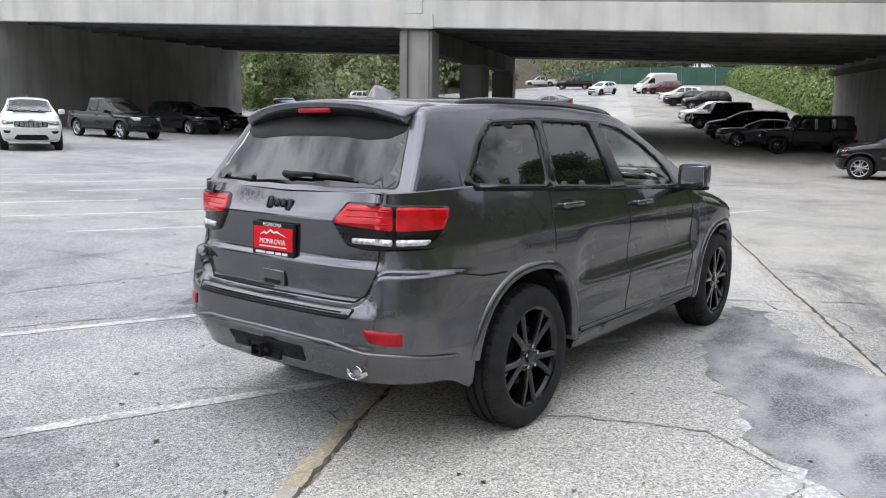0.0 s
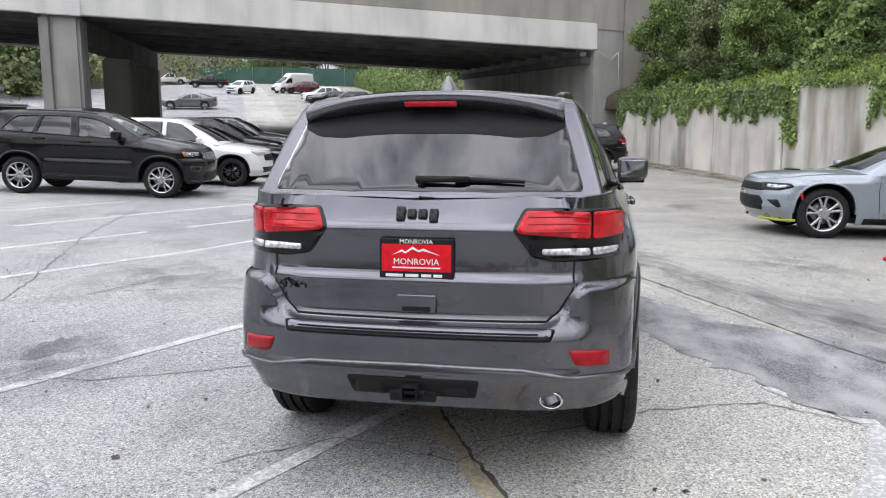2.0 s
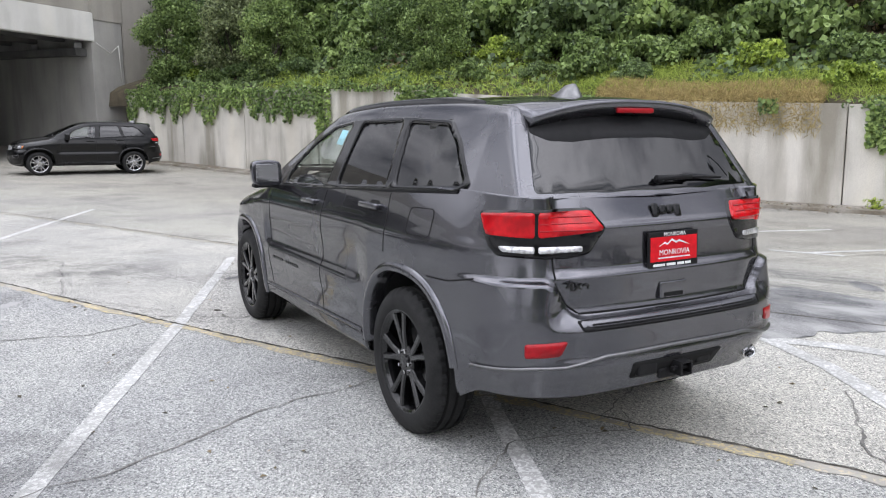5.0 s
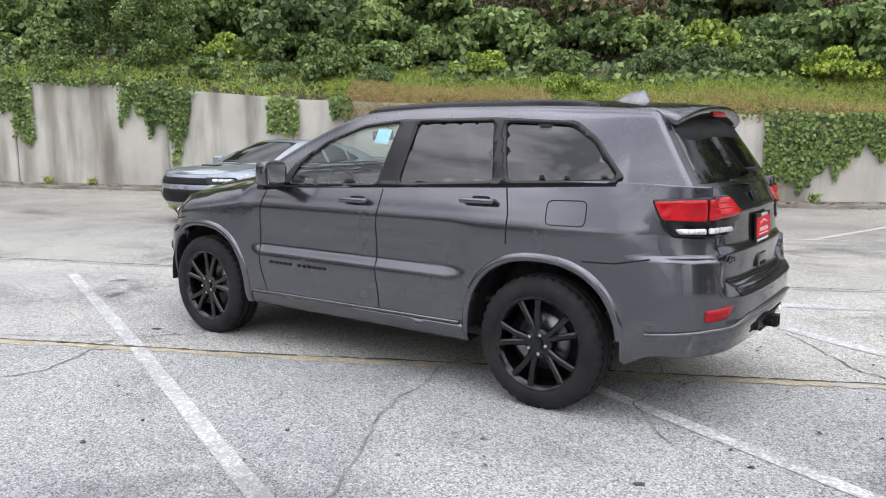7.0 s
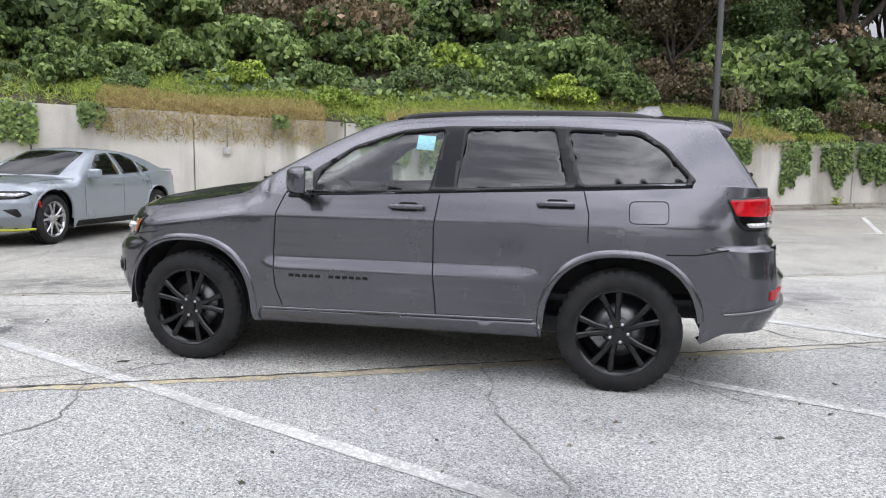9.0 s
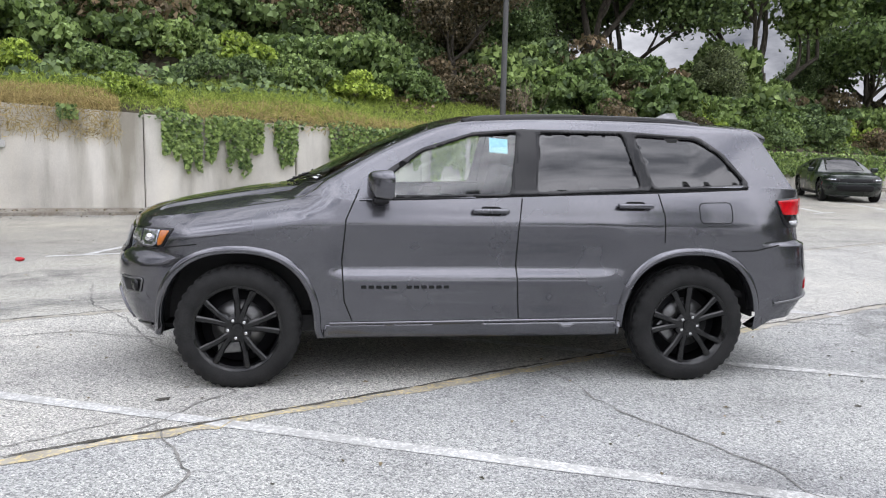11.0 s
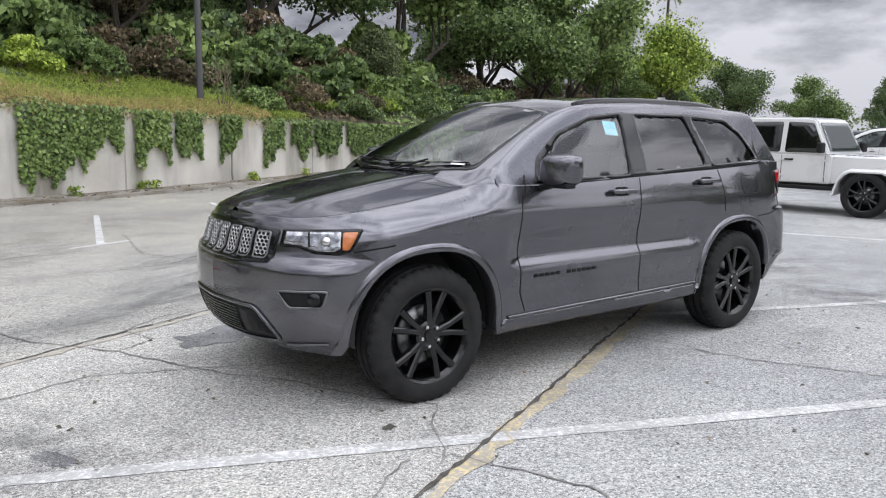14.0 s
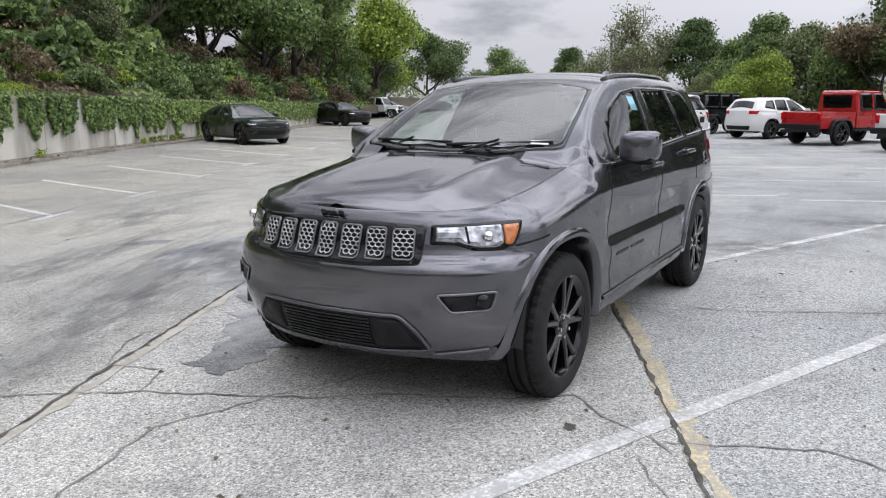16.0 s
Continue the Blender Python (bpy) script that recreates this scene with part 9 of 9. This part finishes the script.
def palms():
    rng, r = np.random.default_rng(8), random.Random(8)

    def palm(x, y, tall, label, z=None):
        zz = float(ground_z(x, y)) if z is None else z
        ob = empty("palm_tree", Matrix.Translation((x, y, zz)), label, "tree", "palm trees")
        lean = r.uniform(-0.4, 0.4)
        mesh_part("trunk", *branch_mesh([[((lean * t * t, 0, tall * t), 0.2 - 0.07 * t) for t in np.linspace(0, 1, 9)]], 8), BARK, ob, "slender palm trunk")
        cards = []
        for k in range(34):
            a, e = r.uniform(0, 6.28), r.uniform(-0.9, 1.0)
            n = 26
            t = np.linspace(0.08, 1, n)
            L = r.uniform(1.3, 1.8)
            rr, zz2 = t * L * math.cos(e * 0.7), t * L * math.sin(e) - 0.75 * t * t
            c = np.stack([lean + rr * math.cos(a), rr * math.sin(a), tall + zz2], -1)
            nr = np.tile([math.sin(a), -math.cos(a), 0.2], (n, 1))
            cards.append(leaf_cards(c, nr, 0.09, rng, 4.5, 0.3))
        v, f, o = [], [], 0
        for cv, cf in cards:
            v.append(cv)
            f.append(cf + o)
            o += len(cv)
        c = new("crown", fast_mesh("fronds", np.concatenate(v), np.concatenate(f), LEAF_OLIVE))
        c.parent = ob
        tagged(c, "shaggy crown of fronds")

    for i in range(15):
        palm(-100 + i * 5.0 + r.uniform(-1.5, 1.5), 150 - i * 1.2 + r.uniform(-5, 5), r.uniform(6.5, 9.5), "tall slender palm on the skyline")
    palm(50, -67, 17.0, "very tall slender palm above the trees")


palms()


def poles_and_fence():
    x, y, _ = wall_at(21.9, 0.9, 0)
    z = hill_z(21.9, 0.9)
    ob = empty("street_lamp", Matrix.Translation((x, y, z - 0.2)), "tall grey steel street light pole on the bank", "street lamp")
    mesh_part("pole", *branch_mesh([[((0, 0, t), 0.1 - 0.004 * t) for t in np.linspace(0, 9.5, 8)]], 12), plain("weathered_pole", (0.1, 0.1, 0.1), 0.6, 0.3), ob, "grey tapered steel pole")
    mesh_part("arm", *branch_mesh([[((-0.3 * t, -0.1 * t, 9.4 + 0.5 * math.sin(t * 0.8)), 0.04) for t in np.linspace(0, 5, 8)]], 8), GREY_METAL, ob)
    part("lamp_head", box_bm((0.6, 0.22, 0.14), Matrix.Translation((-1.6, -0.5, 9.2)), 0.05), GREY_METAL, ob, "grey lamp head")
    paths, tips, r = [], [], random.Random(3)
    for k in range(9):
        d = (r.uniform(-0.5, 0.5), r.uniform(-0.5, 0.5), 1)
        grow(r, (r.uniform(-0.2, 0.2), r.uniform(-0.2, 0.2), 0), d, 1.0, 0.016, 1, paths, tips, 0.4, 0.4, 2)
    x, y, _ = wall_at(22.3, 0.5, 0)
    ob = empty("bare_bush", Matrix.Translation((x, y, hill_z(22.3, 0.5) - 0.05)), "bare pale twiggy bush beside the pole", "shrub")
    mesh_part("stem", *branch_mesh(paths, 5), PALE_TWIG, ob)
    # conduit and box on the wall
    x, y, _ = wall_at(8.2, -0.03, 0)
    ob = empty("wall_outlet", Matrix.Translation((x, y, 0)), "grey metal conduit with a small box on the wall", "outlet")
    bm = bmesh.new()
    add_tube(bm, (0, 0, 1.42), (0, 0, 2.2), 0.016, n=8)
    part("conduit", bm, GREY_METAL, ob, smooth=True)
    part("outlet_box", box_bm((0.14, 0.16, 0.16), Matrix.Translation((-0.02, 0, 1.38)) @ Matrix.Rotation(-0.41, 4, "Z"), 0.015), plain("pale_grey_box", (0.5, 0.5, 0.48), 0.5), ob, "pale grey outlet box")
    # green screened fence at the top of the lot
    net = rough_surface("green_fence_screen", (0.045, 0.1, 0.08), (0.07, 0.14, 0.11), 0.3, 8.0, 0.9, 0.2)
    ob = empty("fence", label="long green screened chain-link fence at the lot's top", category="fence")
    pts = [(-118 + 6.0 * i, 136 - 1.05 * i) for i in range(19)]
    for (x0, y0), (x1, y1) in zip(pts, pts[1:]):
        z0, z1 = float(ground_z(x0, y0)), float(ground_z(x1, y1))
        v = [(x0, y0, z0 - 0.2), (x1, y1, z1 - 0.2), (x1, y1, z1 + 2.9), (x0, y0, z0 + 2.9)]
        v += [(x, y + 0.03, z) for x, y, z in v]
        mesh_part("fence_screen", v, [(0, 1, 2, 3), (7, 6, 5, 4), (3, 2, 6, 7), (0, 4, 5, 1)], net, ob, smooth=False)
        bm = bmesh.new()
        add_tube(bm, (x0, y0 - 0.06, z0 - 0.2), (x0, y0 - 0.06, z0 + 3.0), 0.05, n=8)
        part("fence_post", bm, GREY_METAL, ob)
    # things left lying in the lane
    bm = bmesh.new()
    bmesh.ops.create_icosphere(bm, subdivisions=2, radius=0.065, matrix=Matrix.Diagonal((1.2, 0.8, 0.45, 1)))
    for v in bm.verts:
        v.co += Vector((0.02 * noise.noise(v.co * 20), 0.02 * noise.noise(v.co * 20 + Vector((3, 0, 0))), 0.012 * noise.noise(v.co * 25)))
    c = part("rag", bm, plain("red_rag", (0.5, 0.02, 0.03), 0.8), smooth=True)
    c.matrix_basis = Matrix.Translation((4.35, 4.75, float(ground_z(4.35, 4.75)) + 0.022))
    tagged(c, "crumpled red rag lying on the asphalt", "rag")
    rng = np.random.default_rng(9)
    n = 900
    p = np.stack([rng.uniform(-9, 9, n), rng.uniform(-10, 9, n)], -1)
    z = ground_z(p[:, 0], p[:, 1]) + 0.008
    ob = new("fallen_leaves", fast_mesh("fallen_leaves", *leaf_cards(np.stack([p[:, 0], p[:, 1], z], -1), np.tile([0, 0, 1.0], (n, 1)), 0.022, rng, 1.5, 0.12), LEAF_RUST))
    tagged(ob, "scattered small dead leaves and grit on the asphalt", "leaf litter", kind="stuff")


poles_and_fence()


def litter():
    """Paper scraps and pale stones at the wall's foot near the bridge."""
    rng, r = np.random.default_rng(17), random.Random(17)
    pale = plain("pale_paper_scrap", (0.62, 0.6, 0.56), 0.8, wear=0.25)
    for k in range(38):
        a, d = r.uniform(-15.5, -1), -r.uniform(0.15, 1.7)
        x, y, _ = wall_at(a, d, 0)
        w, h = r.uniform(0.04, 0.13), r.uniform(0.03, 0.09)
        v = [(w * i / 3 - w / 2, h * j / 2 - h / 2, 0.012 + 0.02 * r.random()) for i in range(4) for j in range(3)]
        ob = mesh_part("paper_scrap", v, grid_faces(4, 3), pale)
        ob.matrix_basis = Matrix.Translation((x, y, float(ground_z(x, y)) + (0.075 if d > -0.62 else 0.0))) @ Matrix.Rotation(r.uniform(0, 6.28), 4, "Z")
        tagged(ob, "crumpled pale paper scrap at the wall's foot", "litter", "litter at the wall's foot")


litter()


def far_banks():
    """Earth under the woods beyond the bridge and a low wooded skyline all round."""
    r = random.Random(5)
    rng = np.random.default_rng(12)
    # bank behind the far row of cars
    a = np.linspace(-130, -42, 45)
    verts = []
    for q in a:
        for d, h in ((0.0, 0.0), (0.3, 1.9), (3, 2.9), (7, 5.0), (14, 8.0), (30, 11.0), (60, 12)):
            x, y, _ = wall_at(float(q), d, 0)
            verts.append((x, y, float(ground_z(x, y)) + h - 0.1 + 0.3 * noise.noise((q * 0.3, d, 0)) * (h > 0)))
    ob = mesh_part("far_bank", verts, grid_faces(45, 7), SOIL)
    tagged(ob, "earth bank beyond the bridge", "bank", kind="structure")
    n = 26000
    aa, t = rng.uniform(-118, -42.5, n), rng.random(n)
    d = np.where(t < 0.45, rng.uniform(-0.1, 0.3, n), rng.uniform(0.3, 14, n))
    hh = np.interp(d, [-0.1, 0.0, 0.3, 3, 7, 14], [0.5, 0.9, 1.9, 2.9, 5.0, 8.0]) + np.where(d < 0.3, rng.uniform(-1.0, 0.4, n), rng.uniform(-0.1, 0.5, n))
    p = np.array([(*wall_at(float(q), float(e), 0)[:2], 0) for q, e in zip(aa, d)])
    p[:, 2] = ground_z(p[:, 0], p[:, 1]) + np.maximum(hh, 0.05)
    ob = new("ivy", fast_mesh("far_ivy", *leaf_cards(p, np.tile([-0.7, -0.3, 0.6], (n, 1)), 0.26, rng, 1.2, 0.6), LEAF_MID))
    tagged(ob, "green ivy over the far bank", "ivy", "ivy on the wall", "stuff")
    # wooded slope on the other side
    verts = []
    for i, x in enumerate(np.linspace(-150, -46, 20)):
        for y, h in ((40 - 0.1 * i, -0.3), (60, -0.3), (75, 1.5), (95, 5), (120, 9), (150, 12)):
            w = float(sstep(-60, -90, x))
            verts.append((x, y, float(ground_z(x, y)) - 0.25 + max(h, 0) * w + 0.5 * w * noise.noise((x * 0.1, y * 0.1, 0))))
    ob = mesh_part("wood_bank", verts, grid_faces(20, 6, flip=True), SOIL)
    tagged(ob, "brown wooded bank beyond the bridge", "bank", kind="structure")
    for name, cx, cy, w, dpt, n, mat, base in (("far_woods", -92, 78, 36, 40, 15000, LEAF_OLIVE, 1.5), ("far_woods", -70, 62, 16, 10, 5000, LEAF_OLIVE, 0.5), ("far_woods", -60, 172, 120, 8, 15000, LEAF_OLIVE, 1.0), ("far_woods", -110, -20, 20, 110, 9000, LEAF_DARK, 1.0), ("far_woods", 10, -112, 150, 10, 11000, LEAF_OLIVE, 0.5), ("far_woods", 60, 120, 80, 30, 8000, LEAF_DARK, 8.0)):
        lumps, rad = [], []
        for _ in range(70):
            x, y = cx + r.uniform(-w, w), cy + r.uniform(-dpt, dpt)
            s = r.uniform(1.6, 3.4)
            lumps.append((x, y, float(ground_z(x, y)) + base + r.uniform(0, 3.5)))
            rad.append((s, s, s * r.uniform(0.7, 1.2)))
        p, d = lump_points(lumps, rad, n, rng)
        ob = new(name, fast_mesh(name, *leaf_cards(p, d, 0.42, rng, 1.4, 0.9), mat))
        tagged(ob, "distant olive green woods on the skyline", "woods", kind="stuff")


far_banks()
